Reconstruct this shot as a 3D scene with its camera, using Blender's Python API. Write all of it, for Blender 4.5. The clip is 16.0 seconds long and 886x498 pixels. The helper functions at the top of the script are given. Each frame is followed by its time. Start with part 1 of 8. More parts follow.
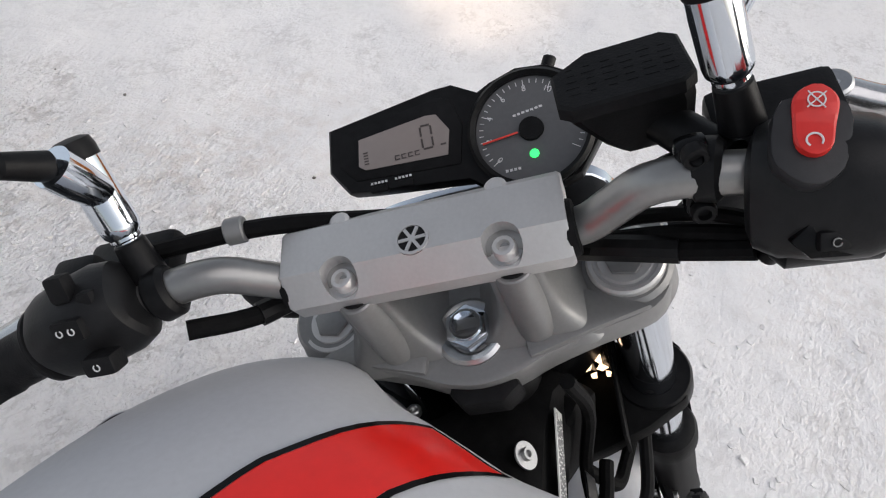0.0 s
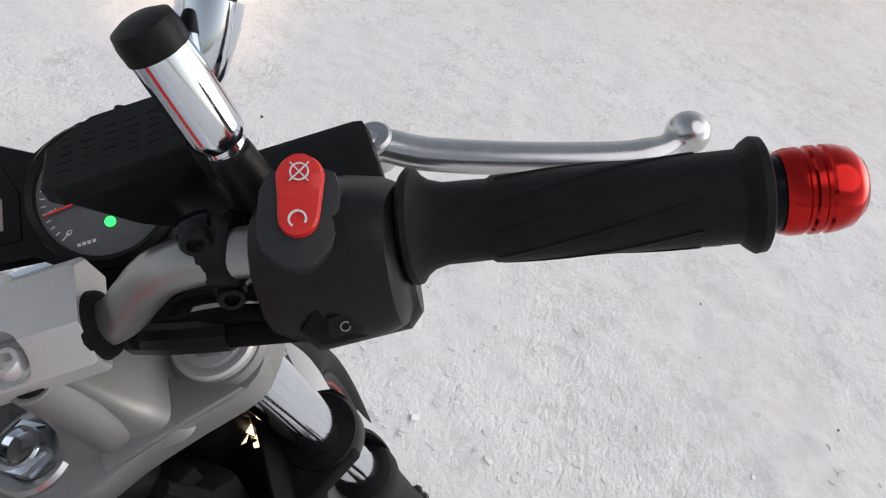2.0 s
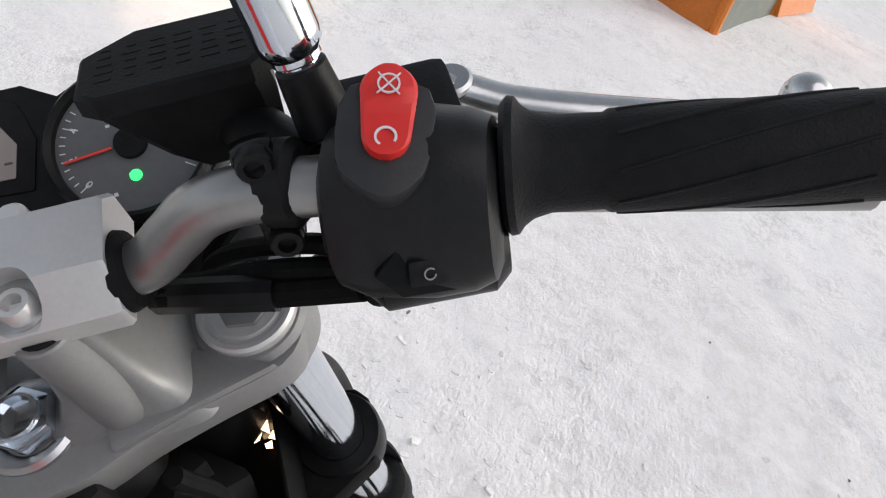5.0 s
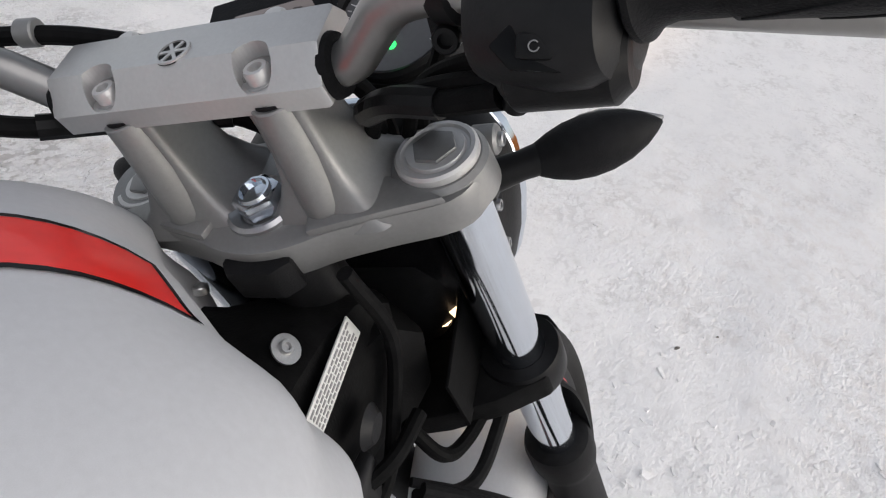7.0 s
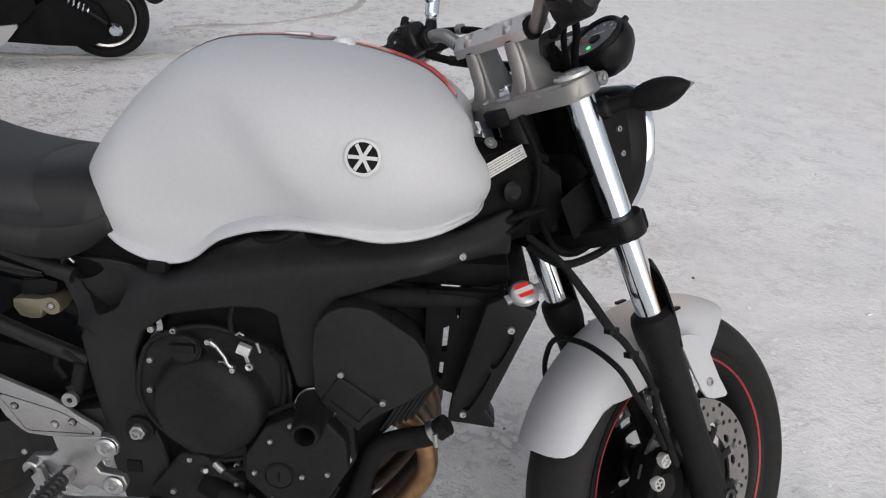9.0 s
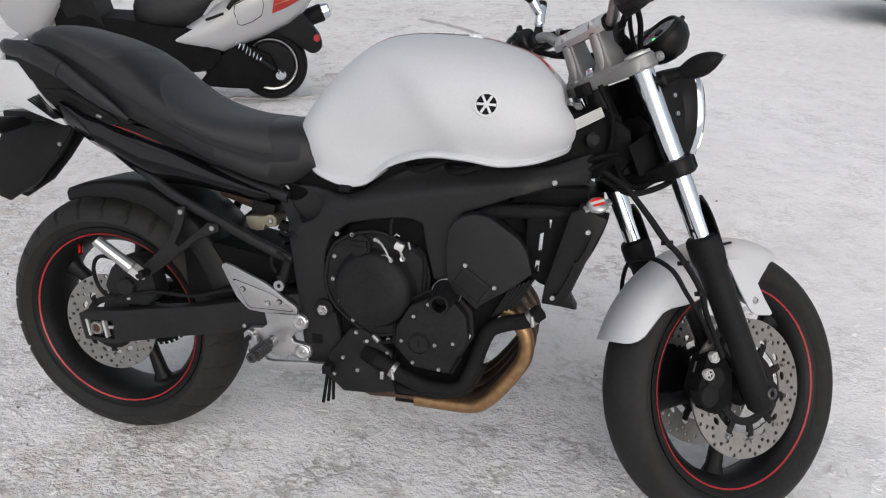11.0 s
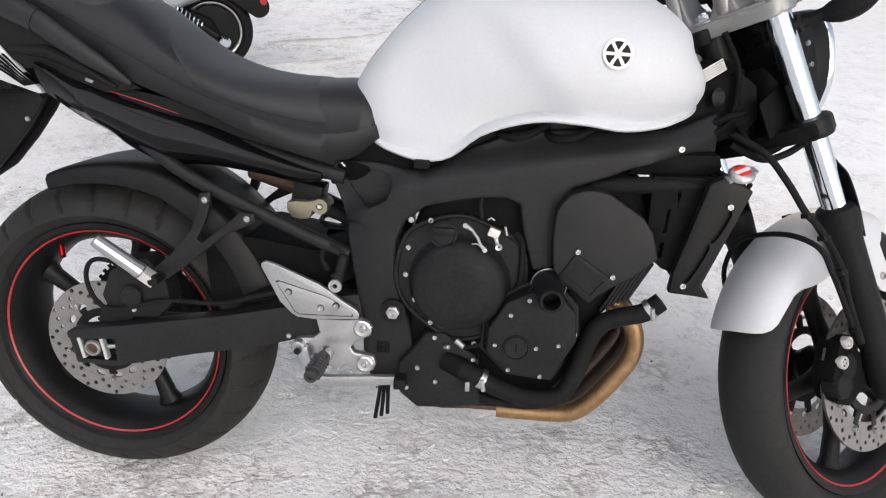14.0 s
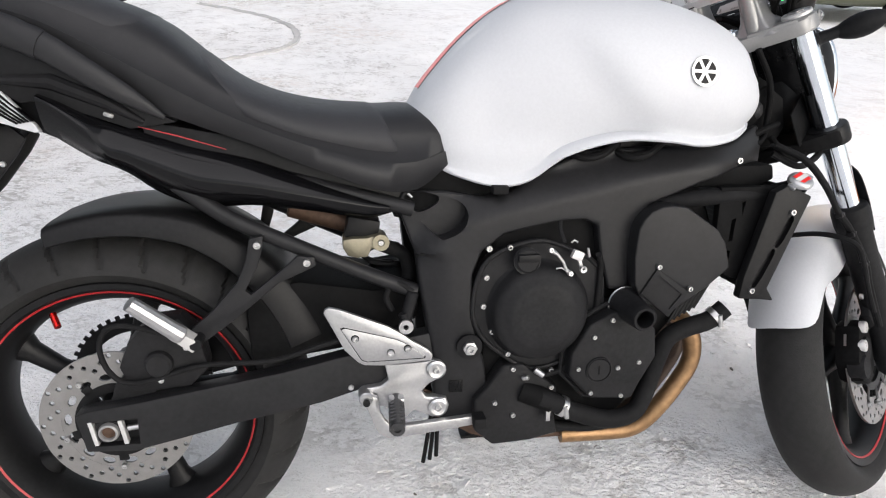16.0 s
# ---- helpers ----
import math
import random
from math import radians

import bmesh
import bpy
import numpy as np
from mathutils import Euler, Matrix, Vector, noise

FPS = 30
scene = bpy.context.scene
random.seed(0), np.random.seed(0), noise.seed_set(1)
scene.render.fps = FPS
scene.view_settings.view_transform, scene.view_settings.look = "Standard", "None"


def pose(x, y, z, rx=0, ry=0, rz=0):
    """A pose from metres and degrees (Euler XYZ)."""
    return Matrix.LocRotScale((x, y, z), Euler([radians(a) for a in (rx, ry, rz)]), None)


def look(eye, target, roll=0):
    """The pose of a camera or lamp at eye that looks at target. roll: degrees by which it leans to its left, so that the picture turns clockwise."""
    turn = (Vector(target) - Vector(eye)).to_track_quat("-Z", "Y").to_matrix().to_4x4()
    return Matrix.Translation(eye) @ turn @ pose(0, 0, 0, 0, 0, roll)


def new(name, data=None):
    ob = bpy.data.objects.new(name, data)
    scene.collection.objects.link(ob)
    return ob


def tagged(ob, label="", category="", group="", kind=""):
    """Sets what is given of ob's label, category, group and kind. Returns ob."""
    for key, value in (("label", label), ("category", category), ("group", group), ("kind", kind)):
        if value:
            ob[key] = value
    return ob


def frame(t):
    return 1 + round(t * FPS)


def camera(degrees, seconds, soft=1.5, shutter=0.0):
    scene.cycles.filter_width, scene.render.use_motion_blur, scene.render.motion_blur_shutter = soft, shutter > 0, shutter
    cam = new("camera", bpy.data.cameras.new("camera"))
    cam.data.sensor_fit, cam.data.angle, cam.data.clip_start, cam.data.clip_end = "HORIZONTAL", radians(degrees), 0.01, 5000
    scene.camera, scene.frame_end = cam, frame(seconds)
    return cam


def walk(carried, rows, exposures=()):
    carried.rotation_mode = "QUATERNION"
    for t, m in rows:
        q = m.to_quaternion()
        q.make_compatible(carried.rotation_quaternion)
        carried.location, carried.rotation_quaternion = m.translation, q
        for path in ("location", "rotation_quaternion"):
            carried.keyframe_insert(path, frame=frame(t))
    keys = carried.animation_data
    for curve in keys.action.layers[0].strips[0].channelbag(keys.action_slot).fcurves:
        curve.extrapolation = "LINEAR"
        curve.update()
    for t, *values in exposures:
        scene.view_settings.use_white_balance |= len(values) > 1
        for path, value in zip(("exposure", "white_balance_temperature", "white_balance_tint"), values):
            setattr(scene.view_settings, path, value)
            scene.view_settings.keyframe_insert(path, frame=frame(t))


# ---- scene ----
cam = camera(66.2, 16.0, 1.15)
# seconds, eye, target, roll
PATH = [
    (0, (0.8463, 0.1178, 1.2912), (2.0219, 0.8242, -0.1645), 10.2),
    (0.5, (0.8898, 0.0739, 1.3187), (2.1603, 0.6447, -0.1166), 10.3),
    (1, (0.9237, 0.051, 1.3307), (2.2898, 0.4327, -0.0793), 12.3),
    (1.5, (0.9454, 0.0476, 1.3123), (2.3772, 0.3173, -0.0578), 16.1),
    (2, (0.9567, 0.0445, 1.3042), (2.4613, 0.2258, -0.0009), 20.3),
    (2.5, (0.9635, 0.0452, 1.2959), (2.4875, 0.2027, 0.0103), 21.2),
    (3, (0.9662, 0.0477, 1.2858), (2.5014, 0.1899, 0.0119), 22.4),
    (3.5, (0.9663, 0.0588, 1.2772), (2.5061, 0.2338, 0.0128), 22.6),
    (3.7, (0.9646, 0.06, 1.267), (2.5175, 0.2587, 0.0223), 22.6),
    (5.8, (0.954, 0.0697, 1.2326), (2.5155, 0.3003, 0.0044), 23.3),
    (6, (0.9439, 0.0660, 1.2287), (2.4850, 0.3795, 0.0147), 21.6),
    (6.2, (0.9259, 0.057, 1.2367), (2.4489, 0.4073, -0.0114), 21.2),
    (6.5, (0.9186, 0.0325, 1.2274), (2.3347, 0.614, -0.0597), 18.5),
    (7, (0.9463, -0.0521, 1.2067), (2.0424, 0.9195, -0.1551), 14.7),
    (7.5, (0.9572, -0.1849, 1.2261), (1.7682, 1.1553, -0.0174), 7.2),
    (8, (0.9428, -0.3679, 1.2521), (1.5396, 1.1547, 0.1008), 7.0),
    (8.5, (0.981, -0.5549, 1.2643), (1.205, 1.0927, 0.1528), 4.8),
    (9, (1.0336, -0.758, 1.2664), (1.0001, 0.9331, 0.1992), 3.2),
    (9.5, (1.0429, -0.9994, 1.2778), (0.9206, 0.7709, 0.3553), 0.9),
    (10, (1.0793, -1.1555, 1.2755), (0.8018, 0.6046, 0.3672), 1.1),
    (10.2, (1.1111, -1.1904, 1.2679), (0.7632, 0.5442, 0.335), 0.8),
    (12.3, (0.9851, -1.217, 1.2504), (0.6067, 0.5132, 0.3212), -1.8),
    (12.5, (0.9542, -1.2074, 1.2388), (0.6257, 0.5298, 0.3038), -0.6),
    (13, (0.8999, -1.1285, 1.2096), (0.6536, 0.6037, 0.2408), -0.7),
    (13.5, (0.8505, -1.0481, 1.1848), (0.5922, 0.669, 0.1924), -1.1),
    (14, (0.7486, -1.0379, 1.165), (0.6002, 0.689, 0.1671), 0.5),
    (14.5, (0.6005, -1.0512, 1.1603), (0.6249, 0.706, 0.2054), 1.7),
    (15, (0.5084, -1.0265, 1.1492), (0.6371, 0.7332, 0.2075), 3.6),
    (15.5, (0.4381, -0.9587, 1.1409), (0.6679, 0.7785, 0.1769), 3.1),
    (16, (0.3478, -0.9594, 1.1422), (0.681, 0.7748, 0.2032), 3.2),
]
EXPOSURES = [(0.0, 0.16), (1.0, 0.06), (1.5, 0.10), (3.0, 0.01), (3.5, 0.06), (6.0, 0.32), (6.5, 0.29), (7.5, -0.04), (8.2, -0.10), (9.0, -0.08), (10.0, 0.03), (12.5, 0.31), (13.5, 0.48), (14.5, 0.57), (16.0, 0.66)]
walk(cam, [(t, look(eye, target, roll)) for t, eye, target, roll in PATH], EXPOSURES)

LEAN = radians(12.498)     # the motorcycle rests on its side stand
STEER = radians(37.240)    # bars turned to the left

# ---- light ----
world = bpy.data.worlds.new("world")
scene.world = world
world.use_nodes = True
wn = world.node_tree.nodes
sky = wn.new("ShaderNodeTexSky")
sky.sky_type = "NISHITA"
sky.sun_disc = False
sky.sun_elevation = radians(24)
sky.sun_rotation = radians(150)
sky.air_density, sky.dust_density, sky.ozone_density = 1.0, 2.5, 1.5
soft_sky = wn.new("ShaderNodeHueSaturation")
soft_sky.inputs["Saturation"].default_value = 0.37
world.node_tree.links.new(sky.outputs[0], soft_sky.inputs["Color"])
world.node_tree.links.new(soft_sky.outputs[0], wn["Background"].inputs[0])
wn["Background"].inputs[1].default_value = 0.133

sun = new("sun", bpy.data.lights.new("sun", "SUN"))
sun.data.energy, sun.data.angle, sun.data.color = 0.84, radians(60), (1.0, 0.945, 0.955)
sun.matrix_world = look((-2, -4.2, 8.6), (0, 0, 0))


# ---- materials ----
def material(name, color, rough=0.5, metal=0.0, grain=0.0, scale=30.0, bump=0.0, bump_scale=200.0, coat=0.0, spec=0.5, wear=0.0):
    """A painted, plastic or metal surface with two scales of variation and fine relief."""
    m = bpy.data.materials.new(name)
    m.use_nodes = True
    n, l = m.node_tree.nodes, m.node_tree.links
    b = n["Principled BSDF"]
    b.inputs["Base Color"].default_value = (*color, 1)
    b.inputs["Roughness"].default_value = rough
    b.inputs["Metallic"].default_value = metal
    b.inputs["Coat Weight"].default_value = coat
    b.inputs["Coat Roughness"].default_value = 0.06
    b.inputs["Specular IOR Level"].default_value = spec
    co = n.new("ShaderNodeTexCoord")
    if grain:
        big, small = n.new("ShaderNodeTexNoise"), n.new("ShaderNodeTexNoise")
        big.inputs["Scale"].default_value, big.inputs["Detail"].default_value = scale * 0.25, 4
        small.inputs["Scale"].default_value, small.inputs["Detail"].default_value = scale * 2.5, 6
        add = n.new("ShaderNodeMath")
        add.operation = "ADD"
        l.new(co.outputs["Object"], big.inputs["Vector"])
        l.new(co.outputs["Object"], small.inputs["Vector"])
        l.new(big.outputs["Fac"], add.inputs[0])
        l.new(small.outputs["Fac"], add.inputs[1])
        r = n.new("ShaderNodeMapRange")
        r.inputs["From Min"].default_value, r.inputs["From Max"].default_value = 0.6, 1.4
        l.new(add.outputs[0], r.inputs["Value"])
        mix = n.new("ShaderNodeMix")
        mix.data_type = "RGBA"
        mix.inputs[6].default_value = (*[max(0.0, c * (1 - grain)) for c in color], 1)
        mix.inputs[7].default_value = (*[min(1.0, c * (1 + grain) + 0.02 * grain) for c in color], 1)
        l.new(r.outputs[0], mix.inputs[0])
        l.new(mix.outputs[2], b.inputs["Base Color"])
        rr = n.new("ShaderNodeMapRange")
        rr.inputs["To Min"].default_value = max(0.02, rough * (1 - 0.5 * wear) - 0.06 * grain)
        rr.inputs["To Max"].default_value = min(1.0, rough * (1 + 0.5 * wear) + 0.06 * grain)
        l.new(small.outputs["Fac"], rr.inputs["Value"])
        l.new(rr.outputs[0], b.inputs["Roughness"])
    if bump:
        t = n.new("ShaderNodeTexNoise")
        t.inputs["Scale"].default_value, t.inputs["Detail"].default_value = bump_scale, 5
        l.new(co.outputs["Object"], t.inputs["Vector"])
        bp = n.new("ShaderNodeBump")
        bp.inputs["Strength"].default_value, bp.inputs["Distance"].default_value = bump, 0.001
        l.new(t.outputs["Fac"], bp.inputs["Height"])
        l.new(bp.outputs[0], b.inputs["Normal"])
    return m


def glow(name, color, strength):
    m = material(name, color, 0.4)
    b = m.node_tree.nodes["Principled BSDF"]
    b.inputs["Emission Color"].default_value = (*color, 1)
    b.inputs["Emission Strength"].default_value = strength
    return m


def clear(name, color, rough=0.02):
    m = material(name, color, rough)
    b = m.node_tree.nodes["Principled BSDF"]
    b.inputs["Transmission Weight"].default_value = 1.0
    b.inputs["IOR"].default_value = 1.45
    return m


SILVER = material("silver_paint", (0.525, 0.535, 0.558), 0.62, 0.03, 0.05, 900, coat=0.08)
RED = material("red_paint", (0.80, 0.014, 0.009), 0.3, 0.0, 0.08, 40, coat=0.3)
RIM_RED = material("rim_tape", (0.36, 0.018, 0.022), 0.4, 0.0, 0.1, 60)
RED_ANO = material("red_anodised", (0.50, 0.014, 0.012), 0.15, 0.85, 0.08, 60)
RED_SWITCH = material("red_plastic", (0.68, 0.025, 0.02), 0.42, 0.0, 0.08, 80, 0.1, 400)
BLACK = material("black_plastic", (0.0052, 0.0052, 0.0057), 0.42, 0.0, 0.25, 60, 0.15, 500, spec=0.17)
BLACK_GLOSS = material("black_gloss", (0.0025, 0.0025, 0.003), 0.2, 0.0, 0.2, 60, coat=0.06, spec=0.12)
PANEL_GLOSS = material("panel_gloss", (0.0030, 0.0030, 0.0036), 0.13, 0.0, 0.1, 60, spec=0.22)
BLACK_MATT = material("black_matt", (0.0060, 0.0060, 0.0068), 0.6, 0.0, 0.3, 50, 0.3, 700, spec=0.15)
FRAME_BLACK = material("frame_black", (0.0112, 0.0112, 0.0122), 0.42, 0.0, 0.22, 45, 0.2, 900, wear=0.3, spec=0.21)
ENGINE_BLACK = material("engine_black", (0.0102, 0.0102, 0.0110), 0.48, 0.0, 0.3, 60, 0.4, 900, spec=0.13)
RUBBER = material("rubber", (0.0055, 0.0055, 0.006), 0.7, 0.0, 0.3, 40, 0.4, 400, spec=0.13)
TYRE = material("tyre_rubber", (0.0205, 0.0203, 0.0202), 0.62, 0.0, 0.18, 30, 0.5, 300, spec=0.12)
HOUSING = material("housing_plastic", (0.0085, 0.0085, 0.0092), 0.4, 0.0, 0.2, 60, 0.12, 600, spec=0.24)
SURROUND = material("switch_shield", (0.028, 0.028, 0.030), 0.4, 0.0, 0.15, 80, 0.1, 700, spec=0.3)
GRIP = material("grip_rubber", (0.0060, 0.0060, 0.0068), 0.55, 0.0, 0.25, 60, 0.4, 900, spec=0.17)
SEAT = material("seat_vinyl", (0.0128, 0.0128, 0.0142), 0.45, 0.0, 0.14, 120, 0.35, 1600, spec=0.30)
SEAT_TOP = material("seat_fabric", (0.024, 0.024, 0.0265), 0.52, 0.0, 0.14, 160, 0.5, 1800, spec=0.32)
ALLOY = material("alloy", (0.265, 0.263, 0.260), 0.42, 0.5, 0.08, 120, 0.12, 1200)
HANGER = material("hanger_alloy", (0.40, 0.40, 0.405), 0.30, 0.80, 0.14, 90, 0.2, 900)
CLAMP = material("brushed_alloy", (0.56, 0.555, 0.55), 0.42, 0.5, 0.06, 160, 0.1, 1400)
BAR = material("bar_titanium", (0.33, 0.325, 0.315), 0.36, 0.85, 0.06, 90)
CAP_STEEL = material("cap_steel", (0.62, 0.61, 0.60), 0.42, 0.5, 0.06, 160)
# The blue tint puts a reflected sky into the chrome's colour.
CHROME = material("chrome", (0.72, 0.765, 0.82), 0.10, 1.0, 0.03, 40)
PEG = material("peg_metal", (0.045, 0.045, 0.047), 0.40, 0.5, 0.25, 120, 0.3, 700)
PIPE_DARK = material("dark_pipe", (0.050, 0.031, 0.022), 0.5, 0.5, 0.45, 50, 0.3, 500)
STEEL = material("steel", (0.56, 0.56, 0.56), 0.3, 1.0, 0.1, 200)
BOLT = material("bolt_zinc", (0.46, 0.46, 0.46), 0.36, 0.95, 0.12, 300)
DISC = material("disc_steel", (0.28, 0.272, 0.265), 0.40, 0.85, 0.14, 220, 0.15, 900)
BRONZE = material("header_bronze", (0.30, 0.178, 0.088), 0.40, 0.75, 0.35, 30, 0.2, 500)
BROWN = material("rusty_pipe", (0.085, 0.048, 0.03), 0.55, 0.5, 0.45, 50, 0.3, 500)
FROST = material("crusted_snow", (0.80, 0.81, 0.82), 0.85, 0.0, 0.06, 150, 0.8, 260)
LABEL = material("label_paper", (0.62, 0.62, 0.60), 0.5, 0.0, 0.06, 200)
INK = material("label_ink", (0.22, 0.22, 0.22), 0.6)
WHITE_MARK = material("white_mark", (0.72, 0.72, 0.72), 0.5)
LCD = material("lcd", (0.30, 0.255, 0.235), 0.25, 0.0, 0.04, 60, coat=0.3)
LCD_INK = material("lcd_ink", (0.075, 0.06, 0.055), 0.4)
DIAL = material("dial_grey", (0.115, 0.116, 0.12), 0.45, 0.0, 0.1, 120)
NEEDLE = material("needle_red", (0.75, 0.05, 0.03), 0.4)
SCOOTER_SILVER = material("scooter_paint", (0.38, 0.385, 0.395), 0.32, 0.15, 0.06, 600, coat=0.5)
LEVER = material("polished_lever", (0.60, 0.60, 0.60), 0.22, 0.9, 0.08, 60)
TAIL_RED = material("tail_lens", (0.30, 0.018, 0.015), 0.2, 0.0, 0.1, 60, coat=0.4)
# Darker than the other blacks; puts shade into the colour of recessed parts.
DEEP = material("deep_black", (0.0022, 0.0022, 0.0024), 0.65, 0.0, 0.3, 50, 0.3, 500, spec=0.08)
GOLD = material("gold_plate", (0.26, 0.235, 0.17), 0.4, 0.7, 0.15, 90)
AMBER = material("amber_lens", (0.36, 0.12, 0.025), 0.2, 0.0, 0.05, 60, coat=0.5)
SMOKE = material("smoke_lens", (0.25, 0.25, 0.26), 0.15, 0.0, 0.05, 60, coat=0.5)
GREEN_LED = glow("green_led", (0.04, 0.85, 0.16), 1.6)
HEADLAMP = glow("headlamp_bulb", (1.0, 0.66, 0.36), 40.0)
HEADLAMP_LEAK = glow("lamp_light", (1.0, 0.68, 0.42), 2.5)
GLASS = clear("lens_glass", (0.95, 0.95, 0.95))


# ---- mesh helpers ----
def mesh_of(bm, name, mat, angle=35):
    bmesh.ops.recalc_face_normals(bm, faces=bm.faces)
    lim = radians(angle)
    for f in bm.faces:
        f.smooth = True
    for e in bm.edges:
        if len(e.link_faces) != 2 or e.calc_face_angle(0.0) > lim:
            e.smooth = False
    me = bpy.data.meshes.new(name)
    bm.to_mesh(me)
    bm.free()
    me.materials.append(mat)
    return me


def seat_in(ob, parent, m):
    """Parents ob, at the pose m in the axes of its top-level thing; never deeper than a sub-part."""
    if parent.parent is not None and parent.parent.parent is not None:
        parent = parent.parent
    ob.parent = parent
    ob.matrix_basis = m if parent.parent is None else parent.matrix_basis.inverted() @ m
    return ob


def part(name, bm, mat, parent=None, label="", m=None, angle=35):
    """Links a bmesh as one mesh object under a thing or a part; m: its pose in the thing's own axes."""
    ob = new(name, mesh_of(bm, name, mat, angle))
    if m is not None:
        ob.matrix_basis = m
    if parent is not None:
        seat_in(ob, parent, m if m is not None else Matrix())
    if label:
        tagged(ob, label)
    return ob


def again(ob, parent, m):
    """Another object on the same mesh."""
    o = new(ob.name.split(".")[0], ob.data)
    o.parent = parent
    o.matrix_basis = m
    return o


def bevelled(bm, w, seg=2, angle=30):
    if w > 0:
        es = [e for e in bm.edges if len(e.link_faces) == 2 and e.calc_face_angle(0.0) > radians(angle)]
        if es:
            bmesh.ops.bevel(bm, geom=es, offset=w, segments=seg, profile=0.6, affect="EDGES", clamp_overlap=True)
    return bm


def add_box(bm, c, s, turn=None):
    m = Matrix.Translation(c) @ (turn.to_4x4() if turn else Matrix()) @ Matrix.Diagonal((*s, 1))
    bmesh.ops.create_cube(bm, size=1.0, matrix=m)
    return bm


def box(c, s, bevel=0.002, turn=None):
    return bevelled(add_box(bmesh.new(), c, s, turn), bevel)


def prism(pts, y0, y1, bevel=0.003, axis="y", seg=2):
    """A plate: a closed outline in two axes, given depth along the third."""
    bm = bmesh.new()

    def at(p, q, d):
        return {"y": (p, d, q), "z": (p, q, d), "x": (d, p, q)}[axis]

    a = [bm.verts.new(at(p, q, y0)) for p, q in pts]
    b = [bm.verts.new(at(p, q, y1)) for p, q in pts]
    bm.faces.new(a)
    bm.faces.new(b)
    for i in range(len(pts)):
        j = (i + 1) % len(pts)
        bm.faces.new((a[i], a[j], b[j], b[i]))
    bmesh.ops.recalc_face_normals(bm, faces=bm.faces)
    return bevelled(bm, bevel, seg)


def spline(pts, n):
    """Catmull-Rom through the points, n steps a span. Points may carry more than three numbers."""
    p = [np.array(q, float) for q in pts]
    p = [2 * p[0] - p[1], *p, 2 * p[-1] - p[-2]]
    out = []
    for i in range(1, len(p) - 2):
        for k in range(n):
            t = k / n
            out.append(0.5 * (2 * p[i] + (p[i + 1] - p[i - 1]) * t + (2 * p[i - 1] - 5 * p[i] + 4 * p[i + 1] - p[i + 2]) * t * t + (3 * p[i] - p[i - 1] - 3 * p[i + 1] + p[i + 2]) * t**3))
    out.append(p[-2])
    return out


def rounded(pts, n=4):
    """A closed smooth outline through the points."""
    p = [np.array(q, float) for q in pts]
    out = []
    for i in range(len(p)):
        a, b, c, d = p[i - 1], p[i], p[(i + 1) % len(p)], p[(i + 2) % len(p)]
        for k in range(n):
            t = k / n
            out.append(tuple(0.5 * (2 * b + (c - a) * t + (2 * a - 5 * b + 4 * c - d) * t * t + (3 * b - a - 3 * c + d) * t**3)))
    return out


def loft(rings, close=True, caps=True):
    bm = bmesh.new()
    vs = [[bm.verts.new(tuple(p)) for p in r] for r in rings]
    n = len(vs[0])
    for a, b in zip(vs, vs[1:]):
        for i in range(n if close else n - 1):
            j = (i + 1) % n
            bm.faces.new((a[i], a[j], b[j], b[i]))
    if caps and close:
        bm.faces.new(vs[0])
        bm.faces.new(vs[-1])
    return bm


def tube_rings(path, r, seg=12):
    """Rings along a path; r a number or one for each point."""
    p = [Vector(q[:3]) for q in path]
    rings, side = [], None
    for i, c in enumerate(p):
        d = (p[min(i + 1, len(p) - 1)] - p[max(i - 1, 0)]).normalized()
        if side is None:
            side = d.orthogonal().normalized()
        side = (side - d * side.dot(d)).normalized()
        up = d.cross(side)
        rad = r[i] if hasattr(r, "__len__") else r
        rings.append([c + (side * math.cos(2 * math.pi * k / seg) + up * math.sin(2 * math.pi * k / seg)) * rad for k in range(seg)])
    return rings


def tube(path, r, seg=12, n=0):
    if n:
        path = spline(path, n)
    return loft(tube_rings(path, r, seg))


def lathe(prof, seg=48, m=None, close=False):
    """(radius, along) turned about the y axis; m puts it in place."""
    bm = bmesh.new()
    rings = []
    for k in range(seg):
        a = 2 * math.pi * k / seg
        rings.append([bm.verts.new((r * math.cos(a), h, r * math.sin(a))) for r, h in prof])
    for k in range(seg):
        a, b = rings[k], rings[(k + 1) % seg]
        for i in range(len(prof) if close else len(prof) - 1):
            j = (i + 1) % len(prof)
            bm.faces.new((a[i], b[i], b[j], a[j]))
    if not close:
        for end in (0, -1):
            if prof[end][0] > 1e-6:
                bm.faces.new([r[end] for r in rings])
    bmesh.ops.remove_doubles(bm, verts=bm.verts, dist=1e-6)
    if m is not None:
        bmesh.ops.transform(bm, matrix=m, verts=bm.verts)
    return bm


def along(p, d):
    """A pose at p whose y axis points along d."""
    return Matrix.Translation(p) @ Vector((0, 1, 0)).rotation_difference(Vector(d)).to_matrix().to_4x4()


def rod(a, b, r0, r1=None, seg=20, bevel=0.0):
    a, b = Vector(a), Vector(b)
    h, r1 = (b - a).length, r0 if r1 is None else r1
    k = min(bevel, h / 3)
    prof = [(0, 0), (r0 - k, 0), (r0, k), (r1, h - k), (r1 - k, h), (0, h)] if k else [(0, 0), (r0, 0), (r1, h), (0, h)]
    return lathe(prof, seg, along(a, b - a))


def join(*bms):
    out = bmesh.new()
    for b in bms:
        me = bpy.data.meshes.new("tmp")
        b.to_mesh(me)
        b.free()
        out.from_mesh(me)
        bpy.data.meshes.remove(me)
    return out


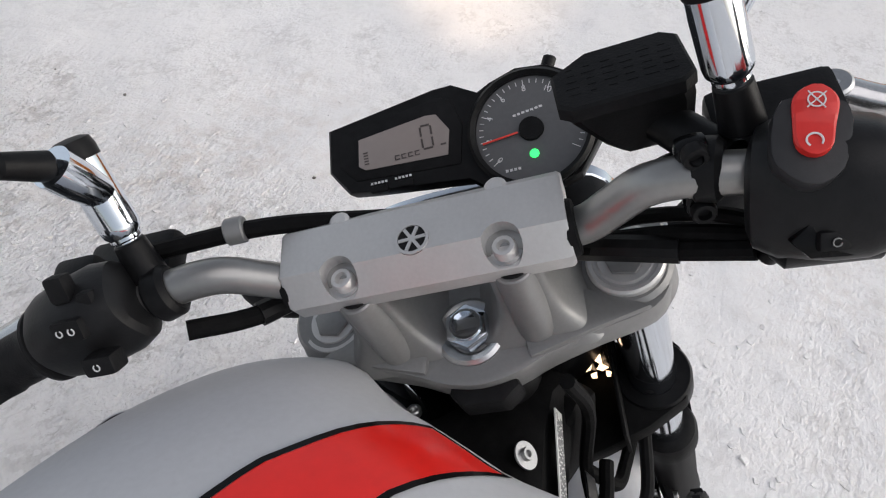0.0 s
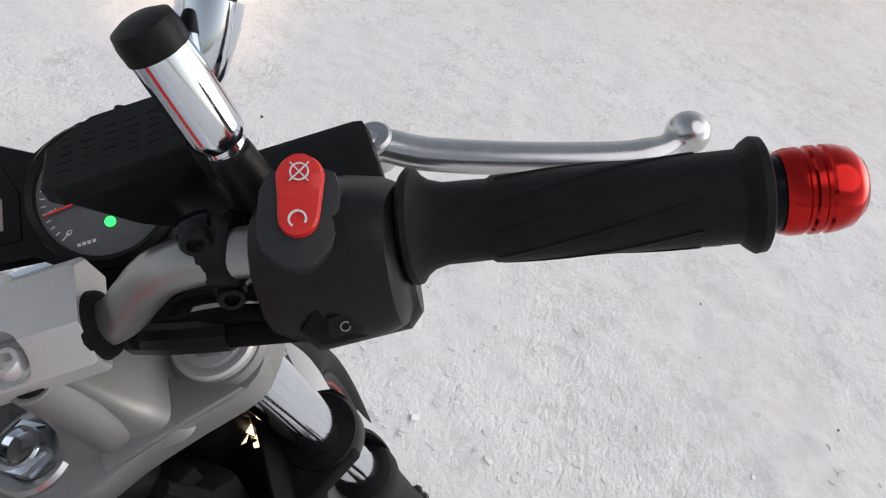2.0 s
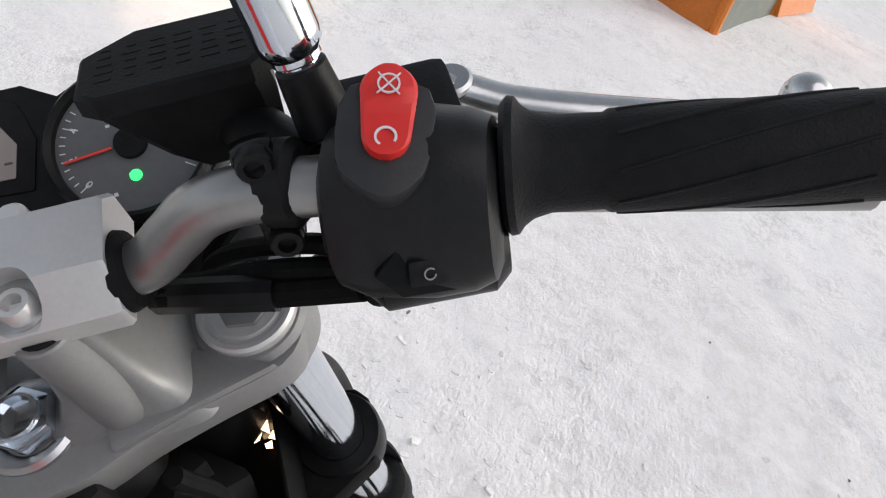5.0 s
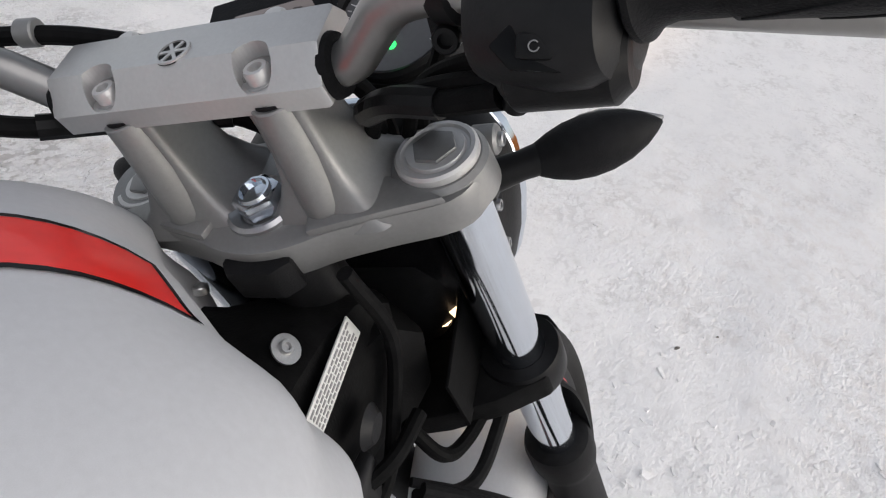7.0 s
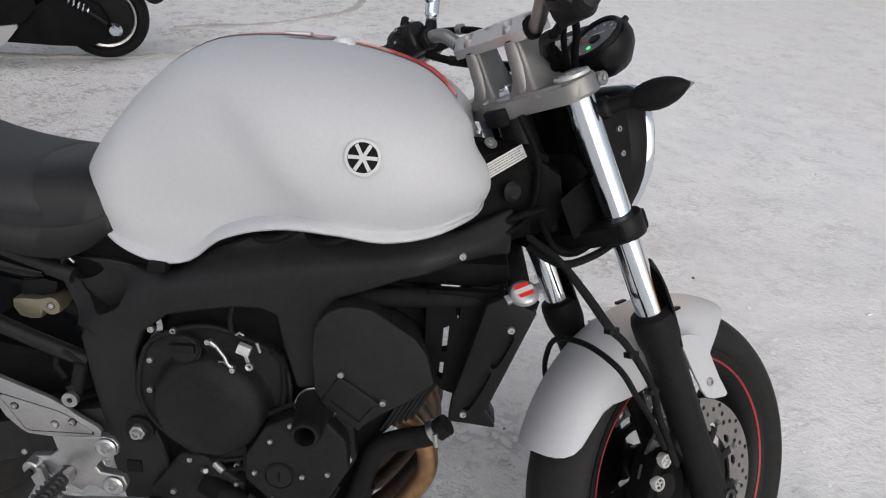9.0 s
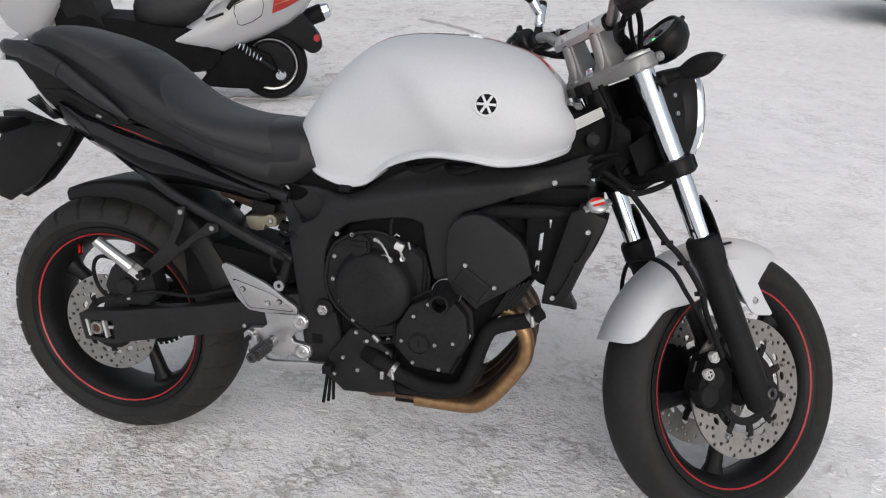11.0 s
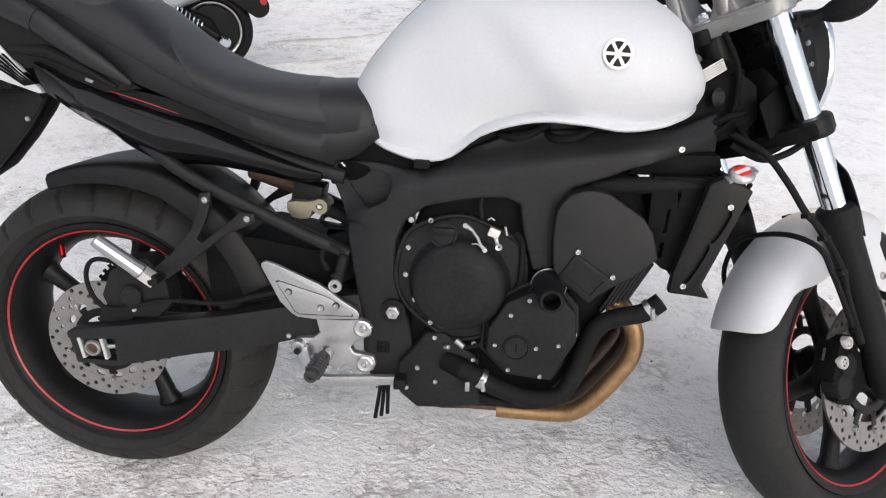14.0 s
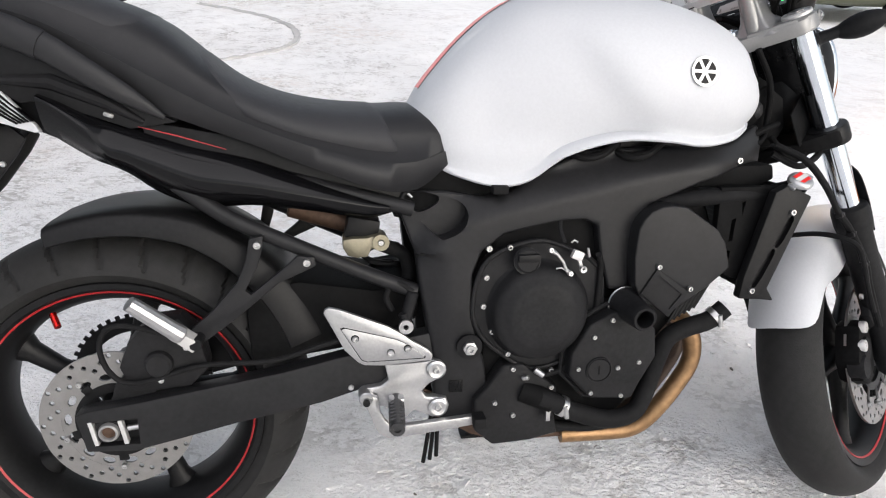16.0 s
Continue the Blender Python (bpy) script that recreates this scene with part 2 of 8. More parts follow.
def bolt_mesh(name="bolt", r=0.006, h=0.004, mat=None):
    """A socket-head bolt with its recess, standing along y."""
    prof = [(0, h * 0.35), (r * 0.5, h * 0.35), (r * 0.55, h), (r * 0.88, h), (r, h * 0.75), (r, -0.002), (0, -0.002)]
    return mesh_of(lathe(prof, 14), name, mat or BOLT)


def band(m, r, w, a0, a1, n=24, thick=0.0006):
    """A raised curved line, a part of a ring in the x, y plane of m."""
    rings = []
    for k in range(n + 1):
        a = radians(a0 + (a1 - a0) * k / n)
        rings.append([m @ Vector((q * math.cos(a), q * math.sin(a), z)) for q, z in ((r - w / 2, 0), (r + w / 2, 0), (r + w / 2, thick), (r - w / 2, thick))])
    return loft(rings)


def carve(ob, cutters):
    """Cuts solid shapes out of a part, in that part's own axes."""
    tmp = []
    for bm in cutters:
        bmesh.ops.recalc_face_normals(bm, faces=bm.faces)
        me = bpy.data.meshes.new("cutter")
        bm.to_mesh(me)
        bm.free()
        c = new("cutter", me)
        mod = ob.modifiers.new("cut", "BOOLEAN")
        mod.operation, mod.solver, mod.object = "DIFFERENCE", "EXACT", c
        tmp.append(c)
    parent, basis = ob.parent, ob.matrix_basis.copy()
    ob.parent, ob.matrix_basis = None, Matrix()
    bpy.context.view_layer.update()
    me = bpy.data.meshes.new_from_object(ob.evaluated_get(bpy.context.evaluated_depsgraph_get()))
    ob.modifiers.clear()
    old, name = ob.data, ob.data.name
    ob.data = me
    bpy.data.meshes.remove(old)
    me.name = name
    ob.parent, ob.matrix_basis = parent, basis
    for c in tmp:
        cm = c.data
        bpy.data.objects.remove(c)
        bpy.data.meshes.remove(cm)
    bm = bmesh.new()
    bm.from_mesh(me)
    for e in bm.edges:
        e.smooth = len(e.link_faces) == 2 and e.calc_face_angle(0.0) < radians(35)
    bm.to_mesh(me)
    bm.free()
    return ob


def many(ob):
    """Fine repeats too small to pick apart."""
    return tagged(ob, kind="stuff")

# ---- the motorcycle: x ahead, y to its left, z up, from the rear wheel's contact ----
BIKE = tagged(new("motorcycle"), "silver naked motorcycle with red stripe leaning on its side stand", "motorcycle")
BIKE.matrix_world = Matrix.Rotation(-LEAN, 4, "X")
BIKE.empty_display_size = 0.2

RAKE = radians(25)
HEAD = Vector((1.5375, 0, 0))
AXIS = Vector((-math.sin(RAKE), 0, math.cos(RAKE)))
# the steering's own axes: u ahead, v to the left, w up along the steering stem
# turned bars let the fork sag a little further over than the frame
SAG = Matrix.Translation((0, 0, 0.27)) @ Matrix.Rotation(radians(-2.0), 4, "X") @ Matrix.Translation((0, 0, -0.27))
TURN = Matrix.Translation(HEAD) @ Matrix.Rotation(STEER, 4, AXIS) @ Matrix.Rotation(-RAKE, 4, "Y")
FORK = SAG @ TURN
YOKE = Matrix.Translation((0, 0.0255, 0)) @ TURN
S = FORK
BOLT_ME = bolt_mesh("bolt", 0.0050, 0.0045)
BOLT_DARK = bolt_mesh("bolt", 0.006, 0.004, STEEL)
BOLT_CAP = bolt_mesh("bolt", 0.0062, 0.0062, CAP_STEEL)
BOLT_BLACK = bolt_mesh("bolt", 0.0065, 0.005, BLACK)


def bolt(parent, p, d=(0, -1, 0), scale=1.0, me=None, frame_m=None):
    o = new("bolt", me or BOLT_ME)
    o.parent = parent
    m = along(p, d) @ Matrix.Diagonal((scale, scale, scale, 1))
    if frame_m is not None:
        m = frame_m @ m
    return seat_in(o, parent, m)


def b(name, bm, mat, parent=None, label="", angle=35):
    """A part in the motorcycle's axes."""
    return part(name, bm, mat, parent or BIKE, label, None, angle)


def s(name, bm, mat, parent=None, label="", angle=35):
    """A part in the steering's axes."""
    return part(name, bm, mat, parent or BIKE, label, S, angle)


# ---- wheels ----
def tyre(radius, half, rim_r, tread, rim_half):
    """A road tyre with slanting grooves cut into its tread."""
    n, prof = 432, []
    crown = half * 1.02
    for k in range(25):
        a = -1.0 + 2.0 * k / 24
        ang = a * 1.38
        h = half * math.sin(ang) / math.sin(1.38) * (1.0 if abs(a) < 0.8 else 1.0)
        r = radius - crown * (1 - math.cos(ang)) * 0.82
        prof.append((r, h, a))
    bead = [(rim_r + 0.034, half * 0.985), (rim_r + 0.022, rim_half + (half - rim_half) * 0.55), (rim_r + 0.0165, rim_half + 0.0005), (rim_r + 0.006, rim_half - 0.006), (rim_r - 0.003, rim_half - 0.014)]
    full = [(r, -h, 9) for r, h in reversed(bead)] + prof + [(r, h, 9) for r, h in bead]
    bm = bmesh.new()
    rings = []
    for k in range(n):
        th = 2 * math.pi * k / n
        ring = []
        for r, h, a in full:
            if abs(a) < 0.92:
                u = (th / (2 * math.pi) * tread + abs(a) * 0.40 + (0.5 if a > 0 else 0.0)) % 1.0
                if 0.30 < abs(a) < 0.86 and u < 0.11 and radius > 0.31:
                    r -= 0.007
            ring.append(bm.verts.new((r * math.cos(th), h, r * math.sin(th))))
        rings.append(ring)
    for k in range(n):
        p, q = rings[k], rings[(k + 1) % n]
        for i in range(len(full) - 1):
            bm.faces.new((p[i], q[i], q[i + 1], p[i + 1]))
    return bm


def rim(rim_r, half, spokes, hub_r, hub_half):
    bm = lathe([(rim_r + 0.014, -half - 0.004), (rim_r + 0.016, -half + 0.002), (rim_r + 0.002, -half + 0.010), (rim_r - 0.012, -half * 0.45), (rim_r - 0.012, half * 0.45), (rim_r + 0.002, half - 0.010), (rim_r + 0.016, half - 0.002), (rim_r + 0.014, half + 0.004), (rim_r + 0.004, half + 0.003), (rim_r - 0.014, half * 0.8), (rim_r - 0.026, half * 0.45), (rim_r - 0.028, 0), (rim_r - 0.026, -half * 0.45), (rim_r - 0.014, -half * 0.8), (rim_r + 0.004, -half - 0.003)], 96, close=True)
    hub = lathe([(0.012, -hub_half), (hub_r * 0.7, -hub_half), (hub_r, -hub_half * 0.7), (hub_r * 0.8, 0), (hub_r, hub_half * 0.7), (hub_r * 0.7, hub_half), (0.012, hub_half)], 40, close=True)
    spokes_bm = []
    for k in range(spokes):
        a = 2 * math.pi * k / spokes + 0.35
        d, q = Vector((math.cos(a), 0, math.sin(a))), Vector((-math.sin(a), 0, math.cos(a)))
        rings = []
        for t, w, th, off in ((0.0, 0.030, 0.022, 0.0), (0.25, 0.019, 0.019, 0.004), (0.55, 0.015, 0.016, 0.006), (0.85, 0.019, 0.017, 0.003), (1.0, 0.032, 0.022, 0.0)):
            c = d * (hub_r * 0.8 + t * (rim_r - 0.020 - hub_r * 0.8)) + q * off
            rings.append([c + q * (w * math.cos(x)) + Vector((0, th * math.sin(x), 0)) for x in [2 * math.pi * i / 12 for i in range(12)]])
        spokes_bm.append(loft(rings))
    return bm, hub, spokes_bm


def drilled_disc(r0, r1, rows, n, hole, thick=0.005, stretch=1.0):
    """A brake disc: a ring with through holes in staggered rows."""
    bm = bmesh.new()
    dr, da = (r1 - r0) / rows, 2 * math.pi / n
    cache = {}

    def v(r, a):
        key = (round(r, 6), round(a % (2 * math.pi), 6))
        if key not in cache:
            cache[key] = bm.verts.new((r * math.cos(a), 0, r * math.sin(a)))
        return cache[key]

    for i in range(rows):
        for k in range(n):
            ra, rb, a0, a1 = r0 + i * dr, r0 + (i + 1) * dr, k * da, (k + 1) * da
            am, rm = (a0 + a1) / 2, (ra + rb) / 2
            edge = [v(ra, a0), v(ra, am), v(ra, a1), v(rm, a1), v(rb, a1), v(rb, am), v(rb, a0), v(rm, a0)]
            if rows == 1 or (0, 1, 2, 1)[k % 4] == i:
                ang = [math.pi * (1.25 + 0.25 * j) for j in range(8)]
                inner = []
                for x in ang:
                    lr, lt = rm + hole * math.sin(x), hole * stretch * math.cos(x)
                    inner.append(bm.verts.new((lr * math.cos(am + lt / rm), 0, lr * math.sin(am + lt / rm))))
                for j in range(8):
                    bm.faces.new((edge[j], edge[(j + 1) % 8], inner[(j + 1) % 8], inner[j]))
            else:
                bm.faces.new(edge)
    bmesh.ops.recalc_face_normals(bm, faces=bm.faces)
    ext = bmesh.ops.extrude_face_region(bm, geom=bm.faces[:])
    bmesh.ops.translate(bm, vec=(0, thick, 0), verts=[x for x in ext["geom"] if isinstance(x, bmesh.types.BMVert)])
    return bm


def carrier(r0, r1, arms):
    """The black star that carries a brake disc."""
    bm = lathe([(r0, -0.003), (r0 + 0.016, -0.003), (r0 + 0.016, 0.003), (r0, 0.003)], 48, close=True)
    out = []
    for k in range(arms):
        a = 2 * math.pi * k / arms
        out.append(box((0, 0, 0), (r1 - r0 - 0.006, 0.006, 0.016), 0.002))
        bmesh.ops.transform(out[-1], matrix=Matrix.Rotation(-a, 4, "Y") @ Matrix.Translation(((r0 + r1) / 2 + 0.006, 0, 0)), verts=out[-1].verts)
    return bm, out


def wheel(name, m, radius, half, rim_r, rim_half, tread, discs, disc_r, label):
    ring, hub, spokes_bm = rim(rim_r, rim_half, 5, 0.040, 0.075)
    w = part(name, ring, BLACK, BIKE, label, m)
    part("hub", hub, BLACK, w, "", m)
    for sp in spokes_bm:
        part("spoke", sp, BLACK, w, "", m)
    part("tyre", tyre(radius, half, rim_r, tread, rim_half), TYRE, w, "black road tyre with slanting grooves", m)
    for sgn in (-1, 1):
        y0 = rim_half + 0.003 - 0.36 * (rim_half * 0.2 + 0.003)
        prof = [(rim_r - 0.0043, sgn * (y0 + 0.0002)), (rim_r - 0.0015, sgn * (y0 + 0.0026)), (rim_r - 0.0005, sgn * (y0 + 0.0012)), (rim_r - 0.0033, sgn * (y0 - 0.0020))]
        part("rim_stripe", lathe(prof, 96, close=True), RIM_RED, w, "red rim tape", m)
    for v in discs:
        d = part("brake_disc", drilled_disc(disc_r - 0.034, disc_r, 3, 48 if disc_r < 0.13 else 60, 0.0043), DISC, w, "drilled steel brake disc", m @ Matrix.Translation((0, v, 0)), angle=60)
        inner_r = disc_r - 0.034
        part("disc_inner_ring", drilled_disc(inner_r - 0.021, inner_r + 0.001, 1, 14, 0.0062, 0.0042, 1.7), DISC, d, "slotted inner ring of the disc", m @ Matrix.Translation((0, v + 0.0004, 0)), angle=60)
        ring, arms = carrier(disc_r * 0.42, disc_r - 0.048, 10 if disc_r > 0.13 else 5)
        part("disc_carrier", ring, BLACK, w, "", m @ Matrix.Translation((0, v + 0.002, 0)))
        for arm_bm in arms:
            part("carrier_arm", arm_bm, BLACK, w, "", m @ Matrix.Translation((0, v + 0.002, 0)))
        for k in range(10 if disc_r > 0.13 else 5):
            a = 2 * math.pi * k / (10 if disc_r > 0.13 else 5)
            o = new("bobbin", BOLT_ME)
            seat_in(o, w, m @ along(((disc_r - 0.036) * math.cos(a), v + (-0.002 if v < 0 else 0.006), (disc_r - 0.036) * math.sin(a)), (0, -1 if v < 0 else 1, 0)))
    return w


REAR_AXLE = Matrix.Translation((-0.008, 0, 0.3165)) @ Matrix.Rotation(radians(17), 4, "Y")
AXU, AXW = 0.050, 0.308
FRONT_AXLE = S @ Matrix.Translation((AXU, 0, AXW))
rear_wheel = wheel("rear_wheel", REAR_AXLE, 0.315, 0.090, 0.222, 0.072, 26, [-0.088], 0.1225, "black five-spoke alloy rear wheel")
front_wheel = wheel("front_wheel", FRONT_AXLE, 0.304, 0.062, 0.222, 0.046, 24, [-0.068, 0.063], 0.149, "black five-spoke alloy front wheel")
part("valve", rod((-0.096, -0.060, 0.4995), (-0.085, -0.075, 0.4815), 0.0055), RED_ANO, rear_wheel, "red valve cap", Matrix())
part("sprocket", lathe([(0.094, 0.075), (0.120, 0.075), (0.120, 0.081), (0.094, 0.081)], 44, close=True), ENGINE_BLACK, rear_wheel, "", REAR_AXLE)
for k in range(5):
    a = 2 * math.pi * (k + 0.5) / 5
    limb = box((0.068, 0.078, 0), (0.062, 0.008, 0.022), 0.002)
    part("sprocket_arm", limb, ENGINE_BLACK, rear_wheel, "", REAR_AXLE @ Matrix.Rotation(a, 4, "Y"))
teeth = bmesh.new()
for k in range(44):
    a = 2 * math.pi * k / 44
    add_box(teeth, (0.123 * math.cos(a), 0.078, 0.123 * math.sin(a)), (0.008, 0.005, 0.007), Matrix.Rotation(-a, 3, "Y"))
many(part("sprocket_teeth", teeth, ENGINE_BLACK, rear_wheel, "", REAR_AXLE))

# ---- fork ----
FU, FV = 0.0375, 0.1057
for sgn in (-1, 1):
    v = sgn * FV
    leg = s("fork_leg", rod((FU, v, 0.655), (FU, v, 1.044), 0.0215, seg=40), CHROME, label="polished chrome fork tube")
    prof = [(0, 0.272), (0.020, 0.272), (0.028, 0.284), (0.029, 0.35), (0.028, 0.42), (0.029, 0.60), (0.033, 0.615), (0.0345, 0.625), (0.0345, 0.652), (0.032, 0.662), (0.027, 0.666), (0.0216, 0.667)]
    bm = lathe(prof, 40, Matrix.Translation((FU, v, 0)) @ Matrix.Rotation(radians(90), 4, "X"))
    slider = s("fork_slider", bm, BLACK_MATT, leg, "matt black fork slider")
    s("axle_lug", rod((AXU - 0.003, v - 0.024, AXW), (AXU - 0.003, v + 0.024, AXW), 0.029, seg=32, bevel=0.003), BLACK_MATT, leg)
    s("axle_end", lathe([(0.006, 0), (0.012, 0), (0.013, 0.001), (0.013, 0.006), (0.009, 0.008), (0.006, 0.006)], 24, along((AXU, v + sgn * 0.023, AXW), (0, sgn, 0)), close=True), PEG, leg)
    guard = spline([(FU + 0.030, 0.60, 0.030), (FU + 0.034, 0.66, 0.032), (FU + 0.036, 0.715, 0.028), (FU + 0.034, 0.742, 0.016)], 5)
    rings = []
    for u, w, hw in guard:
        rings.append([(u - 0.016 * abs(x) ** 2 + d, v + x * hw, w) for d, xs in ((0.0, (-1, -0.5, 0, 0.5, 1)), (-0.004, (1, 0.5, 0, -0.5, -1))) for x in xs])
    s("fork_guard", loft(rings), BLACK_MATT, leg, "black fork guard")
    # top cap and its hexagon
    s("fork_cap", lathe([(0, 1.040), (0.026, 1.040), (0.026, 1.0485), (0.0245, 1.0505), (0.0220, 1.0505), (0.0208, 1.0488), (0.0190, 1.0488), (0.0180, 1.0510), (0, 1.0512)], 40, Matrix.Translation((FU, v, 0)) @ Matrix.Rotation(radians(90), 4, "X")), CAP_STEEL, leg, "bare steel fork cap")
    hexa = [(FU + 0.0145 * math.cos(math.pi * k / 3 + 0.3), v + 0.0145 * math.sin(math.pi * k / 3 + 0.3)) for k in range(6)]
    s("cap_hexagon", prism(hexa, 1.050, 1.0535, 0.0010, "z"), ALLOY, leg)
    s("fork_pinch_ring", lathe([(0.0217, 0.797), (0.033, 0.797), (0.035, 0.802), (0.035, 0.826), (0.033, 0.831), (0.0217, 0.831)], 40, Matrix.Translation((FU, v, 0)) @ Matrix.Rotation(radians(90), 4, "X"), close=True), BLACK, leg)

S = YOKE
half_yoke = [(0.072, 0.0), (0.066, 0.045), (0.062, 0.075), (0.068, 0.098), (0.064, 0.124), (0.046, 0.135), (0.022, 0.133), (0.004, 0.119), (-0.006, 0.082), (-0.016, 0.048), (-0.026, 0.024), (-0.030, 0.0)]
outline = half_yoke + [(u, -v) for u, v in reversed(half_yoke[1:-1])]
top_yoke = s("top_yoke", prism(rounded(outline, 3), 1.016, 1.043, 0.004, "z"), ALLOY, label="cast grey alloy top yoke")
for sgn in (-1, 1):
    s("yoke_boss", rod((FU, sgn * FV, 1.018), (FU, sgn * FV, 1.0465), 0.0335, 0.031, 40, 0.003), ALLOY, top_yoke)
    s("yoke_web", prism([(0.004, sgn * 0.118), (0.030, sgn * 0.066), (0.012, sgn * 0.030), (-0.018, sgn * 0.036), (-0.006, sgn * 0.078)], 1.040, 1.0475, 0.003, "z"), ALLOY, top_yoke)
    # handlebar riser: a cast block, narrow under the clamp, its flanks running out into the yoke
    rings = []
    for w, u0, u1, dv in ((1.036, -0.012, 0.066, 0.043), (1.044, -0.008, 0.064, 0.037), (1.052, -0.003, 0.060, 0.0285), (1.066, 0.001, 0.054, 0.0215), (1.085, 0.004, 0.050, 0.0180), (1.105, 0.005, 0.048, 0.0170), (1.1195, 0.005, 0.048, 0.0170)):
        cu, du = (u0 + u1) / 2, (u1 - u0) / 2
        rings.append([(cu + du * math.copysign(abs(math.cos(a)) ** 0.25, math.cos(a)), sgn * 0.049 + 0.006 + dv * math.copysign(abs(math.sin(a)) ** 0.30, math.sin(a)), w) for a in [2 * math.pi * k / 32 for k in range(32)]])
    s("riser", loft(rings), ALLOY, top_yoke, "cast alloy handlebar riser", 50)
    s("riser_rib", rod((0.0045, sgn * 0.049 + 0.006, 1.040), (0.0105, sgn * 0.049 + 0.006, 1.1195), 0.0140, 0.0125, 24, 0.001), ALLOY, top_yoke)
    s("riser_gap", rod((0.012, sgn * 0.049 + 0.006, 1.1185), (0.0122, sgn * 0.049 + 0.006, 1.1212), 0.0112, seg=20), BLACK_MATT, top_yoke)
s("stem_ring", lathe([(0.015, 1.040), (0.0245, 1.040), (0.0245, 1.0455), (0.022, 1.0475), (0.018, 1.046), (0.015, 1.043)], 40, Matrix.Translation((0.008, 0.003, 0)) @ Matrix.Rotation(radians(90), 4, "X"), close=True), STEEL, top_yoke)
hexa = [(0.008 + 0.0165 * math.cos(math.pi * k / 3), 0.003 + 0.0165 * math.sin(math.pi * k / 3)) for k in range(6)]
s("stem_nut", prism(hexa, 1.044, 1.0565, 0.0025, "z"), CHROME, top_yoke, "chromed steering stem nut")
s("stem_bore", lathe([(0.0, 1.052), (0.0080, 1.052), (0.0092, 1.059), (0.0108, 1.059), (0.0118, 1.056), (0.0118, 1.05), (0, 1.05)], 32, Matrix.Translation((0.008, 0.003, 0)) @ Matrix.Rotation(radians(90), 4, "X")), CHROME, top_yoke)
s("key_guard", prism([(-0.040, 0.016), (-0.030, 0.024), (-0.016, 0.018), (-0.014, -0.018), (-0.030, -0.026), (-0.040, -0.014)], 1.010, 1.036, 0.004, "z"), BLACK_MATT, top_yoke)
s("pinch_lug", rod((0.066, -0.118, 1.030), (0.066, -0.136, 1.030), 0.010, seg=20, bevel=0.002), ALLOY, top_yoke)
bolt(top_yoke, (0.066, -0.136, 1.030), (0, -1, 0), 0.8, BOLT_DARK, S)

S = FORK
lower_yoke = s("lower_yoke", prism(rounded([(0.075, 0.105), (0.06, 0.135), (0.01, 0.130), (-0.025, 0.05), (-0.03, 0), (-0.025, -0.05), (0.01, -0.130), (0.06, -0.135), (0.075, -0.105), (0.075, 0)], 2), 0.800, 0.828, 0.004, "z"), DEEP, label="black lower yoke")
s("steering_stem", rod((0, 0, 0.80), (0, 0, 1.02), 0.026, seg=28), BLACK, lower_yoke)

# ---- handlebar ----
S = YOKE
bar_half = [(0.022, 0.0, 1.127), (0.022, 0.060, 1.127), (0.022, 0.088, 1.129), (0.021, 0.105, 1.143), (0.019, 0.124, 1.159), (0.0145, 0.152, 1.1635), (0.006, 0.1995, 1.1595), (-0.0065, 0.2445, 1.1575), (-0.0385, 0.3525, 1.1565)]
G0, G1 = Vector((-0.0165, 0.217, 1.1660)), Vector((-0.0535, 0.343, 1.1600))
GD = (G1 - G0).normalized()
path = spline([(u, -v, w) for u, v, w in reversed(bar_half[1:])] + bar_half, 6)
handlebar = s("handlebar", tube(path, 0.0112, 20), BAR, label="tapered grey titanium-coloured handlebar")

# upper clamp with its bevelled rear face
sec = [(0.0035, 1.117), (0.0020, 1.1305), (0.0160, 1.1472), (0.046, 1.1478), (0.0560, 1.137), (0.0555, 1.117)]
rings = []
for v in (-0.080, -0.078, 0.0, 0.090, 0.092):
    k = 0.94 if v < -0.079 or v > 0.091 else 1.0
    rings.append([(0.024 + (u - 0.024) * k, v, 1.134 + (w - 1.134) * k) for u, w in sec])
clamp = s("bar_clamp", bevelled(loft(rings), 0.0015, 2, 25), CLAMP, label="brushed alloy one-piece handlebar clamp")
carve(clamp, [rod((0.0125, q * 0.049 + 0.006, 1.1315), (0.0115, q * 0.049 + 0.006, 1.165), 0.0112, seg=32) for q in (-1, 1)] + [rod((0.022, q * 0.1, 1.127), (0.022, q * 0.078 + 0.006, 1.127), 0.0150, seg=28) for q in (-1, 1)])
for sgn in (-1, 1):
    s("bolt_washer", lathe([(0.0, 0.0), (0.0088, 0.0), (0.0090, 0.0012), (0.0, 0.0014)], 28, along((0.0125, sgn * 0.049 + 0.006, 1.1312), (0, 0, 1))), STEEL, clamp)
    bolt(clamp, (0.0125, sgn * 0.049 + 0.006, 1.1326), (0, 0, 1), 1.15, BOLT_CAP, S)
    s("front_bolt", rod((0.049, sgn * 0.049 + 0.006, 1.134), (0.049, sgn * 0.049 + 0.006, 1.1465), 0.0068, seg=20, bevel=0.002), CAP_STEEL, clamp)
    s("clamp_bushing", lathe([(0.0112, -0.004), (0.0165, -0.004), (0.0172, 0.0), (0.0160, 0.004), (0.0112, 0.005)], 28, along((0.022, sgn * 0.0855 + 0.006, 1.128), (0, sgn, 0.05)), close=True), RUBBER, clamp)
EM = along((0.0240, 0.0075, 1.1469), Vector((-0.038, 0, 1)))


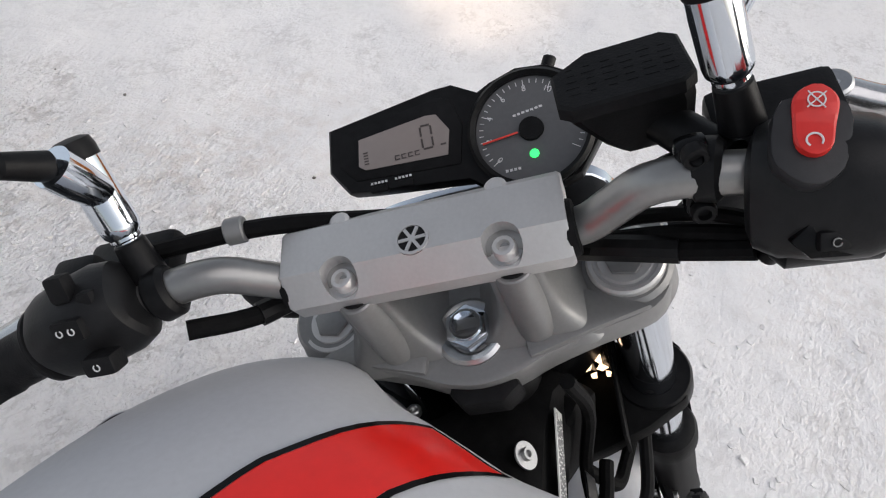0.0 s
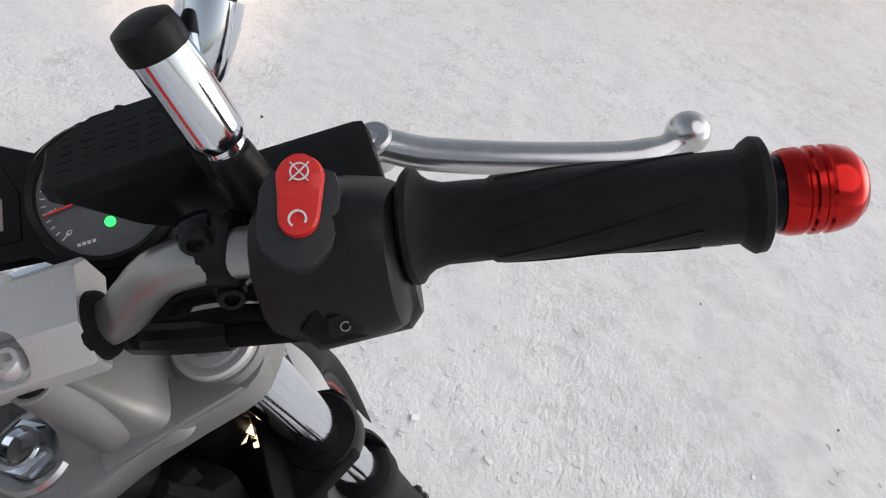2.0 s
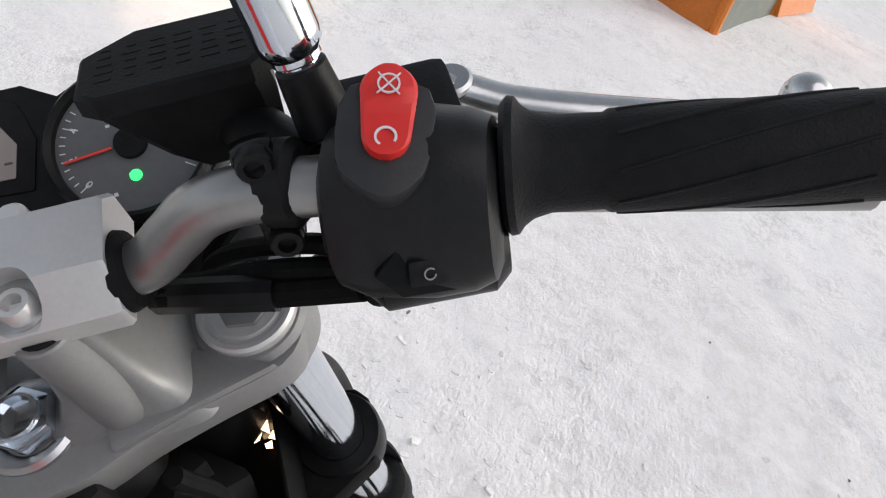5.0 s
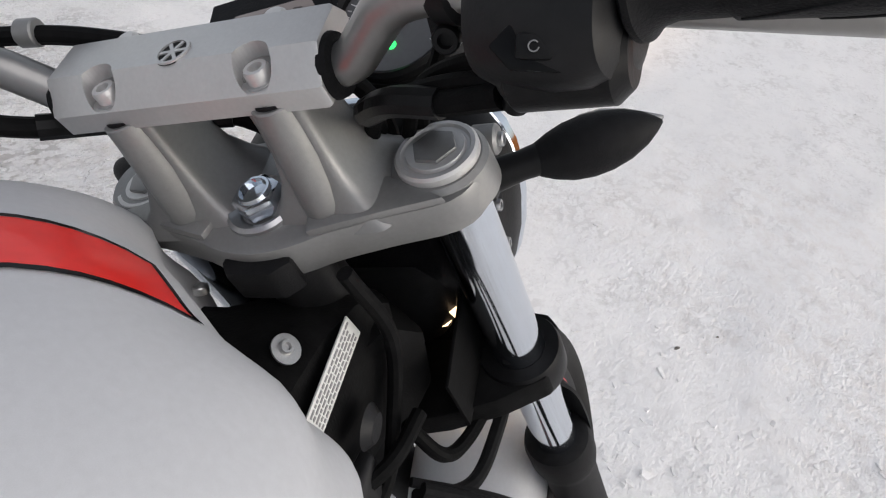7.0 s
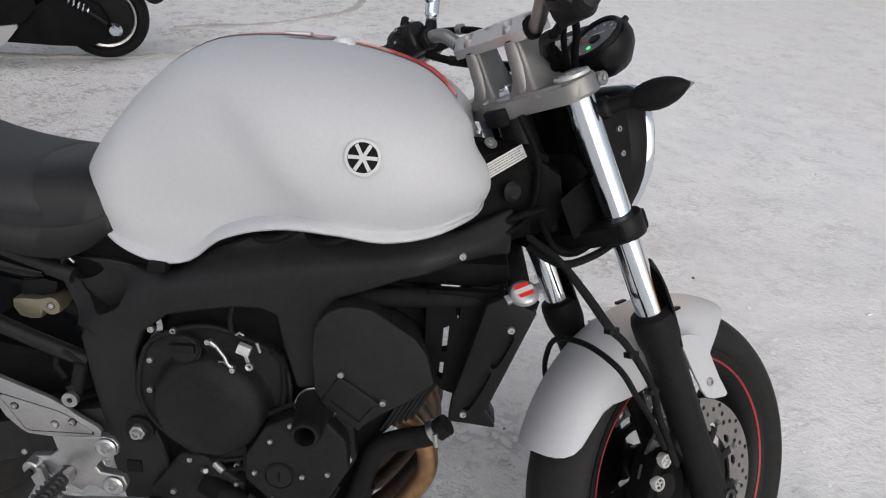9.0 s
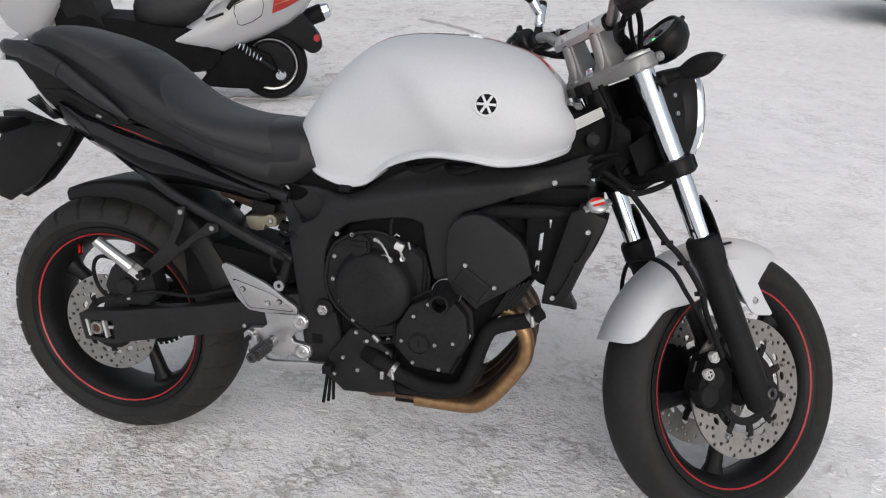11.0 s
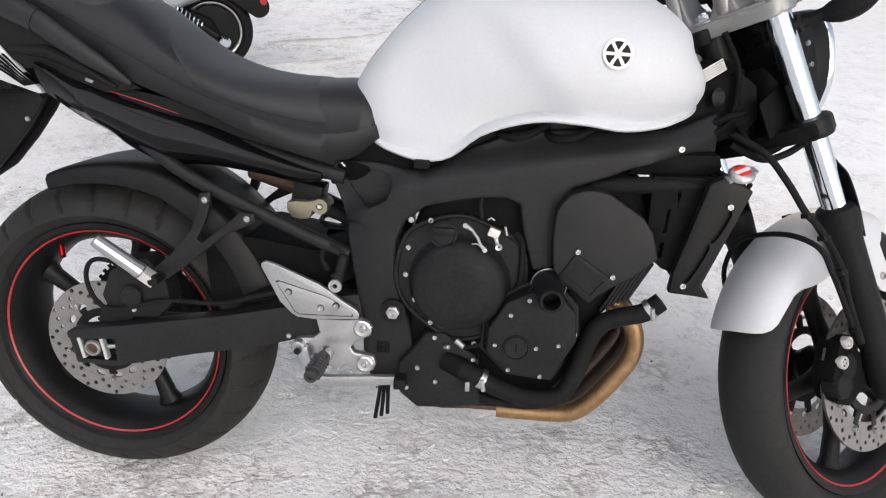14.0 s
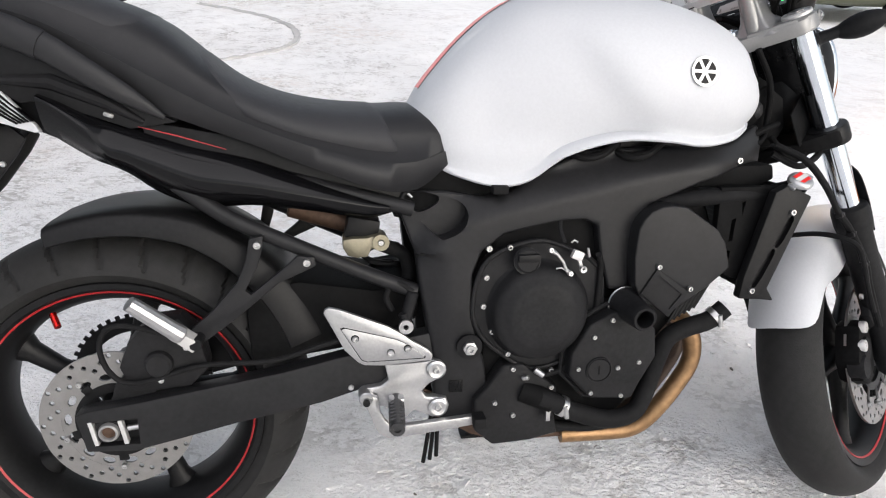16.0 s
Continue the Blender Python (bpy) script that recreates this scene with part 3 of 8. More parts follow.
def round_emblem(m, r, parent, ring, ground, mark):
    """A round badge: a dark disc in a raised rim with six plain rays."""
    e = part("badge", lathe([(0, 0), (r, 0), (r, 0.0006), (0, 0.0006)], 40, m), ground, parent, "round dark badge with bright rim and rays")
    base = S if parent is clamp else Matrix()
    seat_in(e, parent, base)
    rm = lathe([(r * 0.83, 0.0004), (r, 0.0004), (r, 0.0016), (r * 0.83, 0.0016)], 40, m, close=True)
    seat_in(part("badge_rim", rm, ring, parent), parent, base)
    star = []
    for k in range(6):
        for da, q in ((-0.13, 0.80), (0.13, 0.80), (0.5236, 0.19)):
            a = math.pi * k / 3 + 0.5 + da
            star.append((r * q * math.cos(a), r * q * math.sin(a)))
    rays = prism(star, 0.0004, 0.0013, 0)
    bmesh.ops.transform(rays, matrix=m, verts=rays.verts)
    seat_in(part("badge_star", rays, mark, parent), parent, base)


round_emblem(EM, 0.0102, clamp, CLAMP, ENGINE_BLACK, CLAMP)


def mirror_v(p, sgn):
    return Vector((p[0], p[1] * sgn, p[2]))


STEM = S
for sgn in (-1, 1):
    # each end of the bar stands a little ahead and outward of the stem's axes
    S = STEM @ Matrix.Translation((0.016, -0.0065, -0.002) if sgn < 0 else (0.010, 0.0125, -0.001))
    d = mirror_v(GD, sgn)
    g0, g1 = mirror_v(G0, sgn), mirror_v(G1, sgn)
    if sgn < 0:
        g0 = g0 + Vector((-0.001, -0.006, 0.002))
        g1 = Vector((-0.0595, -0.346, 1.184))
        d = (g1 - g0).normalized()
        g1 = g0 + d * 0.1375
    L = (g1 - g0).length
    prof = [(0.0112, 0.0), (0.0225, 0.0), (0.0245, 0.0020), (0.0241, 0.0045), (0.0212, 0.0065), (0.0187, 0.010), (0.0170, 0.016), (0.0168, 0.028), (0.0166, 0.034), (0.0178, 0.036), (0.0179, L * 0.6), (0.0180, L - 0.012), (0.0180, L - 0.009), (0.0205, L - 0.0065), (0.0222, L - 0.004), (0.0218, L - 0.001), (0.0200, L), (0.0112, L)]
    grip = s("grip", lathe(prof, 48, along(g0, d), close=True), GRIP, None, "black rubber grip with slanting ribs")
    gm = along(g0, d)
    for k in range(9):
        a0 = 2 * math.pi * k / 9
        rib = []
        for j in range(15):
            t0, a = 0.038 + j * 0.0054, a0 + j * 0.075
            rr = 0.0178 + 0.0002 * j / 14
            rib.append(gm @ Vector((rr * math.cos(a), t0, rr * math.sin(a))))
        s("grip_rib", tube(rib, 0.0007, 6), GRIP, grip)
    e = lathe([(0.0, 0.0), (0.0120, 0.0), (0.0120, 0.005), (0.0155, 0.005), (0.0165, 0.008), (0.0165, 0.012), (0.0156, 0.013), (0.0156, 0.0143), (0.0166, 0.0152), (0.0166, 0.0175), (0.0158, 0.0185), (0.0158, 0.0198), (0.0166, 0.0208), (0.0163, 0.024), (0.0148, 0.0290), (0.0110, 0.0330), (0.0055, 0.0345), (0.0055, 0.031), (0, 0.031)], 48, along(g1, d))
    s("bar_end", e, RED_ANO, None, "red anodised bar end weight")
    s("bar_end_washer", rod(g1 + d * 0.001, g1 + d * 0.006, 0.0145, seg=32), BLACK_GLOSS, handlebar)
    # switch housing
    hc = mirror_v((-0.0120, 0.1915, 1.1605), sgn) if sgn < 0 else Vector((-0.012, 0.184, 1.176))
    hm = along(hc, d)
    rings = []
    for y, r, k in ((-0.029, 0.024, 0.9), (-0.026, 0.029, 1.0), (-0.015, 0.0325, 1.03), (0.008, 0.0325, 1.04), (0.022, 0.0315, 1.0), (0.029, 0.029, 0.97), (0.0315, 0.024, 0.9)):
        ring = []
        r *= 1.0 if sgn < 0 else 0.84
        for j in range(32):
            a = 2 * math.pi * j / 32
            c, sn = math.cos(a), math.sin(a)
            ring.append(hm @ Vector((r * 0.93 * math.copysign(abs(c) ** 0.75, c) + 0.002, y, r * k * math.copysign(abs(sn) ** 0.75, sn) - 0.004)))
        rings.append(ring)
    hous = s("switch_housing", loft(rings), HOUSING, None, "black plastic handlebar switch housing")
    if sgn < 0:
        # kill switch rocker and the pale curve around it
        cc = Vector((-0.0085, -0.1860, 1.1940))
        ax = (Vector((0.0039, -0.1884, 1.1974)) - Vector((-0.0154, -0.1824, 1.1933)))
        ax = ax.normalized()
        nn = Vector((-0.35, 0, 1))
        nn = (nn - ax * nn.dot(ax)).normalized()
        sd = ax.cross(nn)
        fr = Matrix(((ax.x, sd.x, nn.x, cc.x), (ax.y, sd.y, nn.y, cc.y), (ax.z, sd.z, nn.z, cc.z), (0, 0, 0, 1)))
        rings = []
        for i in range(25):
            x = -0.0150 + 0.0325 * i / 24
            hw = 0.0076 + 0.0020 * max(0.0, min(1.0, (x + 0.010) / 0.022))
            end = min(1.0, (x + 0.0152) / 0.0080, (0.0178 - x) / 0.0095)
            hw *= math.sqrt(max(0.02, 1 - (1 - end) ** 2))
            top = 0.0046 + 0.0030 * abs(x - 0.001) / 0.018
            rings.append([(x, -hw, -0.006), (x, -hw, top - 0.0012), (x, -hw * 0.86, top - 0.0002), (x, -hw * 0.4, top), (x, 0, top), (x, hw * 0.4, top), (x, hw * 0.86, top - 0.0002), (x, hw, top - 0.0012), (x, hw, -0.006)])
        k = loft(rings)
        bmesh.ops.transform(k, matrix=fr, verts=k.verts)
        rocker = s("kill_switch", k, RED_SWITCH, hous, "red engine stop rocker switch")
        at = fr @ Matrix.Translation((-0.0085, 0, 0.0062))
        s("on_mark", band(at, 0.0032, 0.0008, -150, 120), WHITE_MARK, rocker, "white curved mark")
        at = fr @ Matrix.Translation((0.0105, 0, 0.0064))
        s("off_mark", band(at, 0.0034, 0.0006, 0, 360, 32), WHITE_MARK, rocker, "white crossed ring mark")
        for a in (0.75, -0.75):
            s("off_mark_stroke", box(at @ Vector((0, 0, 0.0004)), (0.0105, 0.0005, 0.0005), 0, fr.to_3x3() @ Matrix.Rotation(a, 3, "Z")), WHITE_MARK, rocker)
        bz = prism(rounded([(0.012, 0.013), (0.012, -0.013), (-0.014, -0.016), (-0.024, -0.008), (-0.027, 0.0), (-0.024, 0.008), (-0.014, 0.014)], 3), -0.008, 0.0030, 0.0015, "z")
        bmesh.ops.transform(bz, matrix=fr, verts=bz.verts)
        s("switch_surround", bz, SURROUND, hous, "smoother grey plastic shield round the switch")
        # starter button in its lower lobe
        lobe = rod((-0.022, -0.168, 1.142), (-0.030, -0.220, 1.144), 0.0225, 0.0205, 28, 0.006)
        s("starter_lobe", lobe, BLACK, hous)
        sn_ = Vector((-0.75, -0.10, 0.65)).normalized()
        sx = (d - sn_ * d.dot(sn_)).normalized()
        sz = sx.cross(sn_)
        sb = Matrix(((sx.x, sn_.x, sz.x, -0.0462), (sx.y, sn_.y, sz.y, -0.1865), (sx.z, sn_.z, sz.z, 1.1625), (0, 0, 0, 1)))
        k = prism([(-0.0175, 0.0), (-0.0090, 0.0085), (0.0100, 0.0090), (0.0165, 0.0), (0.0090, -0.0085), (-0.0100, -0.0080)], -0.004, 0.0018, 0.0012)
        bmesh.ops.transform(k, matrix=sb, verts=k.verts)
        s("starter_recess", k, BLACK_GLOSS, hous)
        k = box((0, 0.002, 0), (0.014, 0.007, 0.0095), 0.002)
        bmesh.ops.transform(k, matrix=sb, verts=k.verts)
        s("starter_button", k, BLACK, hous, "black starter button")
        s("starter_mark", band(sb @ Matrix.Translation((0, 0.0061, 0)) @ Matrix.Rotation(radians(-90), 4, "X"), 0.0019, 0.0005, 40, 350, 16), ALLOY, hous)
        s("cable_boss", rod((-0.030, -0.172, 1.132), (-0.028, -0.168, 1.120), 0.006, seg=16, bevel=0.002), BLACK, hous)
    else:
        tilt = Matrix.Rotation(radians(-50), 3, "Y")
        for p, sz, nm in (((-0.006, 0.181, 1.2085), (0.016, 0.013, 0.010), "dip_switch"), ((-0.0285, 0.178, 1.1945), (0.013, 0.020, 0.012), "indicator_switch"), ((-0.046, 0.166, 1.1745), (0.012, 0.020, 0.014), "horn_button"), ((-0.013, 0.165, 1.2010), (0.010, 0.010, 0.008), "hazard_switch")):
            s(nm, box(hc + (Vector(p) - hc) * 0.86, sz, 0.003, tilt), BLACK_MATT, hous)
        for du, dv, dw in ((-0.0035, 0.182, 1.2150), (-0.0125, 0.181, 1.2080), (-0.0340, 0.182, 1.1995), (-0.0340, 0.173, 1.1995), (-0.0520, 0.166, 1.1800)):
            mt = Matrix.Translation(hc + (Vector((du, dv, dw)) - hc) * 0.865) @ Matrix.Rotation(radians(-50), 4, "Y")
            s("switch_mark", band(mt, 0.0019, 0.0006, 30, 330, 14), WHITE_MARK, hous)
        s("pass_trigger", box((0.020, 0.198, 1.176), (0.016, 0.030, 0.020), 0.005), BLACK, hous)
    # lever clamp ring, mirror post, lever
    lc = mirror_v((0.003, 0.145, 1.1635), sgn)
    cl = s("lever_clamp", rod(lc - d * 0.007, lc + d * 0.009, 0.0165, seg=28, bevel=0.003), BLACK, None, "black lever clamp")
    if sgn < 0:
        ln_ = Vector((-0.94, -0.02, 0.33)).normalized()
        b1, b2 = Vector((0.0007, -0.1393, 1.1797)), Vector((-0.0100, -0.1409, 1.1472))
        lt = (b2 - b1 - ln_ * (b2 - b1).dot(ln_)).normalized()
        ls = ln_.cross(lt)
        lug_turn = Matrix((ln_, ls, lt)).transposed()
        s("clamp_lug", box((b1 + b2) / 2 - ln_ * 0.0075, (0.014, 0.0165, 0.044), 0.005, lug_turn), BLACK_GLOSS, cl)
        for p in (b1, b2):
            bolt(cl, p - ln_ * 0.0008, ln_, 1.0, BOLT_BLACK, S)
    bracket = s("lever_bracket", box(mirror_v((0.034, 0.188, 1.146), sgn), (0.050, 0.066, 0.018), 0.006), BLACK, handlebar)
    pv = mirror_v((0.053, 0.222, 1.137), sgn)
    lever_path = spline([(0.048, 0.200, 1.141), (0.052, 0.222, 1.138), (0.041, 0.245, 1.133), (0.024, 0.288, 1.129), (0.008, 0.335, 1.126), (0.005, 0.356, 1.126), (0.0095, 0.373, 1.1267)], 5)
    rings = tube_rings([mirror_v(p, sgn) for p in lever_path], [0.010, 0.0105, 0.0105, 0.0100, 0.0098] + [0.0092] * (len(lever_path) - 12) + [0.0086, 0.0078, 0.0072, 0.0072, 0.009, 0.0105, 0.009], 16)
    flat = []
    for ring in rings:
        mid = sum((Vector(q) for q in ring), Vector()) / len(ring)
        flat.append([Vector((q[0], q[1], mid.z + (q[2] - mid.z) * 0.85)) for q in ring])
    flat[-2:] = rings[-2:]
    lever = s("brake_lever" if sgn < 0 else "clutch_lever", loft(flat), LEVER, None, "cast alloy hand lever with ball end")
    s("lever_ball", lathe([(0.0112 * math.sin(a), 0.0112 * math.cos(a)) for a in [math.pi * k / 12 for k in range(13)]], 24, Matrix.Translation(mirror_v((0.0095, 0.3728, 1.1267), sgn))), LEVER, lever)
    s("lever_pivot", rod(pv + Vector((0, 0, -0.014)), pv + Vector((0, 0, 0.0085)), 0.0095, seg=28, bevel=0.0015), STEEL, lever)
    # mirror: chromed post with a black cap, arm and oval head
    pb, pt = (Vector((0.0300, 0.1580, 1.1915)), Vector((0.0595, 0.1630, 1.2340))) if sgn > 0 else (Vector((0.0300, -0.1620, 1.1970)), Vector((0.0500, -0.1535, 1.251)))
    pd = (pt - pb).normalized()
    PL = 0.043 if sgn < 0 else 0.048
    s("mirror_foot", rod(pb - pd * 0.030, pb - pd * 0.004, 0.0115, 0.0095, 24, 0.001), BLACK, handlebar)
    post = s("mirror", lathe([(0.0, -0.010), (0.0075, -0.010), (0.0078, -0.003), (0.0092, -0.002), (0.0092, 0.0), (0.0114, 0.003), (0.0120, 0.007), (0.0120, PL), (0, PL)], 40, along(pb, pd)), CHROME, None, "chrome mirror with black-capped post")
    s("post_cap", lathe([(0, PL), (0.0126, PL), (0.0128, PL + 0.006), (0.0118, PL + 0.011), (0.007, PL + 0.013), (0, PL + 0.0135)], 32, along(pb, pd)), BLACK, post)
    ab = pb + pd * 0.014 + mirror_v((0.008, -0.002, 0.0), sgn)
    nk = Vector((0.066, -0.178, 1.236)) if sgn < 0 else Vector((0.040, 0.160, 1.248))
    s("mirror_arm", loft(tube_rings([ab, ab.lerp(nk, 0.3), ab.lerp(nk, 0.75), nk], [0.005, 0.0100, 0.0125, 0.0125], 24)), CHROME, post)
    hd = Vector((0.060, -0.215, 1.315)) if sgn < 0 else Vector((0.004, 0.180, 1.306))
    s("mirror_joint", rod(nk, nk.lerp(hd, 0.40), 0.0098 if sgn < 0 else 0.0085, 0.0085 if sgn < 0 else 0.0070, 24, 0.002), BLACK, post)
    face = Vector((-0.75, -0.15 * sgn, 0.45)) if sgn < 0 else Vector((-0.35, -0.85, 0.15))
    hb = lathe([(0, -0.004), (0.036, -0.004), (0.0385, -0.001), (0.0385, 0.003), (0.034, 0.010), (0.022, 0.016), (0, 0.019)], 48)
    bmesh.ops.transform(hb, matrix=along(hd, -face) @ Matrix.Diagonal((1.15, 1, 0.68, 1)), verts=hb.verts)
    s("mirror_head", hb, CHROME, post, "oval chrome mirror head")

S = STEM
# brake fluid reservoir, a box with a screwed lid
RC = Matrix.Translation((0.0805, -0.1215, 1.176)) @ Matrix.Rotation(radians(14), 4, "Y") @ Matrix.Rotation(radians(3), 4, "Z")
OCT = ((-1, -0.8), (-0.75, -1), (0.75, -1), (1, -0.8), (1, 0.42), (0.40, 1), (-0.75, 1), (-1, 0.8))
res = loft([[(0.0235 * k * a, 0.034 * k * q - dv, w) for a, q in OCT] for w, k, dv in ((-0.044, 0.50, 0.012), (-0.034, 0.70, 0.010), (-0.012, 0.94, 0.003), (-0.004, 1.0, 0.0))])
reservoir = part("brake_reservoir", bevelled(res, 0.0015), BLACK, BIKE, "black brake fluid reservoir with moulded lid", S @ RC)
lid = loft([[(0.0250 * k * a, 0.0355 * k * q, w) for a, q in OCT] for w, k in ((-0.005, 1.0), (0.002, 1.0), (0.0035, 0.95))])
part("reservoir_lid", lid, BLACK_MATT, reservoir, "", S @ RC)
rng = random.Random(6)
bars = bmesh.new()
for i in range(5):
    for j in range(6):
        add_box(bars, (-0.012 + i * 0.006, -0.025 + j * 0.010, 0.0036), (0.0022, rng.uniform(0.003, 0.008), 0.0003))
many(part("lid_print", bars, BLACK_MATT, reservoir, "", S @ RC))
s("reservoir_stalk", rod((0.070, -0.135, 1.150), (0.025, -0.165, 1.155), 0.012, seg=20), BLACK, reservoir)

# ---- instruments: X to the right, Y up the face, Z out of it ----
GAUGE = S @ Matrix(((0, 0.907, -0.42, 0.154), (-1, 0, 0, -0.063), (0, 0.42, 0.907, 1.0657), (0, 0, 0, 1))) @ Matrix.Translation((0.055, 0, 0)) @ Matrix.Diagonal((1.045, 1.0, 1.0, 1)) @ Matrix.Translation((-0.055, 0, 0))


def g(name, bm, mat, parent=None, label=""):
    return part(name, bm, mat, parent or BIKE, label, GAUGE)


shell = [(-0.152, 0.034), (-0.156, 0.0), (-0.143, -0.020), (-0.05, -0.030), (-0.030, -0.047), (0.0, -0.052), (0.028, -0.044), (0.046, -0.020), (0.048, 0.006), (0.038, 0.030), (0.018, 0.043), (-0.004, 0.046), (-0.024, 0.040), (-0.034, 0.035), (-0.052, 0.046), (-0.066, 0.046)]
back = [(x * 0.72 - 0.008, y * 0.55) for x, y in shell]
rings = [[(x, y, z) for x, y in o] for o, z in ((back, -0.050), ([(x * 0.9 - 0.003, y * 0.9) for x, y in shell], -0.034), (shell, -0.014), (shell, 0.002), ([(x * 0.985, y * 0.97) for x, y in shell], 0.005))]
gauge = g("instrument_panel", bevelled(loft(rings), 0.002, 2, 40), BLACK, None, "black instrument panel with rev counter and LCD speedometer")
inner = [(-0.143, 0.027), (-0.146, 0.002), (-0.134, -0.012), (-0.054, -0.017), (-0.048, 0.012), (-0.054, 0.034), (-0.064, 0.038)]
g("lcd_bezel", prism(inner, 0.0035, 0.0062, 0.001, "z"), BLACK_MATT, gauge)
lcd = part("lcd_screen", prism([(-0.128, 0.020), (-0.131, -0.001), (-0.126, -0.005), (-0.062, -0.008), (-0.058, 0.011), (-0.066, 0.025), (-0.074, 0.026)], 0.005, 0.0068, 0.0006, "z"), LCD, BIKE, "pale pinkish LCD speed display", GAUGE)
seg = bmesh.new()
for cx, cy, sx, sy in ((-0.0755, 0.0185, 0.0068, 0.0013), (-0.0755, 0.0005, 0.0068, 0.0013), (-0.0795, 0.014, 0.0014, 0.007), (-0.0715, 0.014, 0.0014, 0.007), (-0.0795, 0.005, 0.0014, 0.007), (-0.0715, 0.005, 0.0014, 0.007)):
    add_box(seg, (cx, cy, 0.0071), (sx, sy, 0.0005))
for k in range(4):
    add_box(seg, (-0.100 + 0.0052 * k, -0.0025, 0.0071), (0.0036, 0.0008, 0.0004))
    add_box(seg, (-0.100 + 0.0052 * k, 0.0005, 0.0071), (0.0036, 0.0008, 0.0004))
    add_box(seg, (-0.1015 + 0.0052 * k, -0.001, 0.0071), (0.0008, 0.003, 0.0004))
add_box(seg, (-0.064, 0.001, 0.0071), (0.004, 0.0012, 0.0004))
for k in range(5):
    add_box(seg, (-0.124, -0.0005 + 0.0022 * k, 0.0071), (0.0034, 0.0009, 0.0004))
many(g("lcd_digits", seg, LCD_INK, lcd))
for x in (-0.118, -0.098):
    g("select_button", box((x, -0.0215, 0.004), (0.014, 0.005, 0.005), 0.0015), BLACK_MATT, gauge)
mk = bmesh.new()
for x in (-0.123, -0.104):
    for k in range(5):
        add_box(mk, (x + 0.0028 * k, -0.0165, 0.0058), (0.0018, 0.0017, 0.0004))
many(g("button_print", mk, WHITE_MARK, gauge))
cy = -0.004
g("dial_ring", lathe([(0.0395, 0.002), (0.0445, 0.002), (0.0450, 0.012), (0.0425, 0.0150), (0.0395, 0.0125)], 64, Matrix.Translation((0, cy, 0)) @ Matrix.Rotation(radians(90), 4, "X"), close=True), BLACK, gauge)
dial = part("rev_counter", lathe([(0, 0.003), (0.0400, 0.003), (0.0400, 0.0080), (0, 0.0080)], 64, Matrix.Translation((0, cy, 0)) @ Matrix.Rotation(radians(90), 4, "X")), DIAL, BIKE, "grey rev counter dial with white ticks", GAUGE)
mk = bmesh.new()
for k in range(33):
    a = radians(215 - 250 * k / 32)
    long = k % 4 == 0
    add_box(mk, ((0.0372 - (0.003 if long else 0.0015)) * math.cos(a), cy + (0.0372 - (0.003 if long else 0.0015)) * math.sin(a), 0.0083), (0.006 if long else 0.003, 0.0006, 0.0004), Matrix.Rotation(a, 3, "Z"))
many(g("dial_ticks", mk, WHITE_MARK, dial))


def text(body, size, m, mat, parent, name="numeral"):
    c = bpy.data.curves.new(name, "FONT")
    c.body, c.size, c.extrude, c.align_x, c.align_y = body, size, 0.0002, "CENTER", "CENTER"
    o = new("tmp_text", c)
    dg = bpy.context.evaluated_depsgraph_get()
    me = bpy.data.meshes.new_from_object(o.evaluated_get(dg))
    bpy.data.objects.remove(o)
    me.materials.clear()
    me.materials.append(mat)
    ob = new(name, me)
    return seat_in(ob, parent, m)


for k in range(8):
    a = radians(215 - 250 * k / 8)
    text(str(2 * k), 0.0062, GAUGE @ Matrix.Translation((0.0308 * math.cos(a), cy + 0.0308 * math.sin(a), 0.0083)) @ Matrix.Rotation(a + math.pi / 2 - math.pi, 4, "Z"), WHITE_MARK, dial)
mk = bmesh.new()
for k in range(7):
    add_box(mk, (-0.010 + 0.0032 * k, cy + 0.0125 + 0.0004 * k, 0.0083), (0.0022, 0.0016, 0.0004))
many(g("dial_print", mk, WHITE_MARK, dial))
mk = bmesh.new()
for k in range(4):
    add_box(mk, (-0.022 + 0.003 * k, cy - 0.027, 0.0083), (0.002, 0.002, 0.0004))
many(g("dial_print", mk, WHITE_MARK, dial))
na = radians(186)
nd = Vector((math.cos(na), math.sin(na), 0))
g("needle", box(nd * 0.0225 + Vector((0, cy, 0.0102)), (0.026, 0.0015, 0.0012), 0.0003, Matrix.Rotation(na, 3, "Z")), NEEDLE, dial, "red pointer")
g("needle_hub", lathe([(0, 0.008), (0.009, 0.008), (0.0085, 0.0110), (0, 0.0115)], 28, Matrix.Translation((0, cy, 0)) @ Matrix.Rotation(radians(90), 4, "X")), BLACK_MATT, dial)
g("neutral_lamp", lathe([(0, 0.008), (0.0034, 0.008), (0.003, 0.0092), (0, 0.0096)], 20, Matrix.Translation((-0.001, -0.0225, 0)) @ Matrix.Rotation(radians(90), 4, "X")), GREEN_LED, dial, "lit green neutral lamp")
g("reset_knob", rod((0.018, 0.042, -0.004), (0.022, 0.050, -0.004), 0.005, seg=14, bevel=0.001), BLACK, gauge)

# ---- headlight ----
HL = S @ Matrix.Translation((0.118, 0, 0.895)) @ Matrix.Rotation(radians(18), 4, "Y")
lamp_out = rounded([(0.076, 0.098), (0.088, 0.066), (0.090, 0.0), (0.088, -0.066), (0.076, -0.098), (0.035, -0.112), (-0.030, -0.100), (-0.082, -0.055), (-0.094, 0.0), (-0.082, 0.055), (-0.030, 0.100), (0.035, 0.112)], 3)


def lamp_ring(k, x):
    return [(x, v * k * 1.05, w * k * 1.18) for w, v in lamp_out]


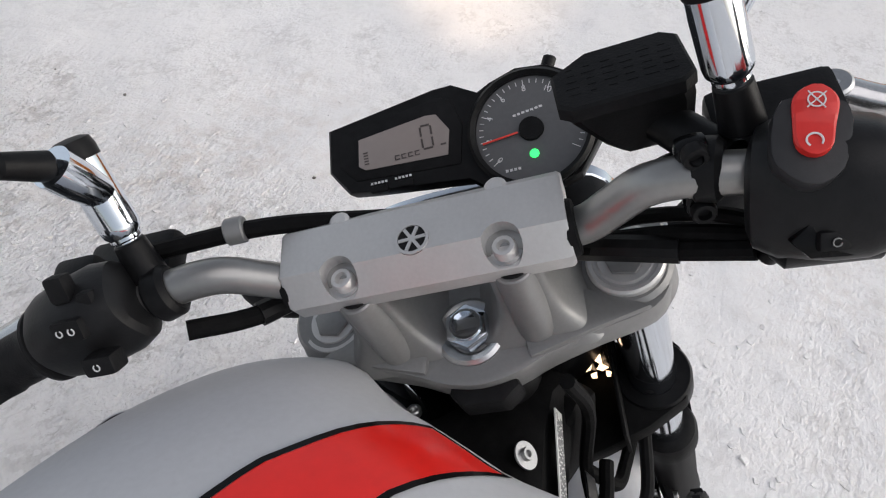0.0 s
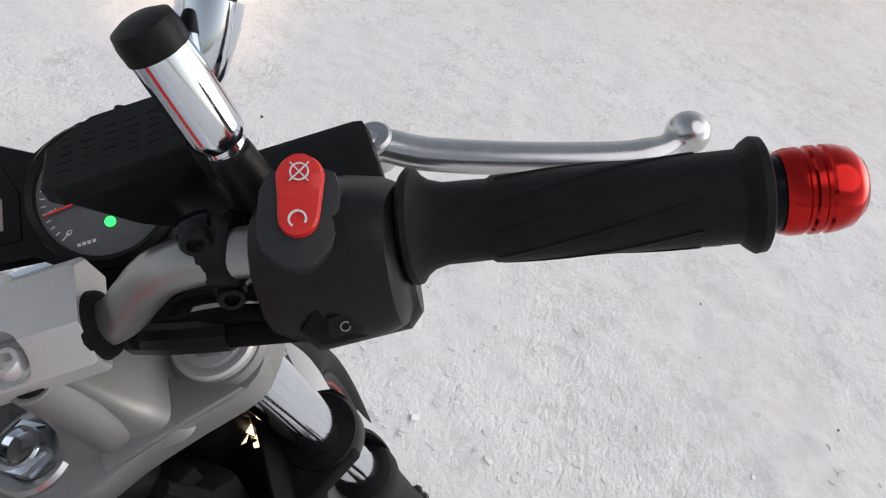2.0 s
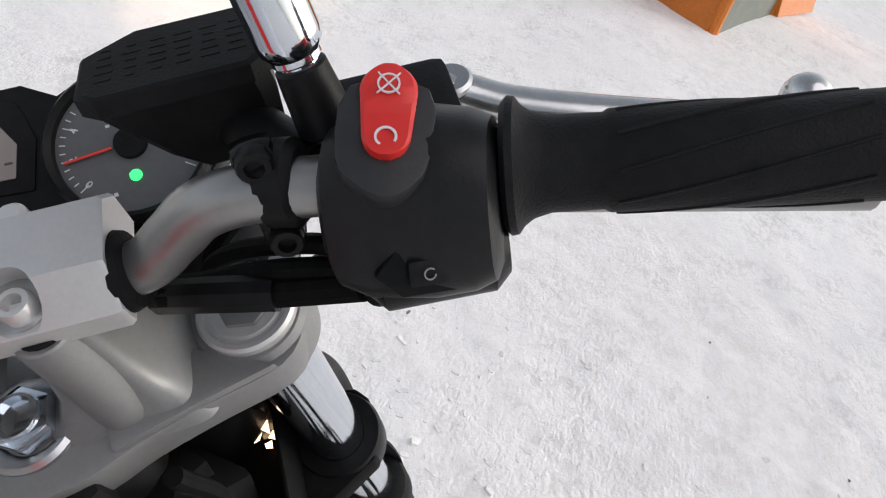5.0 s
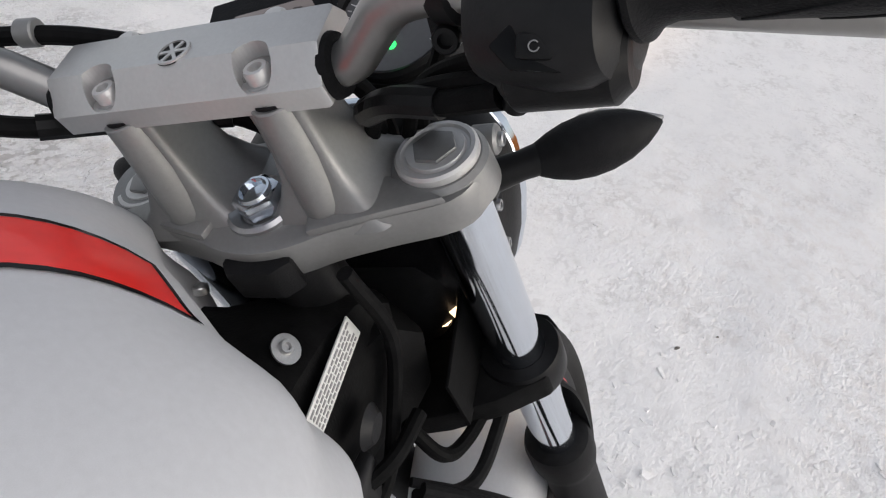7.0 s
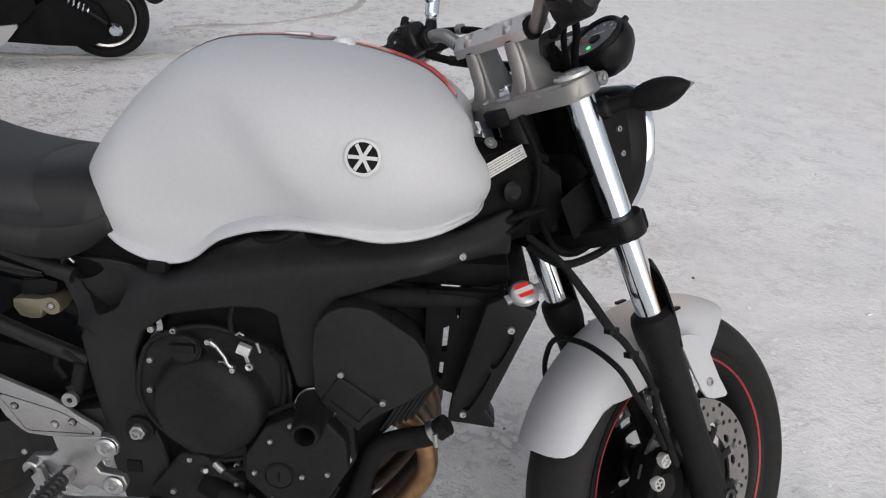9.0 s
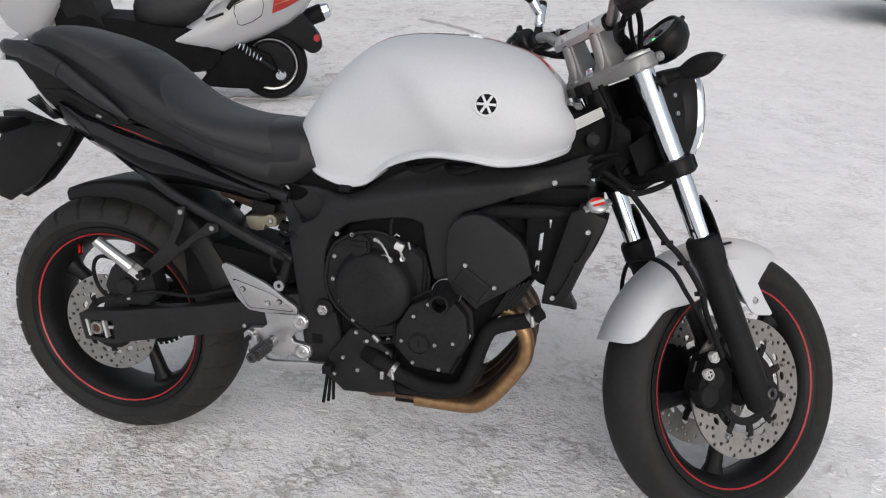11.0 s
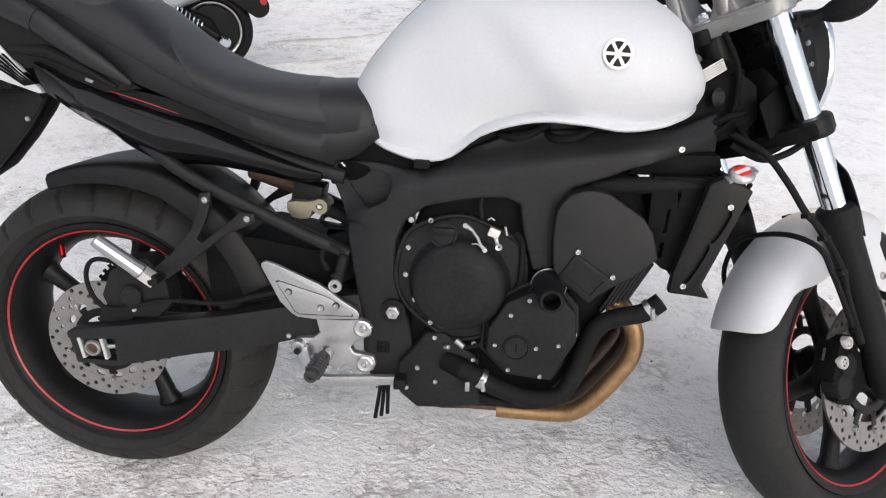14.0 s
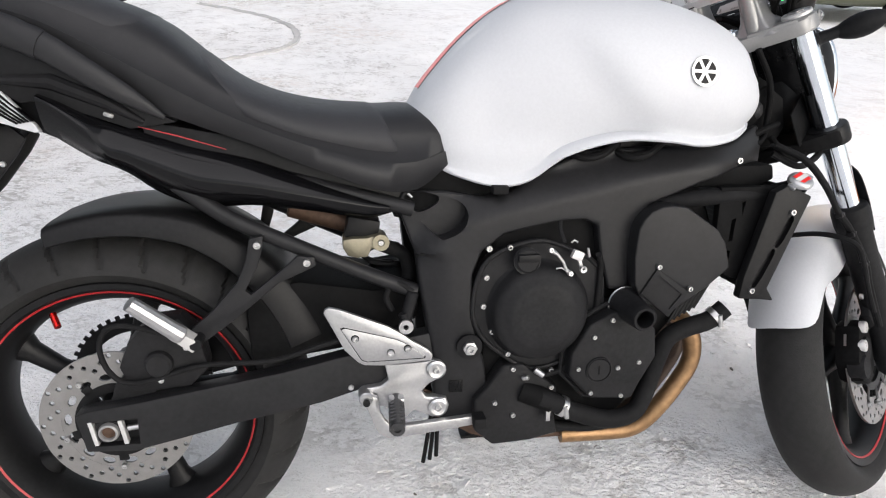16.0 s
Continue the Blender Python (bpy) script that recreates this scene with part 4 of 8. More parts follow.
headlight = part("headlight", loft([lamp_ring(0.45, -0.085), lamp_ring(0.70, -0.074), lamp_ring(0.88, -0.045), lamp_ring(0.99, -0.014), lamp_ring(1.01, 0.000), lamp_ring(1.01, 0.0075)], caps=True), BLACK, BIKE, "lit headlight in a black shell with clear lens", HL)
part("headlight_rim", loft([lamp_ring(0.99, 0.004), lamp_ring(1.02, 0.008), lamp_ring(1.03, 0.018), lamp_ring(0.98, 0.026), lamp_ring(0.90, 0.020), lamp_ring(0.90, 0.006)], caps=False), CHROME, headlight, "bright headlight rim", HL)
part("headlight_reflector", loft([lamp_ring(0.90, 0.019), lamp_ring(0.72, 0.0155), lamp_ring(0.5, 0.012), lamp_ring(0.25, 0.0100)], caps=True), STEEL, headlight, "", HL)
lens = part("headlight_lens", loft([lamp_ring(0.97, 0.020), lamp_ring(0.93, 0.034), lamp_ring(0.78, 0.048), lamp_ring(0.5, 0.058), lamp_ring(0.2, 0.062)], caps=True), GLASS, headlight, "clear headlight lens", HL)
lens.visible_shadow = False
part("headlight_bulb", lathe([(0, 0.0), (0.020, 0.0), (0.022, 0.008), (0.012, 0.018), (0, 0.020)], 24, Matrix.Translation((0.030, 0, -0.020)) @ Matrix.Rotation(radians(-90), 4, "Z")), HEADLAMP, headlight, "glowing bulb", HL)
for sgn in (-1, 1):
    plate = part("headlight_bracket", prism([(-0.080, 0.088), (-0.030, 0.086), (-0.020, 0.02), (-0.028, -0.055), (-0.050, -0.090), (-0.085, -0.085)], sgn * 0.103, sgn * 0.112, 0.004), BLACK_MATT, headlight, "", HL)
    for x, z in ((-0.047, 0.040), (-0.043, 0.004)):
        bolt(plate, (x, sgn * 0.112, z), (0, sgn, 0), 0.95, None, HL)
lamp = bpy.data.lights.new("headlight_beam", "SPOT")
beam = new("headlight_beam", lamp)
lamp.energy, lamp.color, lamp.spot_size, lamp.spot_blend, lamp.shadow_soft_size = 300.0, (1.0, 0.70, 0.46), radians(29), 1.0, 0.03
beam.parent = BIKE
beam.matrix_basis = BIKE.matrix_world.inverted() @ look(tuple((BIKE.matrix_world @ HL @ Matrix.Translation((0.075, 0, 0))).translation), (4.4, 2.40, 0.0))

# black rear cover of the lamp, between the fork tubes
back_cover = s("lamp_back_cover", prism([(-0.086, 1.010), (0.086, 1.010), (0.086, 0.86), (0.070, 0.812), (-0.076, 0.812), (-0.086, 0.83)], 0.041, 0.062, 0.004, "x"), BLACK_GLOSS, label="glossy black rear cover of the headlight")
# Added glowing slivers stand in for lamp light leaking through the uncut cover.
for v, w, a, ln in ((-0.050, 0.872, 0.25, 0.017), (-0.068, 0.880, -0.8, 0.014), (-0.058, 0.862, 0.9, 0.010), (-0.070, 0.856, 0.2, 0.011), (-0.060, 0.838, -0.6, 0.007), (-0.074, 0.838, 0.7, 0.006)):
    sliver = prism([(-ln / 2, -0.0010), (ln * 0.2, -0.0045), (ln / 2, 0.0010), (0.0, 0.0026)], -0.0004, 0.0004, 0, "z")
    bmesh.ops.transform(sliver, matrix=Matrix.Translation((0.0365, v, w)) @ Matrix.Rotation(a + 1.2, 4, "Z"), verts=sliver.verts)
    s("leak_sliver", sliver, HEADLAMP_LEAK, back_cover, "glowing sliver standing in for lamp light through the cover")

# Added dark plate that hides the glowing slivers when seen from the side.
s("sliver_blind", prism([(-0.034, 0.826), (0.044, 0.822), (0.044, 0.900), (0.030, 0.900), (-0.034, 0.890)], -0.0815, -0.0785, 0.001), DEEP, back_cover)

# ---- indicators ----
for sgn in (-1, 1):
    root, neck, tip = (mirror_v(p, sgn) for p in ((0.070, 0.102, 0.985), (0.091, 0.150, 0.9865), (0.115, 0.2300, 0.9895)))
    ind = s("indicator", loft(tube_rings([root, root.lerp(neck, 0.3), root.lerp(neck, 0.38), root.lerp(neck, 0.75), neck.lerp(tip, 0.05)], [0.0165, 0.0165, 0.0120, 0.0105, 0.0115], 22)), BLACK, label="black teardrop turn indicator on a short stalk")
    ax = (tip - neck)
    side = Vector((0, 0, 1)).cross(ax).normalized()
    rings = []
    for t, r in ((-0.06, 0.0095), (0.0, 0.0125), (0.10, 0.0165), (0.24, 0.0203), (0.40, 0.0218), (0.56, 0.0208), (0.72, 0.0172), (0.86, 0.0115), (0.95, 0.0055), (1.0, 0.0012)):
        c = neck + ax * t
        rings.append([c + side * (r * 0.95 * math.cos(a)) + Vector((0, 0, r * math.sin(a) - 0.1 * r)) for a in [2 * math.pi * k / 28 for k in range(28)]])
    s("indicator_body", loft(rings), BLACK_MATT, ind)
    out = side if side.x > 0 else -side
    rings = []
    for t, r in ((0.12, 0.006), (0.22, 0.0140), (0.40, 0.0185), (0.58, 0.0180), (0.76, 0.0130), (0.92, 0.0060), (1.03, 0.0010)):
        c = neck + ax * t + out * 0.0065 + Vector((0, 0, -0.0025))
        rings.append([c + out * (r * 0.95 * math.cos(a)) + Vector((0, 0, r * math.sin(a))) for a in [2 * math.pi * k / 22 for k in range(22)]])
    s("indicator_lens", loft(rings), SMOKE, ind, "clear indicator lens")

# ---- front mudguard ----
S = FORK
def mudguard(a0, a1, n, skirt):
    """A shell round the front tyre; skirt(t): how far its sides reach down, radius, half width."""
    outer, innr = [], []
    for i in range(n + 1):
        t = i / n
        reach, r, hw = skirt(t)
        ro, ri = [], []
        for k in range(17):
            x = -1 + k / 8
            e = abs(x)
            a = radians(a0 + (a1 - a0) * t - 17 * max(0.0, 2 * t - 1) ** 2 * e**4)
            if e <= 0.75:
                f = e / 0.75
                v, dr = hw * math.sin(f * math.pi / 2) * 0.97, -hw * 0.62 * (1 - math.cos(f * math.pi / 2))
            else:
                f = (e - 0.75) / 0.25
                v, dr = hw * (0.97 + 0.05 * f), -hw * 0.62 - reach * f
            v = math.copysign(v, x)
            ro.append(((r + dr) * math.cos(a), v, (r + dr) * math.sin(a)))
            ri.append(((r + dr - 0.003) * math.cos(a), v * 0.965, (r + dr - 0.003) * math.sin(a)))
        outer.append(ro + ri[::-1])
    return loft(outer)


def skirt(t):
    front = max(0.0, 1 - t / 0.24)
    rear = max(0.0, (t - 0.55) / 0.45)
    reach = 0.012 + 0.055 * math.exp(-((t - 0.24) / 0.10) ** 2) + 0.035 * math.sin(math.pi * min(1, max(0, (t - 0.30) / 0.6)))
    return reach, 0.326 + 0.006 * rear, 0.074 * (1 - 0.70 * front**2) * (1 - 0.10 * rear)


fender = part("front_mudguard", mudguard(40, 137, 44, skirt), SILVER, BIKE, "glossy silver front mudguard", FRONT_AXLE)
for sgn in (-1, 1):
    bolt(fender, (0.066, sgn * 0.104, 0.178), (0, sgn, 0), 1.2, BOLT_DARK, FRONT_AXLE)
    part("mudguard_stay", prism(rounded([(0.034, 0.286), (0.074, 0.264), (0.087, 0.250), (0.087, 0.230), (0.092, 0.170), (0.099, 0.133), (0.080, 0.137), (0.050, 0.157), (0.041, 0.194), (0.034, 0.250)], 2), sgn * 0.0995, sgn * 0.104, 0.001), SILVER, fender, "", FRONT_AXLE)
    part("mudguard_slot", box((0.085, sgn * 0.060, 0.3015), (0.022, 0.010, 0.005), 0.001, Matrix.Rotation(radians(14), 3, "Y")), BLACK, fender, "", FRONT_AXLE)
    # brake caliper and hose
    cal = part("brake_caliper", bevelled(join(prism([(-0.135, 0.075), (-0.085, 0.125), (-0.045, 0.115), (-0.040, 0.060), (-0.062, 0.010), (-0.110, 0.000), (-0.140, 0.030)], sgn * 0.045, sgn * 0.092, 0.0)), 0.008), DEEP, BIKE, "black twin-piston brake caliper", FRONT_AXLE)
    for x, z in ((-0.074, 0.115), (-0.102, 0.090)):
        cap = part("pad_pin_cap", lathe([(0, 0.002), (0.0075, 0.002), (0.0085, 0.0055), (0.0108, 0.0055), (0.0118, 0.004), (0.0120, -0.006), (0, -0.006)], 28, along((x, sgn * 0.094, z), (0, sgn, 0))), CAP_STEEL, cal, "pale round cap", FRONT_AXLE)
        part("cap_cross", join(box((x, sgn * 0.097, z), (0.013, 0.003, 0.0028), 0.0005), box((x, sgn * 0.097, z), (0.0028, 0.003, 0.013), 0.0005)), CAP_STEEL, cap, "", FRONT_AXLE)
        part("piston_housing", lathe([(0, 0.0), (0.022, 0.0), (0.024, -0.004), (0.025, -0.03), (0, -0.03)], 32, along((x - 0.016, sgn * 0.097, z - 0.040), (0, sgn, 0))), BLACK_MATT, cal, "", FRONT_AXLE)
    bolt(cal, (-0.030, sgn * 0.100, 0.100), (0, sgn, 0), 1.1, BOLT_DARK, FRONT_AXLE)
    bolt(cal, (-0.055, sgn * 0.098, 0.175), (0, sgn, 0), 1.0, BOLT_DARK, FRONT_AXLE)
    part("caliper_arm", prism([(-0.050, 0.125), (0.0, 0.185), (0.022, 0.150), (0.012, 0.080), (-0.030, 0.060)], sgn * 0.085, sgn * 0.103, 0.004), BLACK_MATT, cal, "", FRONT_AXLE)
for pts, r in (
    ([(0.036, -0.090, 0.790), (-0.016, -0.085, 0.790), (-0.068, -0.075, 0.803), (-0.095, -0.050, 0.845)], 0.0060),
    ([(-0.095, -0.060, 0.860), (-0.088, -0.100, 0.818), (-0.077, -0.115, 0.760), (-0.060, -0.118, 0.697), (-0.046, -0.122, 0.666), (-0.034, -0.127, 0.616), (-0.029, -0.130, 0.568), (-0.034, -0.128, 0.525), (-0.030, -0.125, 0.430)], 0.0058),
    ([(-0.052, 0.105, 0.470), (-0.050, 0.100, 0.560), (-0.046, 0.070, 0.615), (-0.050, 0.028, 0.647), (-0.060, -0.035, 0.660), (-0.076, -0.097, 0.662), (-0.083, -0.140, 0.640), (-0.072, -0.140, 0.590), (-0.052, -0.130, 0.535), (-0.041, -0.125, 0.470)], 0.0048),
    ([(-0.090, -0.050, 0.860), (-0.080, -0.092, 0.815), (-0.068, -0.108, 0.760), (-0.052, -0.112, 0.700), (-0.038, -0.116, 0.650), (-0.026, -0.122, 0.590), (-0.030, -0.122, 0.500)], 0.0036),
):
    s("brake_hose", tube(pts, r, 10, 8), RUBBER, label="black rubber brake hose")
for p in ((-0.056, -0.117, 0.690), (-0.040, -0.122, 0.640), (-0.030, -0.127, 0.570)):
    s("hose_clip", box(p, (0.020, 0.014, 0.009), 0.002, Matrix.Rotation(radians(20), 3, "Y")), BLACK)

# ---- cables round the steering head ----
S = YOKE
for pts, r in (
    ([(-0.004, 0.155, 1.142), (0.010, 0.120, 1.120), (0.040, 0.080, 1.095), (0.060, 0.03, 1.075), (0.055, -0.02, 1.04)], 0.0065),
    ([(0.040, 0.170, 1.168), (0.052, 0.100, 1.152), (0.056, 0.030, 1.128), (0.060, -0.050, 1.100), (0.062, -0.070, 1.06), (0.060, -0.06, 1.0)], 0.0058),
    ([(-0.010, -0.170, 1.124), (0.004, -0.135, 1.112), (0.014, -0.105, 1.108), (0.030, -0.080, 1.09), (0.060, -0.065, 1.05), (0.062, -0.055, 0.98)], 0.0065),
    ([(-0.006, -0.176, 1.128), (0.010, -0.140, 1.118), (0.024, -0.105, 1.102), (0.045, -0.072, 1.07), (0.060, -0.04, 1.0)], 0.0052),
    ([(0.030, -0.165, 1.155), (0.046, -0.140, 1.135), (0.058, -0.120, 1.10), (0.062, -0.095, 1.06), (0.060, -0.075, 0.98)], 0.0055),
    ([(-0.002, -0.180, 1.132), (0.016, -0.150, 1.125), (0.040, -0.110, 1.095), (0.055, -0.085, 1.05)], 0.0045),
):
    s("control_cable", tube(pts, r, 10, 7), DEEP)
    if r > 0.006:
        s("cable_sleeve", tube(pts[1:4], r * 1.25, 10, 5), BLACK)
s("cable_joint", rod((0.0505, 0.112, 1.157), (0.049, 0.124, 1.159), 0.0085, seg=16, bevel=0.001), ALLOY)

# ---- frame ----
spar = [(1.115, 0.80), (1.04, 0.776), (0.961, 0.768), (0.865, 0.768), (0.77, 0.762), (0.70, 0.730), (0.645, 0.698), (0.60, 0.690), (0.54, 0.700), (0.468, 0.702), (0.458, 0.680), (0.488, 0.600), (0.495, 0.539), (0.507, 0.470), (0.517, 0.412), (0.517, 0.362), (0.530, 0.294), (0.590, 0.292), (0.616, 0.319), (0.612, 0.37), (0.603, 0.414), (0.588, 0.461), (0.578, 0.501), (0.579, 0.566), (0.594, 0.605), (0.631, 0.634), (0.686, 0.646), (0.727, 0.653), (0.766, 0.654), (0.788, 0.645), (0.797, 0.595), (0.816, 0.530), (0.852, 0.530), (0.849, 0.596), (0.855, 0.640), (0.875, 0.676), (0.919, 0.693), (0.965, 0.712), (1.025, 0.728), (1.077, 0.736), (1.115, 0.735)]
CREASE = ((0.44, 0.492, 0.52, 0.575, 0.639, 0.709, 0.781, 0.831, 0.898, 0.987, 1.031, 1.12), (0.53, 0.583, 0.613, 0.657, 0.672, 0.688, 0.703, 0.716, 0.727, 0.742, 0.750, 0.765))


def flare(bm, f):
    for v in bm.verts:
        v.co.y *= f(v.co.x, v.co.z)
    return bm


for sgn in (-1, 1):
    # the upper flank leans in above a crease that runs the length of the spar
    slab = prism(spar, sgn * 0.098, sgn * 0.152, 0.007, seg=3)
    for ax, lo, hi, step in ((0, 0.47, 1.11, 0.016), (2, 0.30, 0.79, 0.008)):
        for k in range(int((hi - lo) / step)):
            no = (1, 0, 0) if ax == 0 else (0, 0, 1)
            bmesh.ops.bisect_plane(slab, geom=slab.verts[:] + slab.edges[:] + slab.faces[:], plane_co=[q * (lo + k * step) for q in no], plane_no=no)
    for v in slab.verts:
        if abs(v.co.y) > 0.125:
            h = v.co.z - float(np.interp(v.co.x, *CREASE))
            v.co.y -= sgn * 0.85 * min(0.040, max(0.0, (h + math.hypot(h, 0.002)) / 2 - 0.0005))
            v.co.y -= sgn * 0.45 * max(0.0, min(0.04, 0.03 - (v.co.x - 0.505))) * (v.co.z < 0.60)
    fr = b("frame_spar", flare(slab, lambda x, z: 1.0 - 0.45 * max(0.0, (x - 0.99) / 0.12) ** 1.3 - 0.10 * max(0.0, (0.5 - z) / 0.2)), FRAME_BLACK, None, "satin black cast aluminium frame", 50)
    carve(fr, [prism(rounded([(0.493, 0.664), (0.528, 0.688), (0.560, 0.684), (0.572, 0.666), (0.562, 0.643), (0.541, 0.630), (0.522, 0.629)], 3), sgn * 0.1135, sgn * 0.20, 0), prism(rounded([(0.470, 0.692), (0.490, 0.700), (0.524, 0.694), (0.526, 0.681), (0.503, 0.667), (0.486, 0.670)], 3), sgn * 0.09, sgn * 0.20, 0)])
    b("lug_pin", rod((0.470, sgn * 0.112, 0.704), (0.484, sgn * 0.112, 0.690), 0.0022, seg=10), STEEL, fr)
    if sgn < 0:
        for x, y, z in ((0.606, -0.147, 0.610), (1.046, -0.126, 0.745)):
            bolt(fr, (x, y, z), (0, -1, 0), 1.1)
        b("pivot_washer", lathe([(0.010, 0), (0.020, 0), (0.022, 0.002), (0.022, 0.010), (0.010, 0.010)], 32, along((0.576, -0.146, 0.441), (0, -1, 0)), close=True), BLACK_MATT, fr)
        hexa = [(0.576 + 0.0125 * math.cos(math.pi * k / 3), 0.441 + 0.0125 * math.sin(math.pi * k / 3)) for k in range(6)]
        b("pivot_nut", prism(hexa, -0.164, -0.148, 0.0012), BOLT, fr, "steel swingarm pivot nut")
        b("pivot_end", lathe([(0.004, 0), (0.0075, 0), (0.0075, 0.006), (0.004, 0.006)], 20, along((0.576, -0.164, 0.441), (0, -1, 0)), close=True), BOLT, fr)
        b("frame_plate", box((0.556, -0.1435, 0.365), (0.024, 0.003, 0.022), 0.001), BLACK_GLOSS, fr)

rings = []
for x, hw, z0, zs, yt, zt in ((1.020, 0.116, 0.765, 0.832, 0.092, 0.872), (1.050, 0.086, 0.755, 0.828, 0.062, 0.873), (1.072, 0.0690, 0.748, 0.8280, 0.0450, 0.8725), (1.104, 0.0495, 0.742, 0.8335, 0.0270, 0.8805), (1.136, 0.033, 0.748, 0.846, 0.014, 0.883), (1.165, 0.024, 0.765, 0.842, 0.010, 0.868)):
    top = max(zt + 0.001, 0.884 if x < 1.15 else 0.870)
    rings.append([(x, -hw, z0), (x, -hw, zs), (x, -yt, zt), (x, -yt * 0.55, top), (x, yt * 0.55, top), (x, yt, zt), (x, hw, zs), (x, hw, z0)])
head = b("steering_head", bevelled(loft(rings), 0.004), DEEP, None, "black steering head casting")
bolt(head, (1.0757, -0.0285, 0.8875), (0.25, -0.6, 0.75), 0.95)
b("washer", lathe([(0.004, 0), (0.0085, 0), (0.0098, 0.0015), (0.0098, 0.003), (0.004, 0.003)], 28, along((1.0757, -0.0278, 0.8855), (0.25, -0.6, 0.75)), close=True), BOLT, head)
bolt(head, (1.060, 0.055, 0.886), (0, 0.2, 1), 0.9, BOLT_DARK)
b("head_boss", lathe([(0, 0.006), (0.010, 0.006), (0.012, 0.004), (0.016, 0.0), (0, 0)], 24, along((1.112, -0.062, 0.825), (0.6, -0.8, 0.1))), FRAME_BLACK, head)

# safety label with lines of print too small to read
lx = Vector((0.0542, 0.0391, 0.027)).normalized()
ln = Vector((0.46, -0.84, 0.29))
ln = (ln - lx * ln.dot(lx)).normalized()
lz = lx.cross(ln)
LM = Matrix(((lx.x, ln.x, lz.x, 1.0989), (lx.y, ln.y, lz.y, -0.0443), (lx.z, ln.z, lz.z, 0.8648), (0, 0, 0, 1)))
k = box((0, 0, 0), (0.0725, 0.0014, 0.0205), 0.0004)
bmesh.ops.transform(k, matrix=LM, verts=k.verts)
label = b("warning_label", k, LABEL, head, "pale printed safety label")
mk = bmesh.new()
random.seed(4)
for i in range(5):
    x = -0.033
    while x < 0.029:
        w = random.uniform(0.003, 0.008)
        add_box(mk, (x + w / 2, 0.0008, 0.0070 - i * 0.0035), (w - 0.0012, 0.0006, 0.0016))
        x += w
bmesh.ops.transform(mk, matrix=LM, verts=mk.verts)
many(b("label_print", mk, INK, label))
b("wiring_shroud", prism([(1.120, 0.850), (1.150, 0.868), (1.185, 0.845), (1.195, 0.790), (1.175, 0.755), (1.120, 0.750)], -0.030, 0.034, 0.008), DEEP, None, "black wiring shroud beside the steering head")
random.seed(8)
for pts, r in (
    ([(1.115, -0.035, 0.93), (1.145, -0.040, 0.87), (1.145, -0.045, 0.80), (1.115, -0.075, 0.77), (1.07, -0.085, 0.765)], 0.0055),
    ([(1.09, -0.070, 0.775), (1.125, -0.072, 0.792), (1.16, -0.055, 0.80)], 0.006),
    ([(1.16, -0.04, 0.775), (1.18, -0.06, 0.745), (1.21, -0.055, 0.735), (1.245, -0.045, 0.755)], 0.006),
):
    b("wiring_loom", tube(pts, r, 10, 7), DEEP)

# ---- fuel tank ----
TX = [0.480, 0.505, 0.53, 0.57, 0.62, 0.67, 0.72, 0.80, 0.88, 0.94, 1.00, 1.045, 1.070, 1.080]
TANK = {
    "top": [0.812, 0.858, 0.890, 0.935, 0.978, 1.006, 1.017, 1.020, 1.013, 1.000, 0.978, 0.946, 0.905, 0.874],
    "wide": [0.055, 0.085, 0.108, 0.130, 0.149, 0.166, 0.182, 0.203, 0.210, 0.207, 0.190, 0.153, 0.106, 0.076],
    "zw": [0.793, 0.795, 0.795, 0.815, 0.835, 0.850, 0.862, 0.870, 0.870, 0.865, 0.858, 0.853, 0.850, 0.848],
    "low": [0.776, 0.765, 0.738, 0.722, 0.712, 0.722, 0.762, 0.788, 0.787, 0.779, 0.785, 0.797, 0.806, 0.815],
    "lowy": [0.048, 0.075, 0.102, 0.126, 0.138, 0.148, 0.166, 0.186, 0.192, 0.186, 0.168, 0.134, 0.094, 0.070],
}


def tank_at(x, key):
    """A smooth read of the tank's measures along x."""
    i = max(1, min(len(TX) - 2, int(np.searchsorted(TX, x))))
    y = TANK[key]
    i = max(0, min(len(TX) - 2, int(np.searchsorted(TX, x, side="right")) - 1))
    x0, x1 = TX[i], TX[i + 1]
    t = (x - x0) / (x1 - x0)

    def slope(j):
        a, c = max(0, j - 1), min(len(TX) - 1, j + 1)
        return (y[c] - y[a]) / (TX[c] - TX[a])

    m0, m1, h = slope(i) * (x1 - x0), slope(i + 1) * (x1 - x0), t
    return y[i] * (2 * h**3 - 3 * h**2 + 1) + m0 * (h**3 - 2 * h**2 + h) + y[i + 1] * (-2 * h**3 + 3 * h**2) + m1 * (h**3 - h**2)


def ease(a, c, x):
    t = min(1.0, max(0.0, (x - a) / (c - a)))
    return t * t * (3 - 2 * t)


def knee(x, z):
    """How far the flank is scooped in behind the slanting knee crease."""
    d = x - (0.715 + (0.955 - z) * 0.80)
    return 0.013 * ease(0.045, -0.030, d) * ease(0.740, 0.800, z) * ease(0.990, 0.930, z) * ease(0.52, 0.62, x)


